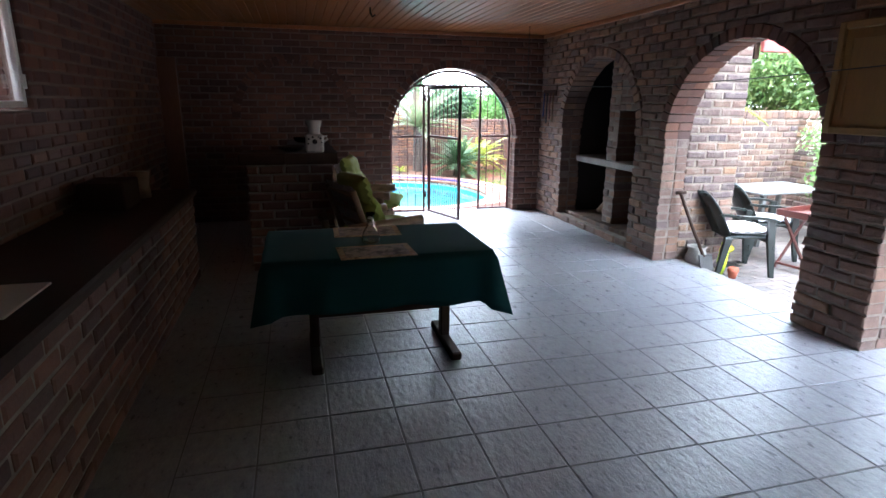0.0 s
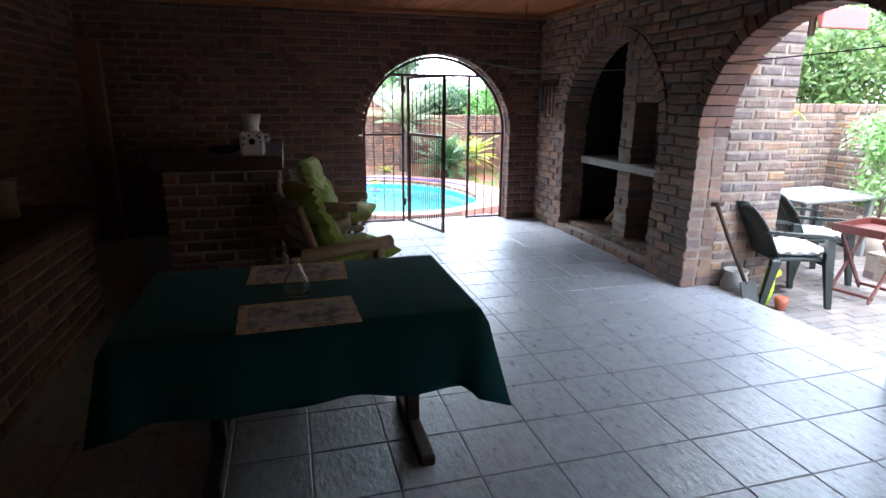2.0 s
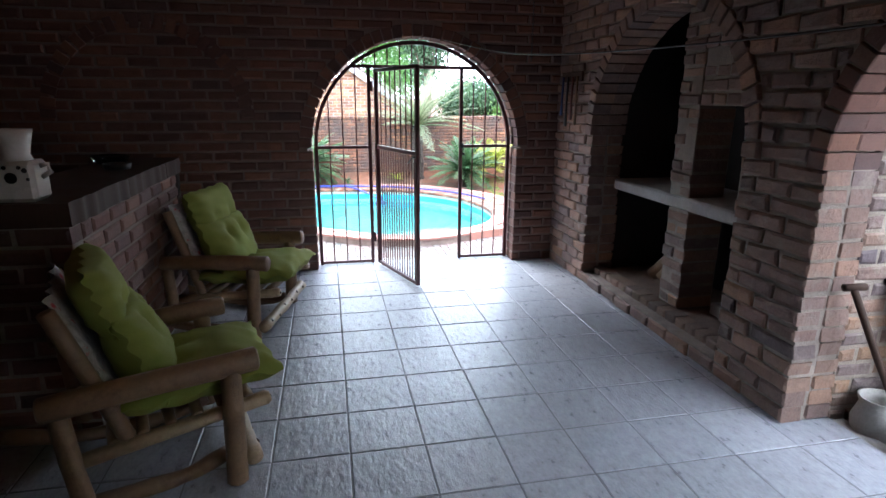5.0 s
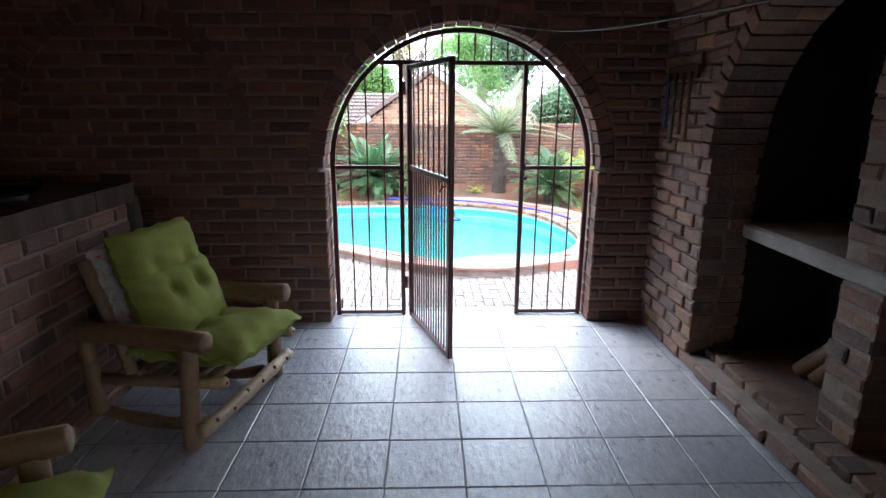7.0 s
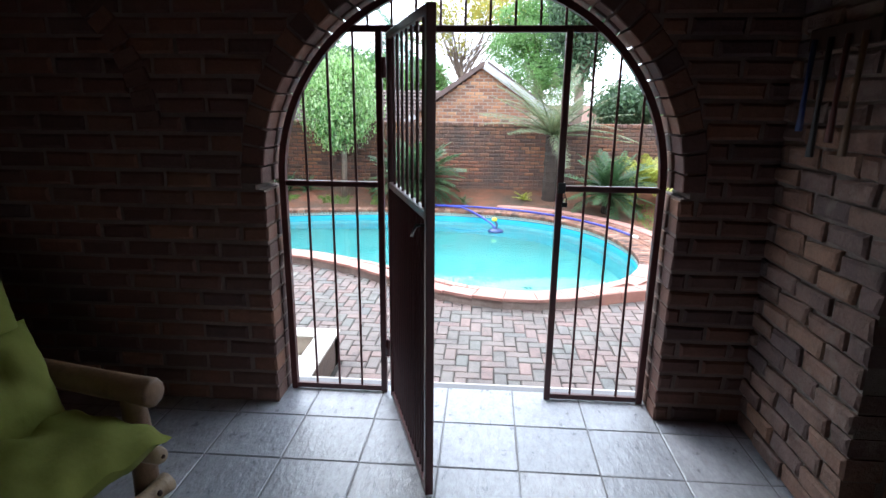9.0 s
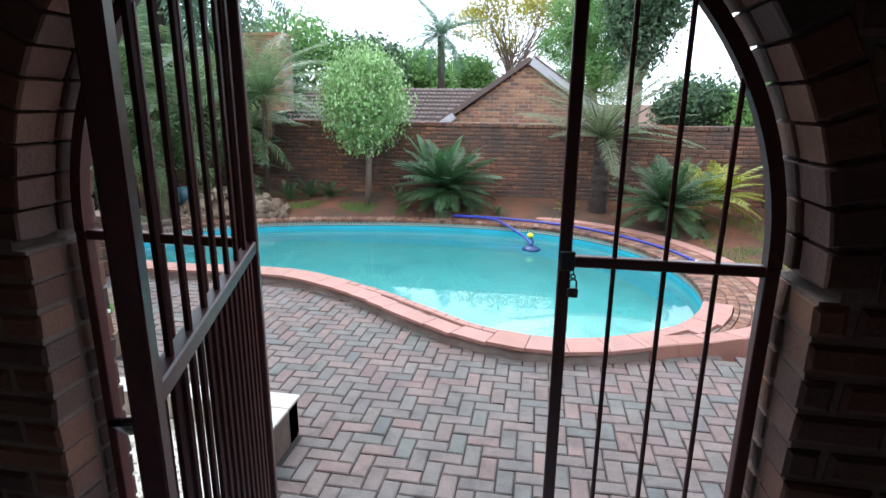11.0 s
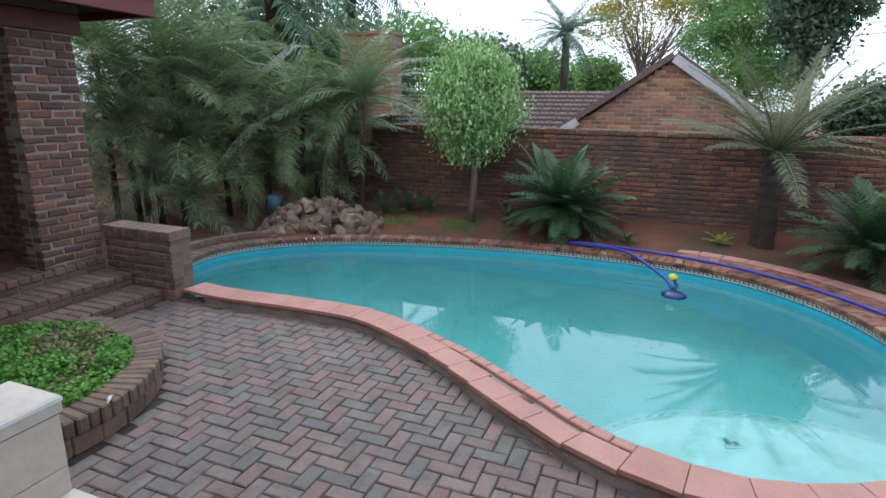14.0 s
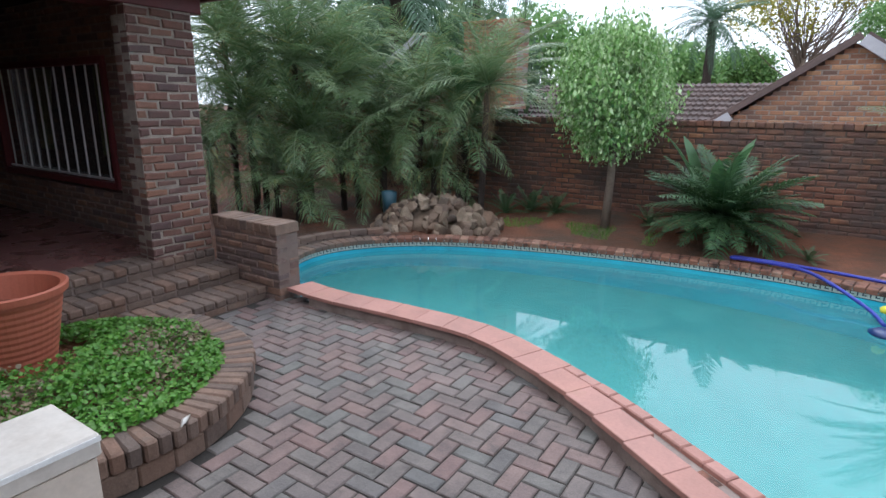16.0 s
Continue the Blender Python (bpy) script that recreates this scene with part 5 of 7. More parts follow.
for i in range(1, len(arc) - 2):
    (x0, y0), (x1, y1) = arc[i], arc[i + 1]
    ux, uy = x0 - SC[0], y0 - SC[1]
    w = math.hypot(ux, uy)
    ox, oy = ux / w, uy / w
    band.add([(x0, y0, -0.89), (x1, y1, -0.89), (x1 - ox * 0.09, y1 - oy * 0.09, -0.89), (x0 - ox * 0.09, y0 - oy * 0.09, -0.89)], [(0, 1, 2, 3)])
    mx, my = x0 * 0.5 + x1 * 0.5, y0 * 0.5 + y1 * 0.5
    keys.add([(x0 - ox * 0.03, y0 - oy * 0.03, -0.885), (mx - ox * 0.03, my - oy * 0.03, -0.885), (mx - ox * 0.055, my - oy * 0.055, -0.885), (x0 - ox * 0.055, y0 - oy * 0.055, -0.885)], [(0, 1, 2, 3)])
part("step_edge", band, M_KEY_WHITE, pool, "pale mosaic edge of the step")
tagged(part("step_mosaic", keys, M_POOL, pool), kind="stuff")
em = Geo().box(-0.07, 0.07, -0.07, 0.07, 0, 0.004)
part("emblem", em, M_KEY_WHITE, pool, "small shield mosaic on the step", pose(2.935, 12.34, -0.89, 0, 0, 25))
em2 = Geo().box(-0.045, -0.005, -0.03, 0.045, 0.005, 0.007).box(0.005, 0.045, -0.045, 0.01, 0.005, 0.007)
part("emblem_inlay", em2, M_KEY_DARK, pool, "dark inlay", pose(2.935, 12.34, -0.89, 0, 0, 25))
water = part("water", Geo().add([(x, y, WL_Z) for x, y in offset(POOL, -0.002)], [tuple(range(n))]), M_WATER, pool, "cloudy turquoise water")
water.visible_shadow = False

# arc length along the outline
S = [0.0]
for i in range(n):
    a, b = POOL[i], POOL[(i + 1) % n]
    S.append(S[-1] + math.hypot(b[0] - a[0], b[1] - a[1]))
LEN = S[-1]


def along(s):
    """Point and outward normal at arc length s."""
    s %= LEN
    i = int(np.searchsorted(S, s, side="right")) - 1
    i = min(i, n - 1)
    a, b = POOL[i], POOL[(i + 1) % n]
    w = max(S[i + 1] - S[i], 1e-6)
    t = (s - S[i]) / w
    p0, p1 = POOL[i - 1], POOL[(i + 2) % n]
    na, nb = ((b[1] - p0[1]), -(b[0] - p0[0])), ((p1[1] - a[1]), -(p1[0] - a[0]))
    nx, ny = na[0] / math.hypot(*na) * (1 - t) + nb[0] / math.hypot(*nb) * t, na[1] / math.hypot(*na) * (1 - t) + nb[1] / math.hypot(*nb) * t
    w = math.hypot(nx, ny)
    return a[0] + (b[0] - a[0]) * t, a[1] + (b[1] - a[1]) * t, nx / w, ny / w


def rim_piece(s0, s1, d0, d1, z0, z1, c=0.008):
    """A tile of the rim between two arc lengths and two offsets."""
    v = []
    for z, k in ((z0, 0), (z1 - c, 0), (z1, c)):
        for s, d in ((s0 + k, d0 + k), (s1 - k, d0 + k), (s1 - k, d1 - k), (s0 + k, d1 - k)):
            x, y, nx, ny = along(s)
            v.append((x + nx * d, y + ny * d, z))
    f = [(8, 9, 10, 11)] + [(i * 4 + k, i * 4 + (k + 1) % 4, i * 4 + 4 + (k + 1) % 4, i * 4 + 4 + k) for i in range(2) for k in range(4)]
    return Geo().add(v, [q[::-1] for q in f])


# Greek key band under the coping
wb, kb = Geo(), Geo()
nk = int(LEN / 0.115)
for i in range(nk):
    s0, s1 = LEN * i / nk, LEN * (i + 1) / nk
    x0, y0, a0, b0 = along(s0)
    x1, y1, a1, b1 = along(s1)
    lo, hi = DECK - 0.125, DECK - 0.035

    def q(u, w, d):
        return (x0 + (x1 - x0) * u - a0 * d, y0 + (y1 - y0) * u - b0 * d, lo + (hi - lo) * w)
    wb.add([q(0, 0, 0.003), q(1, 0, 0.003), q(1, 1, 0.003), q(0, 1, 0.003)], [(3, 2, 1, 0)])
    for u0, u1, w0, w1 in ((0, 1, 0.0, 0.1), (0, 1, 0.9, 1.0), (0.1, 0.22, 0.2, 0.8), (0.22, 0.8, 0.68, 0.8), (0.68, 0.8, 0.34, 0.68), (0.42, 0.68, 0.34, 0.46)):
        kb.add([q(u0, w0, 0.006), q(u1, w0, 0.006), q(u1, w1, 0.006), q(u0, w1, 0.006)], [(3, 2, 1, 0)])
part("mosaic_band", wb, M_KEY_WHITE, pool, "cream mosaic band")
tagged(part("greek_key", kb, M_KEY_DARK, pool), kind="stuff")

# coping: broad tiles on the near side, worn bricks on the far side
s_far0 = next(S[i] for i in range(n) if POOL[i][0] > 4.4 and POOL[i][1] > 12.9)


def reach(s):
    """How far the outer kerb stands off the rim at arc length s."""
    t = min(max((s - s_far0 + 1.5) / 1.7, 0), 1)
    return 0.075 + 0.62 * t * t * (3 - 2 * t)


k = int(s_far0 / 0.30)
for i in range(-1, k):
    s0, s1 = s_far0 * i / k, s_far0 * (i + 1) / k
    mx, my, _, _ = along((s0 + s1) / 2)
    wide = 0.28 + 0.075 * math.exp(-((mx - 1.55) / 0.75) ** 2)
    split = 0.6 < mx < 2.45
    if s0 > s_far0 - 1.5:
        wide = min(wide, reach(s0) - 0.004)
    gap = 0.085 * math.exp(-((mx - 1.6) / 0.55) ** 2)
    part("coping_tile", rim_piece(s0 + 0.002, s1 - 0.002, 0.075 + gap if split else -0.02, wide, DECK - 0.035, DECK + rng.uniform(-0.0015, 0.0015), 0.004), M_COPING, pool)
    if split:
        for h in (0, 0.5):
            a = s0 + (s1 - s0) * h
            part("coping_brick", rim_piece(a + 0.003, a + (s1 - s0) / 2 - 0.003, -0.02, 0.07, DECK - 0.05, DECK - 0.003 + rng.uniform(-0.003, 0.003)), M_COPING, pool)
            if gap > 0.02:
                part("worn_brick", rim_piece(a + 0.003, a + (s1 - s0) / 2 - 0.003, 0.07, 0.075 + gap, DECK - 0.08, DECK - 0.04 + rng.uniform(-0.01, 0.008)), M_COPING_WORN, pool)
g = Geo()
v = []
for i in range(k * 2 + 1):
    x, y, nx, ny = along(min(s_far0 * i / (2 * k), s_far0))
    d = 0.255 + 0.075 * math.exp(-((x - 1.55) / 0.75) ** 2)
    e = rng.uniform(-0.006, 0.006)
    v += [(x + nx * 0.05, y + ny * 0.05, G - 0.1), (x + nx * (d + e), y + ny * (d + e), G - 0.1), (x + nx * (d + e), y + ny * (d + e), DECK - 0.037), (x + nx * 0.05, y + ny * 0.05, DECK - 0.037)]
g.add(v, [(i * 4 + (q + 1) % 4, i * 4 + q, i * 4 + 4 + q, i * 4 + 4 + (q + 1) % 4) for i in range(2 * k) for q in range(4)] + [(0, 1, 2, 3), tuple(8 * k + q for q in (3, 2, 1, 0))])
part("kerb", g, M_PLASTER, pool, "weathered cement kerb below the coping")
k = int((LEN - s_far0 - 0.55) / 0.112)
LF = LEN - 0.55
for i in range(k):
    s0, s1 = s_far0 + (LF - s_far0) * i / k, s_far0 + (LF - s_far0) * (i + 1) / k
    x, y, _, _ = along((s0 + s1) / 2)
    part("rim_brick", rim_piece(s0 + 0.004, s1 - 0.004, -0.02, 0.215, DECK - 0.06, DECK + rng.uniform(-0.004, 0.004)), M_COPING_WORN if x > -1 or y > 15 else M_STEPBRICK, pool)
# worn brick apron between the rim and the outer kerb
m = 46
for row in range(4):
    d0 = 0.23 + row * 0.115
    for i in range(m):
        s0 = s_far0 - 1.0 + 5.6 * i / m
        s1 = s0 + 5.6 / m
        lo = max(d0, 0.285 if s1 < s_far0 else 0.22)
        hi = min(d0 + 0.11, reach(s0) - 0.004)
        if hi - lo > 0.03:
            part("apron_brick", rim_piece(s0 + 0.003, s1 - 0.003, lo, hi, DECK - 0.08, DECK - 0.02 + rng.uniform(-0.006, 0.006)), M_COPING_WORN, pool)
for i in range(24):
    s0 = s_far0 - 1.5 + 6.0 * i / 24
    s1 = s0 + 6.0 / 24
    v = []
    for z, c in ((G - 0.1, 0), (DECK - 0.008, 0), (DECK + 0.004, 0.012)):
        for q, d in ((s0 + 0.002 + c, reach(s0) + c), (s1 - 0.002 - c, reach(s1) + c), (s1 - 0.002 - c, reach(s1) + 0.21 - c), (s0 + 0.002 + c, reach(s0) + 0.21 - c)):
            x, y, nx, ny = along(q)
            v.append((x + nx * d, y + ny * d, z))
    f = [(8, 9, 10, 11)] + [(j * 4 + k, j * 4 + (k + 1) % 4, j * 4 + 4 + (k + 1) % 4, j * 4 + 4 + k) for j in range(2) for k in range(4)]
    part("outer_coping", Geo().add(v, [q[::-1] for q in f]), M_COPING, pool)

# pool hose and cleaner
hose_pts = spline([(2.56, 15.6, WL_Z + 0.03), (2.42, 15.95, -0.68), (1.95, 16.45, DECK + 0.05), (1.5, 16.72, DECK + 0.04), (1.1, 16.78, DECK + 0.03), (1.25, 16.86, DECK + 0.03), (2.1, 16.75, DECK + 0.03), (3.1, 16.42, DECK + 0.03), (3.9, 15.85, DECK + 0.03), (4.5, 15.1, DECK + 0.03), (4.78, 14.45, DECK + 0.03)], steps=8)
hose = thing("pool_hose", "ribbed blue pool hose lying along the rim", "hose", Matrix.Identity(4))
part("hose", smooth(Geo().tube(hose_pts, [0.022 if i % 2 else 0.019 for i in range(len(hose_pts))], 8)), M_HOSE, hose)
part("end_cuff", smooth(Geo().tube([(4.78, 14.45, DECK + 0.03), (4.82, 14.33, DECK + 0.03)], 0.024, 8)), M_WHITEPAINT, hose, "white end cuff")
cleaner = thing("pool_cleaner", "dark blue pool cleaner head with a yellow float", "pool cleaner", pose(2.57, 15.42, WL_Z, 0, 0, 20))
part("head", smooth(Geo().lathe([(0.02, -0.03), (0.13, -0.02), (0.15, 0.015), (0.1, 0.045), (0.04, 0.06), (0.001, 0.06)], 16)), M_BLUE, cleaner)
neck = part("neck", smooth(Geo().tube([(0, 0, 0.04), (0.05, 0.06, 0.12), (0.02, 0.14, 0.2)], 0.02, 8)), M_BLUE, cleaner)
part("float", smooth(Geo().lathe([(0.001, 0.16), (0.05, 0.18), (0.055, 0.22), (0.001, 0.25)], 12, Matrix.Translation((0.02, 0.13, 0)))), M_YELLOW, neck)

# ---- steps, planter and tiled box by the house ----
stairs = thing("veranda_steps", "three worn dark brick steps up to the veranda", "steps", Matrix.Identity(4))
ZV = -0.30
for row, (xe, zt) in enumerate(((-3.62, ZV), (-3.22, ZV - 0.14), (-2.80, ZV - 0.28))):
    y0, y1 = 9.6 + 0.25 * row, 12.74
    part("step_core", Geo().box(-4.0, xe - 0.02, y0, y1, G - 0.06, zt - 0.02), M_MORTAR_DARK, stairs)
    nb = int((y1 - y0) / 0.118)
    for i in range(nb):
        a = y0 + (y1 - y0) * i / nb
        b = a + (y1 - y0) / nb
        part("tread_brick", Geo().box(xe - 0.225, xe + rng.uniform(-0.006, 0.006), a + 0.005, b - 0.005, zt - 0.075, zt + rng.uniform(-0.004, 0.004), 0.012), M_STEPBRICK, stairs)
        part("tread_brick", Geo().box(xe - 0.43, xe - 0.235, a + 0.005, b - 0.005, zt - 0.06, zt - 0.002 + rng.uniform(-0.004, 0.004), 0.01), M_STEPBRICK, stairs)
    nb = int((y1 - y0) / 0.234)
    for i in range(nb):
        a = y0 + (y1 - y0) * i / nb
        b = a + (y1 - y0) / nb
        part("riser_brick", Geo().box(xe - 0.12, xe - 0.012, a + 0.006, b - 0.006, zt - 0.142, zt - 0.083, 0.008), M_STEPBRICK, stairs)

low_wall = thing("low_wall", "low dark brick end wall capped with bricks on edge, between steps and pool", "wall", Matrix.Identity(4))
brickwork(low_wall, "x", -3.64, -2.63, 12.77, 13.04, G - 0.04, -0.035, brick=M_BRICK, mortar=M_MORTAR_DARK, near=(-4, -2.4), jit=0.007, proud=0.014)
for i in range(9):
    a = -3.65 + i * 0.115
    g = Geo()
    brick_geo(g, a + 0.004, a + 0.109, 12.75, 13.06, -0.032, 0.072, "x", 0.005, 0.012)
    part("cap_brick", g, M_STEPBRICK, low_wall)
kerb = thing("bed_edging", "low curved brick edging of the garden bed beside the pool", "edging", Matrix.Identity(4))
for i in range(11):
    for h in (0, 1):
        s0 = LEN - 3.1 + i * 0.22 + 0.1 * h
        part("brick", rim_piece(s0 + 0.004, s0 + 0.214, 0.25, 0.37, DECK - 0.06 + 0.08 * h, DECK + 0.015 + 0.08 * h, 0.01), M_STEPBRICK, kerb)

planter = thing("round_planter", "curved brick-edged planter bed by the steps", "planter", Matrix.Identity(4))
PC, PR = (-2.12, 10.55), 1.18
na = 38
for i in range(na):
    a = radians(-38 + 150 * (i + 0.5) / na)
    m = Matrix.Translation((PC[0], PC[1], 0)) @ Matrix.Rotation(a, 4, "Z")
    part("edge_brick", Geo().box(PR - 0.23, PR + rng.uniform(-0.008, 0.008), -0.036, 0.036, G + 0.13, G + 0.245 + rng.uniform(-0.006, 0.006), 0.012), M_STEPBRICK, planter, m=m)
for i in range(15):
    a = radians(-38 + 150 * (i + 0.5) / 15)
    m = Matrix.Translation((PC[0], PC[1], 0)) @ Matrix.Rotation(a, 4, "Z")
    for h in (0,):
        part("base_brick", Geo().box(PR - 0.13, PR - 0.025, -0.098, 0.098, G - 0.01 + h * 0.08, G + 0.122 + h * 0.08, 0.01), M_STEPBRICK, planter, m=m)
poly = [(PC[0] + (PR - 0.1) * math.cos(radians(a)), PC[1] + (PR - 0.1) * math.sin(radians(a))) for a in range(-40, 116, 6)] + [(-3.2, 11.4), (-3.2, 9.2), (-1.0, 9.2)]
part("soil", Geo().prism(poly, G - 0.1, G + 0.17), M_SOIL, planter, "dark planter soil")

parapet = thing("tiled_parapet", "cream stone-tiled parapet with a pale coping slab", "parapet", Matrix.Identity(4))
part("core", Geo().box(-0.65, -0.325, 8.3, 9.93, G - 0.08, -0.02), M_GROUT, parapet)
for j in range(4):
    y0 = 9.95 - (j + 1) * 0.41
    for z0, z1 in ((G - 0.02, -0.31), (-0.306, -0.025)):
        part("tile", Geo().box(-0.325, -0.313, y0 + 0.0015, y0 + 0.4085, z0, z1, 0.002), M_CREAM, parapet)
for z0, z1 in ((G - 0.02, -0.31), (-0.306, -0.025)):
    part("tile", Geo().box(-0.65, -0.315, 9.93, 9.942, z0, z1, 0.002), M_CREAM, parapet)
    part("tile", Geo().box(-0.662, -0.65, 8.3, 9.94, z0, z1, 0.002), M_CREAM, parapet)
part("coping", Geo().box(-0.675, -0.30, 8.3, 9.965, -0.018, 0.075, 0.008), M_CREAM_TOP, parapet, "pale glazed coping slab")
part("edge_strip", Geo().box(-0.299, -0.296, 8.3, 9.966, 0.045, 0.066), M_WHITEPAINT, parapet, "white edge strip")

box_bed = thing("tiled_bed", "low cream-tiled bed filled with pale gravel", "planter", Matrix.Identity(4))
part("wall_side", Geo().box(0.93, 1.075, 8.3, 9.93, G - 0.08, -0.47), M_STEPBRICK, box_bed)
part("wall_front", Geo().box(-0.31, 1.075, 9.80, 9.935, G - 0.08, -0.47), M_CREAM, box_bed)
part("inner_face", Geo().box(-0.31, 0.925, 9.785, 9.797, G, -0.472), M_CREAM, box_bed)
for i in range(4):
    x0 = -0.31 + i * 0.35
    part("tile", Geo().box(x0 + 0.0015, min(x0 + 0.3485, 1.09), 9.775, 9.955, -0.468, -0.445, 0.004), M_CREAM_TOP, box_bed)
for i in range(4):
    y0 = 9.772 - (i + 1) * 0.35
    part("tile", Geo().box(0.91, 1.09, y0 + 0.0015, y0 + 0.3485, -0.468, -0.445, 0.004), M_CREAM_TOP, box_bed)
gr = Geo()
gr.box(-0.31, 0.925, 8.3, 9.782, G - 0.05, -0.63)
for i in range(1500):
    x, y, s = rng.uniform(-0.3, 0.91), rng.uniform(8.32, 9.77), rng.uniform(0.008, 0.02)
    gr.add([(x - s, y, -0.63), (x, y - s, -0.63), (x + s, y, -0.63), (x, y + s, -0.63), (x, y, -0.63 + s)], [(0, 1, 4), (1, 2, 4), (2, 3, 4), (3, 0, 4)])
tagged(part("gravel", gr, M_GRAVEL, box_bed, "pale gravel fill"), kind="stuff")

front_steps = thing("gate_steps", "plain brick steps below the gateway", "steps", Matrix.Identity(4))
part("landing", Geo().box(1.09, 3.6, 8.24, 8.62, G - 0.05, -0.24, 0.01), M_STEPBRICK, front_steps)
part("lower_step", Geo().box(1.09, 3.6, 8.62, 8.98, G - 0.05, -0.48, 0.01), M_STEPBRICK, front_steps)
part("threshold", Geo().box(GC - GR, GC + GR, 8.2, 8.26, -0.1, -0.004, 0.006), M_CREAM_TOP, front_steps)

# ---- veranda ----
veranda = structure("floor_veranda", "polished red-brown tile floor of the veranda", "floor")
part("bed", Geo().box(-9.0, -4.0, 8.2, 12.78, G - 0.1, ZV - 0.012), M_GROUT, veranda)
vt = Geo().box(-0.148, 0.148, -0.148, 0.148, -0.01, 0, 0.003).mesh("tile", M_REDFLOOR)
for i in range(16):
    for j in range(15):
        part("tile", vt, None, veranda, m=Matrix.Translation((-4.16 - i * 0.3, 8.38 + j * 0.3, ZV + rng.uniform(-0.0008, 0.0008))))
column = thing("brick_column", "square clinker brick column at the veranda corner", "column", Matrix.Identity(4))
brickwork(column, "y", 12.08, 12.74, -3.92, -3.675, ZV - 0.05, 2.12, jit=0.008, near=(12.0, 12.8), proud=0.012, brick=M_BRICK_SHADE, mortar=M_MORTAR_PALE)
wall_house = structure("wall_house", "dark brick house wall with a barred window on the veranda", "wall")
brickwork(wall_house, "x", -9.0, -3.94, 12.5, 12.74, ZV, 2.42, [slot(-8.1, -4.95, 0.25, 1.75)], near=(-6, -4))
brickwork(wall_house, "y", 8.2, 12.5, -9.2, -9.0, ZV, 2.42)
brickwork(wall_house, "x", -9.0, -1.86, 8.0, 8.2, G, 2.6)
window_2 = structure("window_2", "maroon-framed window with white burglar bars and green curtains", "window")
for a, b, c, d in ((-8.1, -8.02, 0.25, 1.75), (-5.03, -4.95, 0.25, 1.75), (-8.02, -5.03, 0.25, 0.33), (-8.02, -5.03, 1.67, 1.75)):
    sash = part("window_frame", Geo().box(a, b, 12.46, 12.6, c, d, 0.006), M_MAROON, window_2, "maroon painted frame")
part("pane", Geo().box(-8.02, -5.03, 12.6, 12.606, 0.33, 1.67), M_GLASS, window_2)
for k in range(11):
    x = -7.9 + k * 0.265
    part("bar", Geo().box(x - 0.009, x + 0.009, 12.53, 12.548, 0.33, 1.67, 0.002), M_WHITEPAINT, sash, "white burglar bar")
part("sill_bar", Geo().box(-8.02, -5.03, 12.52, 12.55, 0.34, 0.365, 0.003), M_WHITEPAINT, window_2)
for x0, x1 in ((-7.3, -6.6), (-5.6, -5.0)):
    g = smooth(Geo())
    m = 30
    v = []
    for j in range(6):
        z = 1.66 - j * 0.21
        for i in range(m + 1):
            t = i / m
            w = (x1 - x0) * (1 - 0.35 * math.sin(j / 5 * math.pi * 0.6))
            v.append((x0 + w * t, 12.66 + 0.02 * math.sin(t * 30), z))
    g.add(v, [(j * (m + 1) + i, j * (m + 1) + i + 1, (j + 1) * (m + 1) + i + 1, (j + 1) * (m + 1) + i) for j in range(5) for i in range(m)])
    part("curtain", g, M_CURTAIN, window_2, "dark green gathered curtain")
# added black sheet: stands in for the unlit room and hides the sky
part("backing", Geo().box(-10.5, -4.3, 12.95, 13.0, ZV, 2.4), M_SOOT_AND_DARK, window_2)
beam = thing("veranda_beam", "maroon painted timber beam under the veranda roof", "beam", Matrix.Identity(4))
part("beam", Geo().box(-4.12, -3.72, 8.25, 12.9, 2.13, 2.33, 0.008), M_MAROON, beam)
roof_v = thing("veranda_roof", "veranda roof edge with a red fascia board", "roof", Matrix.Identity(4))
part("soffit", Geo().box(-9.2, -3.1, 8.2, 13.3, 2.42, 2.47), M_DARKWOOD, roof_v)
part("brick_gable", Geo().box(-4.15, -3.68, 8.25, 12.85, 2.335, 2.42), M_STEPBRICK, roof_v)
part("fascia", Geo().box(-3.12, -3.06, 8.25, 13.3, 2.34, 2.52, 0.006), M_MAROON, roof_v, "red painted fascia")
part("fascia", Geo().box(-9.2, -3.12, 13.24, 13.3, 2.34, 2.52, 0.006), M_MAROON, roof_v, "red painted fascia")
part("cover", Geo().box(-9.3, -3.02, 8.2, 13.34, 2.525, 2.56), M_PINKROOF, roof_v)
pot = thing("terracotta_pot", "large ribbed terracotta pot standing in the planter", "pot", pose(-2.72, 10.49, G + 0.17))
prof = [(0.25, 0)] + [(0.25 + 0.10 * t / 22 + (0.005 if t % 2 else 0), 0.02 + 0.50 * t / 22) for t in range(23)] + [(0.385, 0.53), (0.39, 0.575), (0.375, 0.585), (0.34, 0.57), (0.31, 0.4), (0.001, 0.39)]
pot_body = part("body", Geo().lathe(prof, 40), M_POT, pot)
part("soil", smooth(Geo().lathe([(0.30, 0.40), (0.15, 0.43), (0.001, 0.44)], 20)), M_SOIL, pot_body)
tagged(new("pot_saucer", smooth(Geo().lathe([(0.1, G + 0.171), (0.14, G + 0.185), (0.155, G + 0.225), (0.145, G + 0.225), (0.12, G + 0.195), (0.001, G + 0.19)], 22, Matrix.Translation((-2.15, 10.95, 0)))).mesh("pot_saucer", M_POT)), "small empty clay saucer in the planter", "saucer")
tagged(new("fallen_petal", smooth(Geo().tube([(-0.93, 10.62, G + 0.252), (-0.96, 10.66, G + 0.262), (-1.0, 10.72, G + 0.255)], [0.004, 0.017, 0.003], 6)).mesh("fallen_petal", M_CERAMIC)), "single dry pale leaf on the planter edge", "leaf")

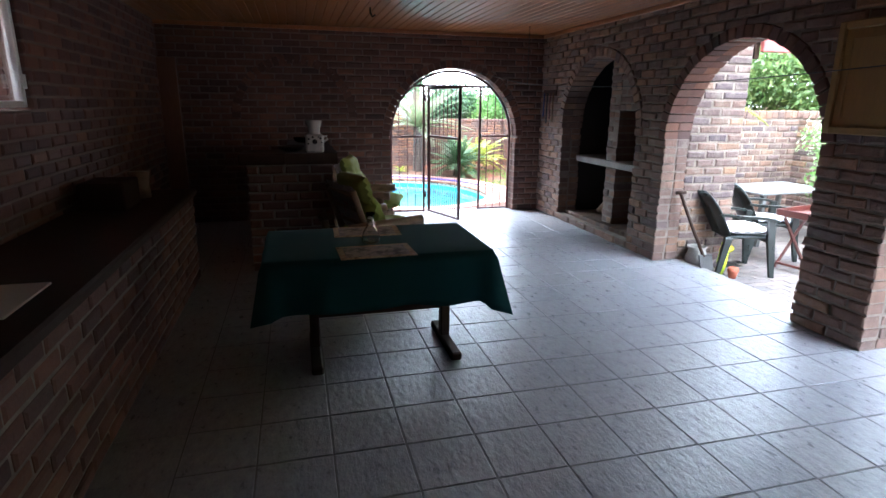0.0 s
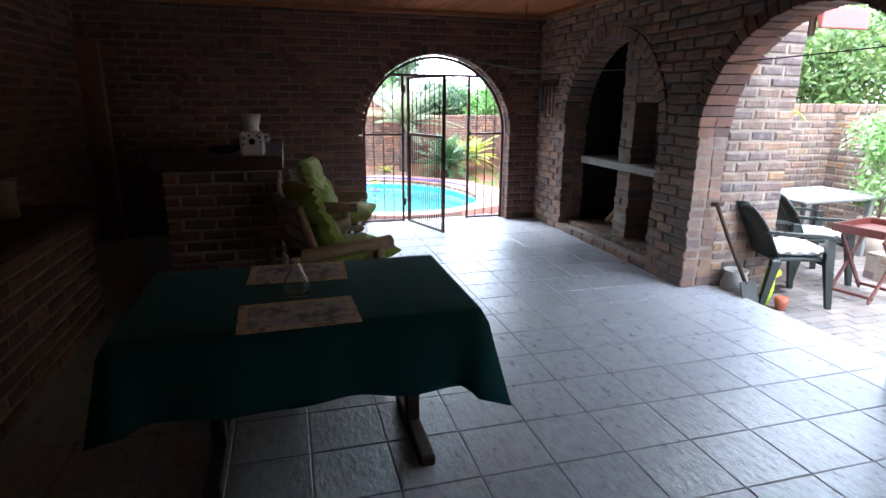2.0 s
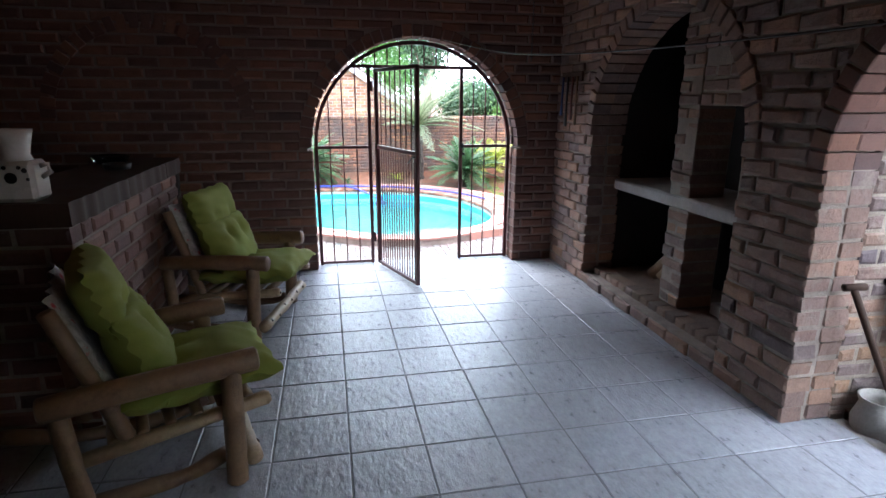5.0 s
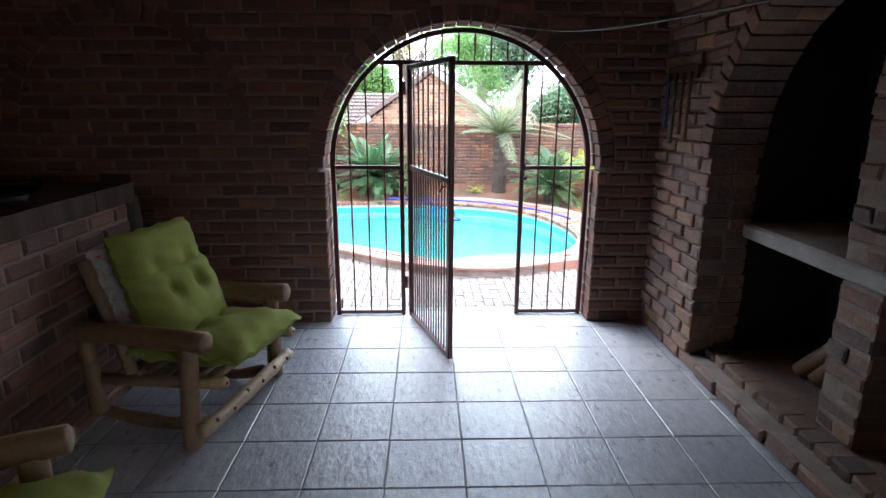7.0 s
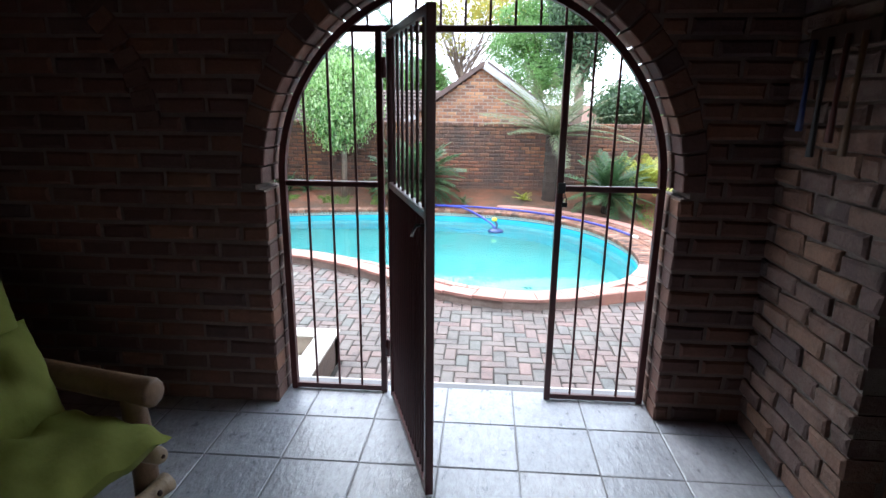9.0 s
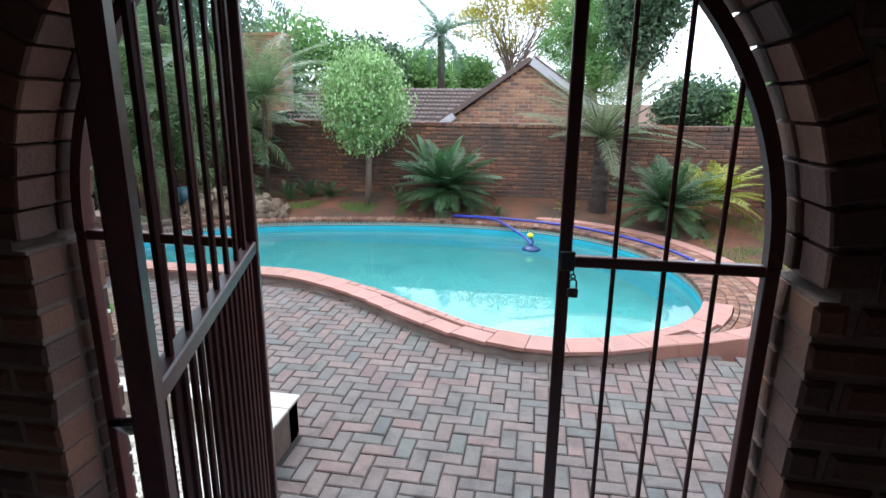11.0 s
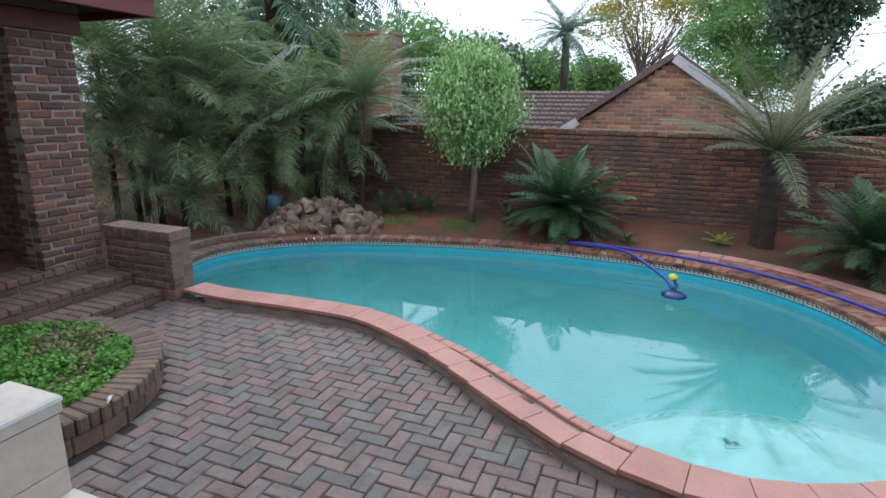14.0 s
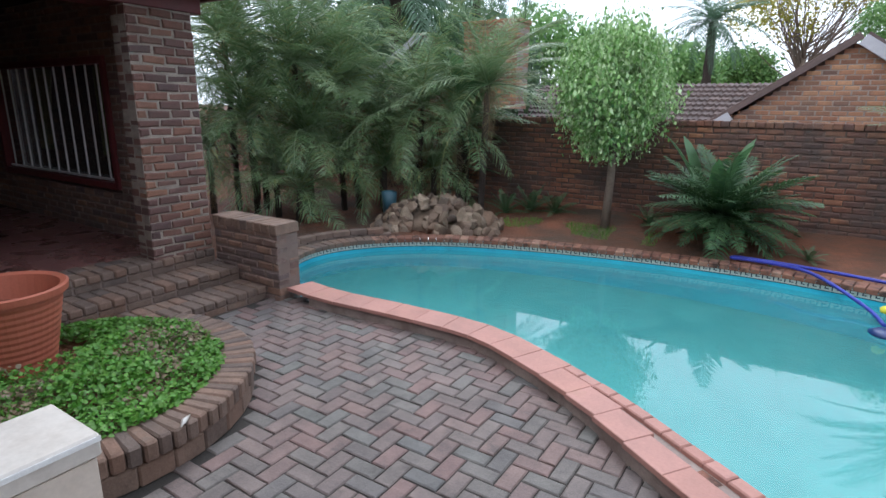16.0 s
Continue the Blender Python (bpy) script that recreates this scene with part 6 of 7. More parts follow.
# ---- garden walls and the neighbour ----
wall_garden = structure("wall_garden", "tall weathered red brick garden wall", "wall")
brickwork(wall_garden, "x", -12.0, 7.0, 18.5, 18.72, G, 0.99, brick=M_BRICK_RED, mortar=M_MORTAR_RED, near=(-1.5, 5.5), jit=0.008, proud=0.013)
brickwork(wall_garden, "y", 8.0, 18.5, 7.0, 7.22, G, 0.99, brick=M_BRICK_RED, mortar=M_MORTAR_RED, near=(13, 18.5), jit=0.008, proud=0.013)
cap = Geo()
for i in range(165):
    brick_geo(cap, -12 + i * 0.1152, -12 + i * 0.1152 + 0.106, 18.47, 18.75, 0.99, 1.075, "x", 0.006)
for i in range(90):
    brick_geo(cap, 8 + i * 0.117, 8 + i * 0.117 + 0.106, 6.97, 7.25, 0.99, 1.075, "y", 0.006)
tagged(part("capping", cap, M_BRICK_RED, wall_garden), kind="stuff")

house = thing("neighbour_house", "brick gabled house with a dark tiled roof beyond the garden wall", "house", Matrix.Translation((2.29, 8.42, 1.45)) @ Matrix.Scale(1.2, 4) @ Matrix.Translation((-2.29, -8.42, -1.45)))
AX, AZ, HW = 2.29, 2.40, 2.25
slope = (AZ - 0.85) / HW
body, bricks = Geo(), Geo()
z = -0.6
row = 0
while z < AZ - 0.05:
    w = HW if z < 0.85 else (AZ - z - 0.03) / slope
    if z > 0.7:
        s = AX - HW + (row % 2) * 0.117
        while s < AX + w:
            p, q = max(s, AX - w), min(s + BL, AX + w)
            if q - p > 0.03:
                brick_geo(bricks, p, q, 20.993, 21.1, z + 0.006, z + 0.079, "x", 0.002)
            s += 0.234
    z += 0.085
    row += 1
gable = [(AX - HW, -0.6), (AX + HW, -0.6), (AX + HW, 0.82), (AX, AZ - 0.03), (AX - HW, 0.82)]
body.add([(x, y, z) for y in (21.0, 21.2) for x, z in gable], [(0, 1, 2, 3, 4), (9, 8, 7, 6, 5)] + [((i + 1) % 5, i, 5 + i, 5 + (i + 1) % 5) for i in range(5)])
part("wall", body, M_MORTAR, house)
tagged(part("brickwork", bricks, M_BRICK_GABLE, house), kind="stuff")
for s in (-1, 1):
    L = math.hypot(HW + 0.3, (HW + 0.3) * slope)
    ang = math.atan(slope)
    m = Matrix.Translation((AX, 20.9, AZ + 0.04)) @ Matrix.Rotation(s * ang, 4, "Y")
    if s > 0:
        part("barge_board", Geo().box(0, L, -0.03, 0.03, -0.11, 0.07, 0.004, m), M_FASCIA, house, "grey weathered barge board")
    else:
        part("verge", Geo().box(-L * 0.72, 0, -0.03, 0.03, 0.0, 0.07, 0.004, m), M_ROOFTILE, house, "dark tiled verge")
        part("barge_board", Geo().box(-L, -L * 0.72, -0.03, 0.03, -0.1, 0.07, 0.004, m), M_FASCIA, house, "grey weathered barge board")
    part("roof", Geo().box(0 if s > 0 else -L, L if s > 0 else 0, 0.0, 5.0, 0.07, 0.12, 0.004, m), M_ROOFTILE, house)
rt = Geo()
for r in range(9):
    t0, t1 = r / 9, (r + 1) / 9
    y0, y1 = 21.6 + 2.4 * t0, 21.6 + 2.4 * t1 + 0.05
    z0, z1 = 0.9 + 0.95 * t0, 0.9 + 0.95 * t1
    for c in range(26):
        x0 = -5.2 + c * 0.235
        pts = [(x0, 0.0), (x0 + 0.05, 0.035), (x0 + 0.12, 0.01), (x0 + 0.18, 0.035), (x0 + 0.232, 0.0)]
        v = [(x, y0, z0 + h + 0.045) for x, h in pts] + [(x, y1, z1 + h) for x, h in pts] + [(x, y0, z0 + h) for x, h in pts]
        rt.add(v, [(i, i + 1, 6 + i, 5 + i) for i in range(4)] + [(10 + i, 11 + i, i + 1, i) for i in range(4)])
tagged(part("roof_tiles", rt, M_ROOFTILE, house, "dark brown profiled roof tiles"), kind="stuff")
part("roof_deck", Geo().add([(-5.2, 21.6, 0.86), (0.95, 21.6, 0.86), (0.95, 24.0, 1.8), (-5.2, 24.0, 1.8)], [(0, 1, 2, 3)]), M_ROOFTILE, house)
part("downpipe", smooth(Geo().tube([(0.0, 20.85, 0.95), (-0.02, 20.8, 0.6)], 0.05, 8)), M_WHITEPAINT, house, "pale downpipe")
house2 = thing("far_house", "second house with a brick chimney behind the palms", "house", Matrix.Identity(4))
brickwork(house2, "x", -5.65, -4.22, 21.3, 21.9, 1.2, 3.12, brick=M_BRICK_GABLE)
part("chimney_cap", Geo().box(-5.69, -4.18, 21.26, 21.94, 3.12, 3.2, 0.01), M_BRICK_GABLE, house2)
m = Matrix.Translation((-7.0, 20.6, 2.55)) @ Matrix.Rotation(radians(-32), 4, "Y")
part("barge_board", Geo().box(-2.2, 0.6, -0.03, 0.03, -0.08, 0.08, 0.004, m), M_FASCIA, house2)
part("wall", Geo().box(-11.5, -5.5, 21.3, 21.5, -0.6, 1.6), M_BRICK_GABLE, house2)
part("roof", Geo().box(-4.5, 0.6, 0.05, 4.0, 0.0, 0.06, 0.004, m), M_ROOFTILE, house2)
antenna = smooth(Geo().tube([(-4.2, 21.6, 3.2), (-4.2, 21.6, 4.1)], 0.012, 6))
part("antenna", antenna, M_STEEL, house2)

# power lines
for k in range(3):
    pl = thing("power_cable", "thin dark overhead power cable", "cable", Matrix.Identity(4), "overhead cables")
    part("cable", Geo().tube(spline([(4, 52, 5.2 + 0.5 * k), (16, 34, 5.0 + 0.5 * k), (27, 18, 6.2 + 0.5 * k)], steps=8), 0.02, 5), M_BLACK, pl)

# ---- plants ----


def frond(length, pairs, leaf, width, droop, vee=35, seed=0, tip=0.25, loose=0.12):
    """A feather leaf along +x that bends down, with two rows of leaflets."""
    r = random.Random(seed)
    g = Geo()
    pts = []
    for i in range(pairs + 1):
        t = i / pairs
        pts.append((length * (t - 0.12 * droop * t * t), 0.0, -length * 0.42 * droop * t ** 2))
    g.tube(pts, [0.012 * (1 - 0.75 * i / pairs) * (length ** 0.5) for i in range(pairs + 1)], 4, caps=False)
    for i in range(2, pairs + 1):
        t = i / pairs
        p = Vector(pts[i])
        d = (Vector(pts[min(i + 1, pairs)]) - Vector(pts[i - 1])).normalized()
        size = leaf * (math.sin(math.pi * min(1, t * 0.86 + 0.12)) ** 0.7 * (1 - tip) + tip) * r.uniform(0.85, 1.1)
        for s in (-1, 1):
            out = Vector((0, s, 0))
            dirv = (out * r.uniform(0.75, 0.95) + d * r.uniform(0.45, 0.75 + loose) + Vector((0, 0, math.tan(radians(vee)) * 0.6 - 0.5 * t * droop + r.uniform(-loose, loose)))).normalized()
            wv = d * width * 0.5
            mid = p + dirv * size * 0.5
            end = p + dirv * size + Vector((0, 0, -size * r.uniform(0.12, 0.34)))
            g.add([p - wv * 0.4, mid - wv, end, mid + wv, p + wv * 0.4], [(0, 1, 3, 4), (1, 2, 3)])
    return g


def palm(name, label, base, top, trunk_r, fronds, meshes, spread=(-15, 70), scale=(0.85, 1.1), lean=None, group="", crown_mat=None):
    """A palm: a ringed trunk and fronds, each an object of its own."""
    p = thing(name, label, "palm", Matrix.Translation(base), group)
    top = Vector(top) - Vector(base)
    if trunk_r:
        pts = spline([(0, 0, -0.15), tuple(top * 0.5 + Vector((top.y * 0.06, -top.x * 0.06, 0))), tuple(top)], steps=9)
        part("trunk", Geo().tube(pts, [trunk_r * (1.15 - 0.3 * i / len(pts)) * (1.0 if i % 2 else 1.1) for i in range(len(pts))], 10, 0.08), M_TRUNK, p, "rough ringed trunk")
    for i in range(fronds):
        az = i * 2.39996 + rng.uniform(-0.2, 0.2)
        el = spread[0] + (spread[1] - spread[0]) * ((i + 0.5) / fronds) ** 0.8 + rng.uniform(-8, 8)
        m = Matrix.Translation(top) @ Matrix.Rotation(az, 4, "Z") @ Matrix.Rotation(-radians(el), 4, "Y") @ Matrix.Rotation(rng.uniform(-0.3, 0.3), 4, "X") @ Matrix.Diagonal((*[rng.uniform(*scale)] * 3, 1))
        part("frond", meshes[i % len(meshes)], None, p, m=m)
    return p


PH = [frond(1.75, 50, 0.42, 0.018, d, 26, k, 0.3, 0.10).mesh("frond", M_PALM) for k, d in enumerate((0.5, 0.9, 1.25, 0.7, 1.6))]
PH2 = [frond(1.35, 42, 0.34, 0.017, d, 26, k + 9, 0.3, 0.10).mesh("frond", M_PALM) for k, d in enumerate((0.7, 1.0, 1.4, 0.5))]
PD = [frond(1.3, 40, 0.26, 0.014, d, 10, k + 15, 0.3, 0.2).mesh("dry_frond", M_PALM_DEAD) for k, d in enumerate((1.2, 1.7))]
CY = [frond(1.05, 34, 0.21, 0.026, d, 34, k + 20, 0.15).mesh("frond", M_CYCAD) for k, d in enumerate((0.35, 0.55, 0.8))]
CT = [frond(1.9, 66, 0.22, 0.016, d, 25, k + 30, 0.2).mesh("frond", M_SAGE) for k, d in enumerate((0.35, 0.55, 0.8))]
FARP = [frond(2.6, 26, 0.5, 0.07, d, 20, k + 40).mesh("frond", M_PALM_DARK) for k, d in enumerate((0.8, 1.2, 1.5))]
FE = [frond(0.75, 26, 0.15, 0.02, d, 20, k + 50).mesh("frond", M_FERN) for k, d in enumerate((0.8, 1.2))]

LP = "feathery green date palm in the bed behind the pool"
for base, top, nf, ms, sc in (
        ((-5.9, 16.2, -0.6), (-6.0, 16.2, 1.95), 34, PH, (1.0, 1.25)),
        ((-5.2, 16.9, -0.55), (-5.5, 16.9, 1.7), 30, PH, (0.85, 1.1)),
        ((-2.95, 17.5, -0.5), (-2.87, 17.5, 1.6), 30, PH, (0.8, 1.0)),
        ((-7.0, 15.6, -0.6), (-7.06, 15.6, 2.35), 30, PH, (1.05, 1.3)),
        ((-4.2, 17.4, -0.5), (-4.05, 17.3, 1.25), 28, PH, (0.8, 1.05)),
        ((-6.1, 15.3, -0.6), (-6.2, 15.3, 1.0), 24, PH2, (0.95, 1.2)),
        ((-5.8, 15.5, -0.62), (-5.85, 15.5, 0.1), 20, PH2, (0.8, 1.1)),
        ((-5.3, 16.6, -0.6), (-5.35, 16.6, 0.3), 22, PH2, (0.9, 1.15)),
        ((-4.6, 16.9, -0.6), (-4.6, 16.9, 0.2), 20, PH2, (0.8, 1.0)),
        ((-5.4, 15.9, -0.62), (-5.45, 15.9, 0.75), 26, PH2, (1.0, 1.25)),
        ((-4.9, 17.2, -0.6), (-4.85, 17.2, 0.8), 26, PH2, (0.95, 1.2)),
        ((-6.6, 15.9, -0.62), (-6.6, 15.9, 1.3), 28, PH, (0.9, 1.1)),
        ((-6.9, 15.0, -0.62), (-6.9, 15.0, 0.5), 22, PH2, (1.0, 1.2)),
        ((-3.6, 17.8, -0.5), (-3.55, 17.8, 0.9), 26, PH2, (0.9, 1.15)),
        ((-5.2, 15.4, -0.62), (-5.15, 15.4, -0.1), 18, PH2, (0.75, 1.0)),
        ((-4.0, 17.6, -0.55), (-4.0, 17.6, 0.15), 18, PH2, (0.8, 1.0)),
        ((-7.6, 16.5, -0.62), (-7.6, 16.5, 1.9), 26, PH, (1.0, 1.3))):
    dp = palm("date_palm", LP, base, top, 0.05, nf, ms, (-24, 86), sc, group="palms behind the pool")
    up = Vector(top) - Vector(base)
    for i in range(3 if nf > 24 else 1):
        part("dry_frond", PD[i % 2], None, dp, "dead brown frond hanging down", Matrix.Translation(up) @ Matrix.Rotation(i * 2.1 + base[0], 4, "Z") @ Matrix.Rotation(radians(38 + 9 * i), 4, "Y") @ Matrix.Diagonal((0.8, 0.8, 0.8, 1)))
for base, top, sc in (((-8.8, 27, -0.6), (-8.6, 27, 6.3), 1.15), ((-10.5, 24, -0.6), (-10.5, 24, 5.8), 1.1), ((-12.5, 22, -0.6), (-12.5, 22, 5.6), 1.1), ((-1.9, 32.5, -0.6), (-1.9, 32.5, 4.3), 0.75), ((13.5, 27, -0.6), (13.5, 27, 4.3), 0.9), ((-7.5, 21.0, -0.6), (-7.5, 21, 4.2), 1.0)):
    palm("tall_palm", "tall dark palm beyond the garden wall", base, top, 0.16, 34, FARP, (-40, 75), (sc * 0.9, sc * 1.1), group="tall palms beyond the wall")
palm("cycad_tree", "grey-green cycad with a stout trunk and wide fronds", (3.79, 17.7, -0.5), (3.77, 17.68, 0.86), 0.15, 38, CT, (4, 70), (0.8, 1.05))
palm("cycad", "dark green cycad clump at the foot of the wall", (0.85, 17.45, -0.48), (0.85, 17.4, -0.15), 0.12, 84, CY, (-20, 66), (0.8, 1.2), group="low cycads")
palm("cycad", "dark green cycad beside the pool kerb", (4.85, 16.75, -0.55), (4.85, 16.75, -0.25), 0.12, 64, CY, (-18, 78), (0.75, 1.05), group="low cycads")
palm("yellow_fern", "yellow-green fern against the wall", (5.75, 17.4, -0.5), (5.75, 17.4, -0.2), 0, 34, FE, (0, 80), (1.0, 1.5))
for x, y, s in ((3.2, 17.55, 0.35), (-2.15, 17.85, 0.45), (-1.75, 17.95, 0.4), (-0.2, 17.9, 0.3), (1.9, 17.2, 0.2), (-2.5, 17.6, 0.4)):
    palm("grass_tuft", "small green tuft in the red soil", (x, y, ground_z(x, y)), (x, y, ground_z(x, y) + 0.02), 0, 14, FE if x > 3 else CY, (10, 75), (s * 0.9, s * 1.2), group="tufts along the wall")


def broad_leaf(parent, base, az, el, length, width, material=M_STRELITZIA):
    g = smooth(Geo())
    v, f = [], []
    nseg = 10
    for i in range(nseg + 1):
        t = i / nseg
        w = width * 0.5 * (0.12 if t < 0.35 else math.sin(math.pi * min(1, (t - 0.35) / 0.65)) ** 0.6 + 0.02)
        z = -0.35 * length * max(0, t - 0.5) ** 2
        v += [(t * length, -w, z + w * 0.35), (t * length, 0, z), (t * length, w, z + w * 0.35)]
    f = [(i * 3 + k, i * 3 + k + 1, i * 3 + 4 + k, i * 3 + 3 + k) for i in range(nseg) for k in range(2)]
    g.add(v, f)
    part("leaf", g, material, parent, m=Matrix.Translation(base) @ Matrix.Rotation(az, 4, "Z") @ Matrix.Rotation(-el, 4, "Y"))


st = thing("strelitzia", "broad-leaved strelitzia standing behind the cycad", "plant", Matrix.Translation((0.66, 17.75, -0.45)), "strelitzias")
for i in range(6):
    broad_leaf(st, (rng.uniform(-0.1, 0.1), rng.uniform(-0.1, 0.1), 0), i * 2.4, radians(rng.uniform(66, 84)), rng.uniform(1.15, 1.6), 0.19)
st = thing("strelitzia", "tall broad-leaved strelitzia among the palms", "plant", Matrix.Translation((-3.6, 18.0, -0.45)), "strelitzias")
for i in range(8):
    broad_leaf(st, (rng.uniform(-0.1, 0.1), rng.uniform(-0.1, 0.1), 1.0), i * 2.4, radians(rng.uniform(55, 85)), rng.uniform(1.4, 1.9), 0.36)
part("stem", smooth(Geo().tube([(0, 0, -0.1), (0, 0, 1.1)], 0.1, 8)), M_TRUNK, st)


def leaf_cloud(blobs, count, size, seed, shell=0.55, flat=0.0):
    """Many small leaves in clumps; each blob is a centre and its three half-axes."""
    r = random.Random(seed)
    g = Geo()
    vol = [b[3] * b[4] * b[5] for b in blobs]
    for b, w in zip(blobs, vol):
        left = int(count * w / sum(vol))
        while left > 0:
            d = Vector((r.gauss(0, 1), r.gauss(0, 1), r.gauss(0, 1))).normalized()
            q = shell + (1 - shell) * r.random() ** 0.6
            nz = 1 + 0.5 * noise.noise(Vector((d.x * 2 + b[0], d.y * 2 + b[1], d.z * 2 + b[2]))) + 0.2 * noise.noise(d * 5 + Vector((b[0], b[1], b[2])))
            c0 = Vector((b[0] + d.x * b[3] * q * nz, b[1] + d.y * b[4] * q * nz, b[2] + d.z * b[5] * q * nz))
            tuft = r.randint(14, 34)
            left -= tuft
            face = d.to_track_quat("Z", "Y").to_matrix()
            for _ in range(tuft):
                p = c0 + face @ Vector((r.gauss(0, 2.6), r.gauss(0, 2.6), r.gauss(0, 1.2))) * size * 1.25
                s = size * r.uniform(0.6, 1.3)
                e = face @ Euler((r.uniform(-0.9, 0.9), r.uniform(-0.9, 0.9), r.uniform(0, 6.3))).to_matrix()
                a, c = e @ Vector((s, 0, 0)), e @ Vector((0, s * 0.5, 0))
                if flat:
                    a = (a * (1 - flat) + Vector((d.x * 0.35, d.y * 0.35, -1)) * s * flat)
                g.add([p - a, p + c, p + a, p - c], [(0, 1, 2, 3)])
    return g


def tree(name, label, base, top, r, limbs, blobs, count, size, leaf, seed, group="", shell=0.55, thin=1.0, flat=0.0):
    t = thing(name, label, "tree", Matrix.Identity(4), group)
    rr = random.Random(seed)
    b, e = Vector(base), Vector(top)
    part("trunk", smooth(Geo().tube([b - Vector((0, 0, 0.2)), b * 0.5 + e * 0.5 + Vector((r * 0.5, 0, 0)), e], [r * 1.15, r, r * 0.75], 10, 0.06)), M_BARK, t)
    for i in range(limbs):
        o = rr.choice(blobs)
        s = b.lerp(e, rr.uniform(0.6, 1.0))
        q = Vector((o[0] + rr.uniform(-.7, .7) * o[3], o[1] + rr.uniform(-.7, .7) * o[4], o[2] + rr.uniform(-.6, .6) * o[5]))
        mid = s.lerp(q, 0.5) + Vector((rr.uniform(-.1, .1), rr.uniform(-.1, .1), -0.05)) * (q - s).length
        part("limb", smooth(Geo().tube(spline([tuple(s), tuple(mid), tuple(q)], steps=4), [r * thin * (0.5 - 0.42 * k / 8) for k in range(9)], 6)), M_BARK, t)
    tagged(part("crown", leaf_cloud(blobs, count, size, seed, shell, flat), leaf, t), kind="stuff")
    return t


fr = random.Random(8)
ficus_clumps = [(-0.8, 17.55, 1.5, 0.45, 0.45, 0.6)]
for i in range(46):
    up = 1 - 2 * (i + 0.5) / 46
    ring, a = math.sqrt(1 - up * up), i * 2.39996
    wide = 0.65 * (1.0 if up > -0.3 else 0.86) * fr.uniform(0.88, 1.12)
    ficus_clumps.append((-0.8 + wide * ring * math.cos(a), 17.55 + wide * ring * math.sin(a), 1.52 + 0.74 * up * fr.uniform(0.9, 1.12), fr.uniform(0.16, 0.25), fr.uniform(0.16, 0.25), fr.uniform(0.18, 0.30)))
tree("ficus_tree", "round-headed variegated ficus on a slim stem", (-0.78, 17.55, -0.5), (-0.76, 17.55, 1.0), 0.06, 10,
     ficus_clumps, 25000, 0.042, M_FICUS, 3, shell=0.45, flat=0.5)
tree("yellow_tree", "large thin-crowned tree with yellow foliage far off", (1.0, 40, -0.6), (0.8, 40, 4.0), 0.14, 110,
     [(1.0, 40, 6.6, 3.2, 3, 0.9), (-1.2, 40, 5.6, 1.6, 2, 1.0), (3.2, 40, 6.4, 2.2, 2, 1.1), (1.5, 40, 8.2, 4, 3, 1.0), (0.2, 40, 5.0, 1.5, 1.5, 0.7)], 13000, 0.085, M_TREE_YELLOW, 5, "trees beyond the wall", thin=0.42)
tree("green_tree", "bright green tree beyond the wall", (4.6, 32, -0.6), (4.6, 32, 3.2), 0.25, 16,
     [(4.5, 32, 4.3, 1.4, 1.4, 1.1), (3.2, 32, 3.9, 0.9, 1.0, 0.8), (5.5, 32, 3.2, 1.1, 1.0, 0.9), (4.8, 32, 5.8, 1.3, 1.2, 0.9), (3.6, 32, 5.2, 0.9, 0.9, 0.5), (4.2, 31, 2.7, 1.3, 1.0, 0.8), (5.5, 31, 2.2, 0.8, 0.8, 0.7)], 42000, 0.05, M_TREE, 6, "trees beyond the wall")
tree("dark_tree", "dark drooping evergreen tree beyond the wall", (5.7, 28, -0.6), (5.9, 28, 3.5), 0.2, 14,
     [(5.9, 28, 5.3, 1.1, 1.1, 0.9), (6.5, 28, 4.5, 0.7, 0.8, 0.7), (5.4, 28, 4.2, 0.6, 0.7, 0.8), (6.1, 28, 3.5, 0.6, 0.6, 0.6), (5.7, 28, 2.8, 0.5, 0.5, 0.5), (6.4, 28, 6.3, 1.0, 1.0, 0.7)], 18000, 0.085, M_TREE_DARK, 7, "trees beyond the wall")
for k, (x, y, z, w) in enumerate(((-9.2, 21.8, 2.6, 2.3), (-6.6, 23.0, 2.5, 1.5), (-4.2, 38, 3.2, 1.6), (-6.5, 36, 3.6, 1.8), (-9.5, 34, 4.2, 2.4), (9.5, 34, 1.6, 1.5), (12.5, 32, 1.7, 1.7), (16, 28, 1.9, 1.9), (-1.8, 42, 3.2, 1.4), (-14, 30, 5.0, 4.0))):
    tree("distant_tree", "distant dark green tree", (x, y, -0.6), (x, y, z * 0.6), 0.2, 6, [(x, y, z, w, w * 0.8, w * 0.55), (x + w * 0.6, y, z * 0.75, w * 0.6, w * 0.6, w * 0.5), (x - w * 0.6, y, z * 0.7, w * 0.6, w * 0.6, w * 0.5)], 7000, 0.12, M_TREE_DARK if k % 2 or k == 0 else M_TREE, 20 + k, "distant trees")
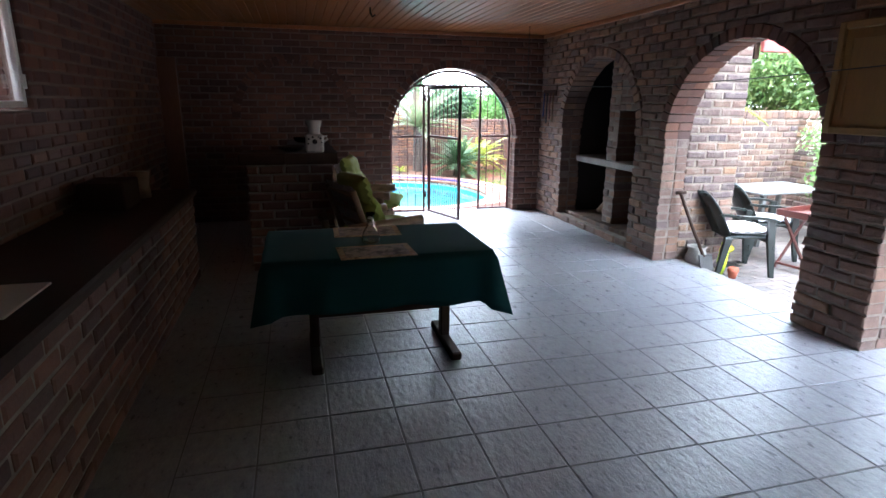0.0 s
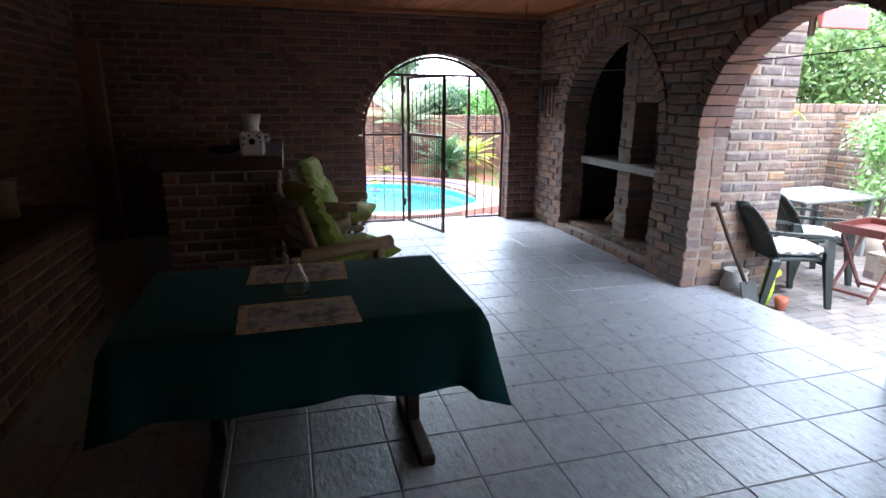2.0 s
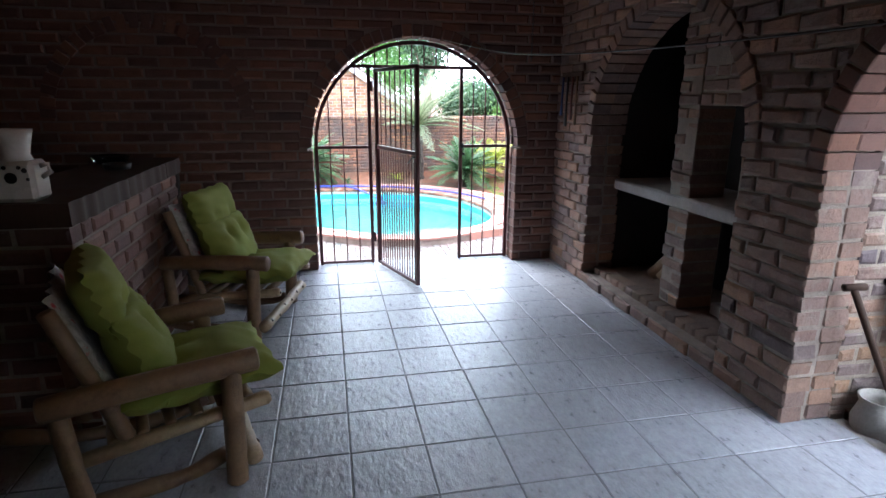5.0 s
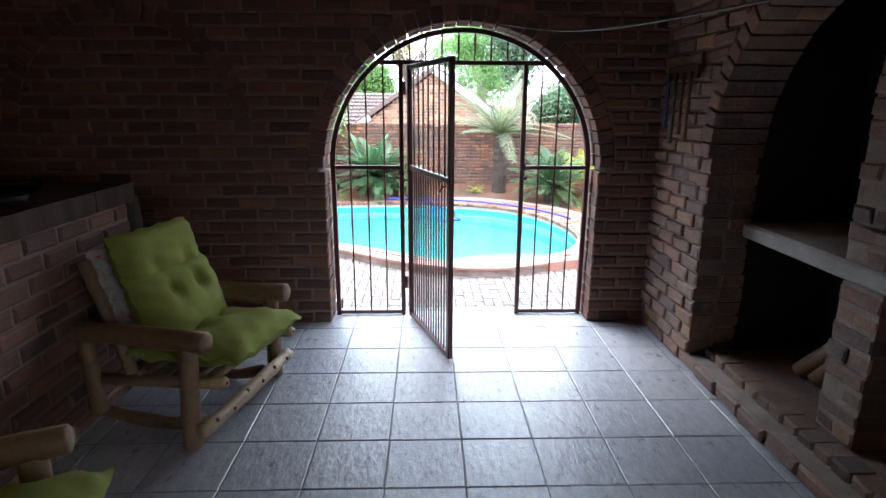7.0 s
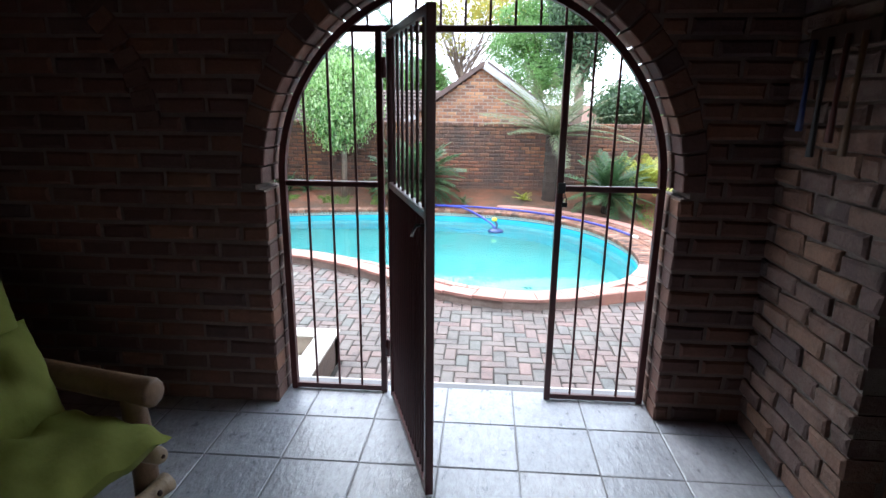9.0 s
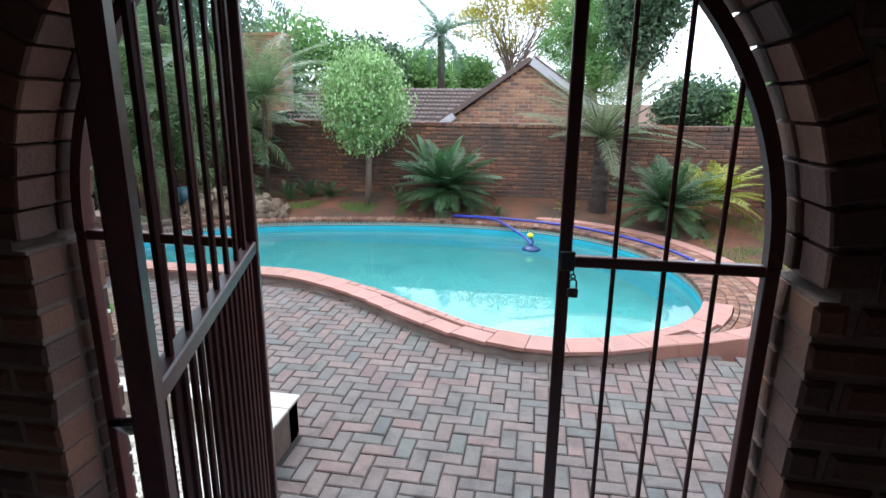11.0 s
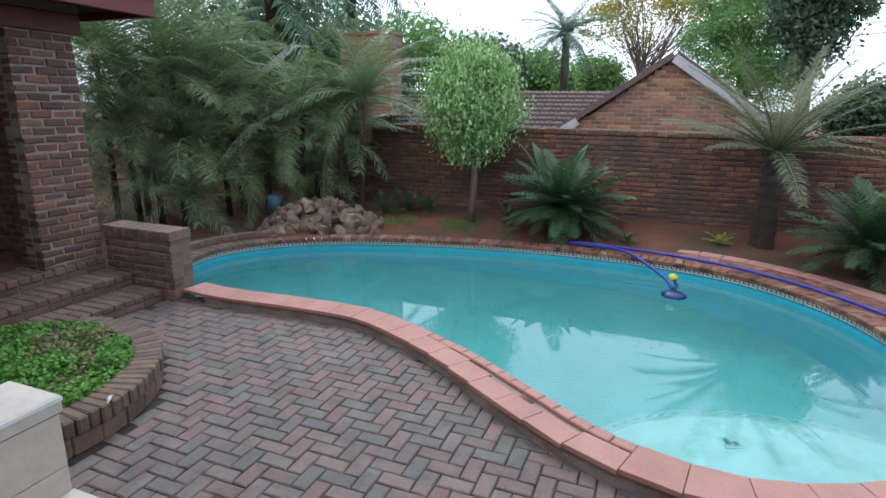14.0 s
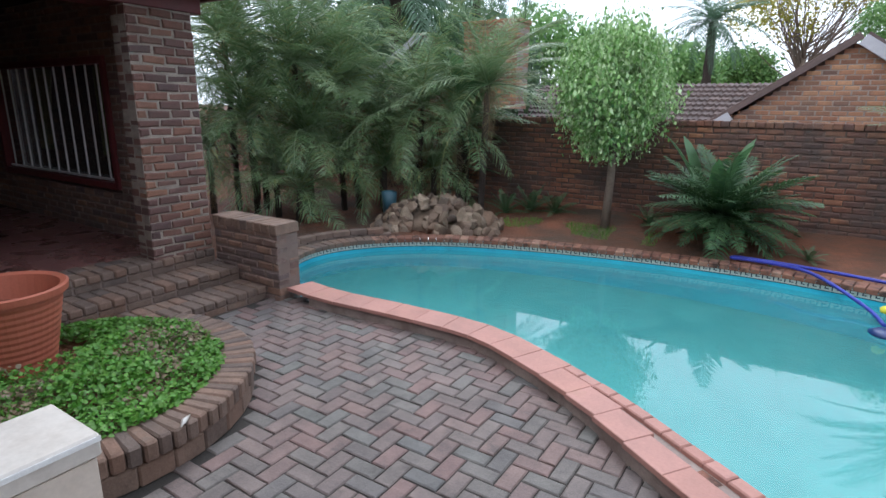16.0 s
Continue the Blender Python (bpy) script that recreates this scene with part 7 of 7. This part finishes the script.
# the last three are unseen, added to hold sky light off the patio walls
for k, (x, y, z, w) in enumerate(((11.5, 9.5, 2.2, 2.2), (9.8, 11.5, 2.6, 2.0), (13.5, 7.0, 2.6, 2.6), (10.8, 4.2, 3.0, 2.3), (10.4, 0.8, 3.2, 2.4), (10.8, -2.8, 3.2, 2.5))):
    tree("yard_tree", "leafy green tree beyond the yard wall", (x, y, -0.6), (x, y, z * 0.7), 0.18, 10, [(x, y, z, w, w, w * 0.7), (x - 0.8, y - 0.6, z * 0.7, w * 0.6, w * 0.6, w * 0.5), (x + 0.6, y + 0.4, z * 1.3, w * 0.6, w * 0.6, w * 0.4)], 24000 if k < 3 else 9000, 0.06 if k < 3 else 0.12, M_TREE_YARD, 40 + k, "trees beyond the yard")
yp = thing("potted_shrub", "small light green shrub in the yard pot", "plant", Matrix.Identity(4))
tagged(part("leaves", leaf_cloud([(6.75, 5.72, 0.62, 0.24, 0.24, 0.2), (6.78, 5.68, 0.93, 0.26, 0.26, 0.12), (6.75, 5.7, 1.2, 0.33, 0.33, 0.22)], 2600, 0.035, 61, 0.3), M_FICUS, yp), kind="stuff")
part("stem", smooth(Geo().tube([(6.75, 5.7, YARD + 0.35), (6.77, 5.7, 1.15)], 0.018, 6)), M_BARK, yp)
palm("arching_palm", "yellow-tipped palm fronds over the yard wall", (5.75, 6.75, YARD), (5.7, 6.72, 1.6), 0.06, 9, FE, (-45, 30), (0.7, 0.95))

# ground cover in the planter
r = random.Random(12)
g, dry = Geo(), Geo()
n_leaf = 0
while n_leaf < 17000:
    x, y = r.uniform(-3.1, -0.95), r.uniform(9.6, 11.6)
    d = math.hypot(x - PC[0], y - PC[1])
    if d > PR - 0.2 or x < -3.1 or math.hypot(x + 2.55, y - 10.6) < 0.3:
        continue
    n_leaf += 1
    h = 0.20 * (1 - (d / PR) ** 4) * (0.6 + 0.5 * noise.noise(Vector((x * 3, y * 3, 0)))) + 0.03
    z = G + 0.17 + h * r.random() ** 0.5
    s = r.uniform(0.008, 0.019)
    e = Euler((r.uniform(-0.8, 0.8), r.uniform(-0.8, 0.8), r.uniform(0, 6.3))).to_matrix()
    bald = noise.noise(Vector((x * 2.2 + 5, y * 2.2, 0))) > 0.18
    (dry if bald and r.random() < 0.5 else g).add([Vector((x, y, z)) + e @ Vector(q) for q in ((-s, 0, 0), (-s * .5, s * .8, .003), (s * .5, s * .8, .003), (s, 0, 0), (s * .5, -s * .8, .003), (-s * .5, -s * .8, .003))], [(0, 5, 4, 3, 2, 1)])
gc = tagged(thing("ground_cover", "bright green leafy ground cover with dry patches in the planter", "plant", Matrix.Identity(4)), kind="stuff")
part("leaves", g, M_HERB, gc)
part("dry_leaves", dry, M_DRY, gc)

# sparse lawn east of the pool kerb, and along the bed
r = random.Random(77)
g = Geo()
for _ in range(14000):
    if r.random() < 0.75:
        x, y = r.uniform(5.25, 6.95), r.uniform(11.9, 17.6)
    else:
        x, y = r.uniform(-2.4, 0.1), r.uniform(17.0, 17.6)
    if noise.noise(Vector((x * 1.6, y * 1.6, 3))) < -0.12 or inside(x, y, offset(POOL, 0.95 if x > 3 else 0.4)):
        continue
    h, a, w = r.uniform(0.02, 0.07), r.uniform(0, 6.3), 0.004
    z = ground_z(x, y) + noise.noise(Vector((x * 1.3, y * 1.3, 0))) * 0.03
    c, q = math.cos(a), math.sin(a)
    g.add([(x - w * q, y + w * c, z - 0.02), (x + w * q, y - w * c, z - 0.02), (x + c * h * 0.5, y + q * h * 0.5, z + h)], [(0, 1, 2)])
lawn = tagged(thing("lawn", "sparse green grass on the reddish soil beside the pool", "grass", Matrix.Identity(4)), kind="stuff")
part("blades", g, M_HERB, lawn)

# rock pile
pile = random.Random(31)
rocks = []
for _ in range(7):
    bm = bmesh.new()
    bmesh.ops.create_icosphere(bm, subdivisions=2, radius=1)
    o = pile.uniform(0, 50)
    for p in bm.verts:
        p.co *= 1 + 0.5 * noise.noise(p.co * 0.9 + Vector((o, 0, 0)))
        for q in range(8):
            nv = Vector((math.sin(o + q * 2.1), math.cos(o * 1.3 + q), math.sin(o * .7 + q * 1.7))).normalized()
            h = p.co.dot(nv)
            if h > 0.58:
                p.co -= nv * (h - 0.58)
    me = bpy.data.meshes.new("rock")
    bm.to_mesh(me)
    bm.free()
    me.materials.append(M_ROCK)
    rocks.append(me)
for i in range(170):
    x, y = pile.uniform(-1, 1), pile.uniform(-1, 1)
    hgt = max(0, 1 - math.hypot(x, y) ** 1.5)
    s = pile.uniform(0.075, 0.15)
    ob = new("rock", rocks[i % 7])
    px, py = -3.15 + x * 0.95 - y * 0.25, 16.45 + y * 0.55 + x * 0.35
    ob.matrix_basis = Matrix.Translation((px, py, ground_z(px, py) + 0.02 + hgt * 0.50 * pile.uniform(0.75, 1))) @ Euler([pile.uniform(0, 6) for _ in range(3)]).to_matrix().to_4x4() @ Matrix.Diagonal((s * pile.uniform(0.9, 1.4), s, s * pile.uniform(0.7, 1), 1))
    tagged(ob, "grey-brown field stone in the rock pile by the pool", "rock", "rocks of the pile")
core = smooth(Geo().lathe([(0.8, -0.66), (0.6, -0.52), (0.3, -0.32), (0.001, -0.24)], 14, Matrix.Translation((-3.15, 16.45, 0)) @ Matrix.Rotation(0.35, 4, "Z") @ Matrix.Diagonal((1, 0.6, 1, 1))))
tagged(new("soil_mound", core.mesh("soil_mound", M_ROCK)), "mound of dark soil under the rocks", "mound", kind="structure")
tagged(new("blue_bucket", smooth(Geo().lathe([(0.1, -0.5), (0.13, -0.12), (0.12, -0.12), (0.09, -0.3), (0.001, -0.3)], 16, Matrix.Translation((-4.05, 16.35, -0.02)))).mesh("blue_bucket", M_BLUEBUCKET)), "faded blue plastic bucket beside the rocks", "bucket")

# ---- herringbone paving by the pool ----
paving = structure("pavement", "herringbone clay brick paving in greys and reds beside the pool", "paving")
edge = offset(POOL, 0.16)
edge2 = offset(POOL, 0.2)
part("sand_bed", Geo().prism([(-3.2, 8.2), (7.0, 8.2), (7.0, 11.3), (4.7, 11.45), (3.2, 11.45), (2.0, 11.6), (0.4, 12.6), (-0.2, 12.95), (-3.2, 12.95)], G - 0.1, G - 0.012), M_SAND, paving)
W = 0.1115
flat = []
for k in range(4):
    g = Geo()
    j = lambda: rng.uniform(-0.0025, 0.0025)
    a, b = W - 0.005, W / 2 - 0.005
    v = []
    for z, c in ((-0.03, 0), (-0.007, 0), (0, 0.007)):
        v += [(sx * (a - c) + j(), sy * (b - c) + j(), z) for sx, sy in ((-1, -1), (1, -1), (1, 1), (-1, 1))]
    g.add(v, [(8, 9, 10, 11)] + [(i * 4 + q, i * 4 + (q + 1) % 4, i * 4 + 4 + (q + 1) % 4, i * 4 + 4 + q) for i in range(2) for q in range(4)])
    flat.append((g, g.mesh("paver", M_PAVER)))
rest, cnt = Geo(), 0
for i in range(-30, 62):
    for j in range(0, 46):
        t = (i + j) % 4
        if t not in (0, 2):
            continue
        x0, y0 = i * W, 8.22 + j * W
        cx, cy, turn = (x0 + W, y0 + W / 2, 0) if t == 0 else (x0 + W / 2, y0 + W, 90)
        if cy > 13.0 or cx < -2.75 or cx > 6.9 or inside(cx, cy, edge2 if 0.4 < cx < 2.6 else edge):
            continue
        if math.hypot(cx - PC[0], cy - PC[1]) < PR + 0.0 or (cx < -2.1 and cy < 11.3) or (cx < 1.1 and cy < 9.95) or (1.0 < cx < 3.65 and cy < 8.98):
            continue
        if cx > 4.2 and cy > 11.75:
            continue
        m = pose(cx, cy, G + rng.uniform(-0.003, 0.003), rng.uniform(-.5, .5), rng.uniform(-.5, .5), turn)
        if -1.0 < cx < 2.2 and 9.6 < cy < 12.6 and cnt < 300:
            part("paver", flat[cnt % 4][1], None, paving, m=m)
            cnt += 1
        else:
            gg = flat[rng.randrange(4)][0]
            rest.add(gg.v, gg.f, m)
tagged(part("pavers", rest, M_PAVER, paving), kind="stuff")
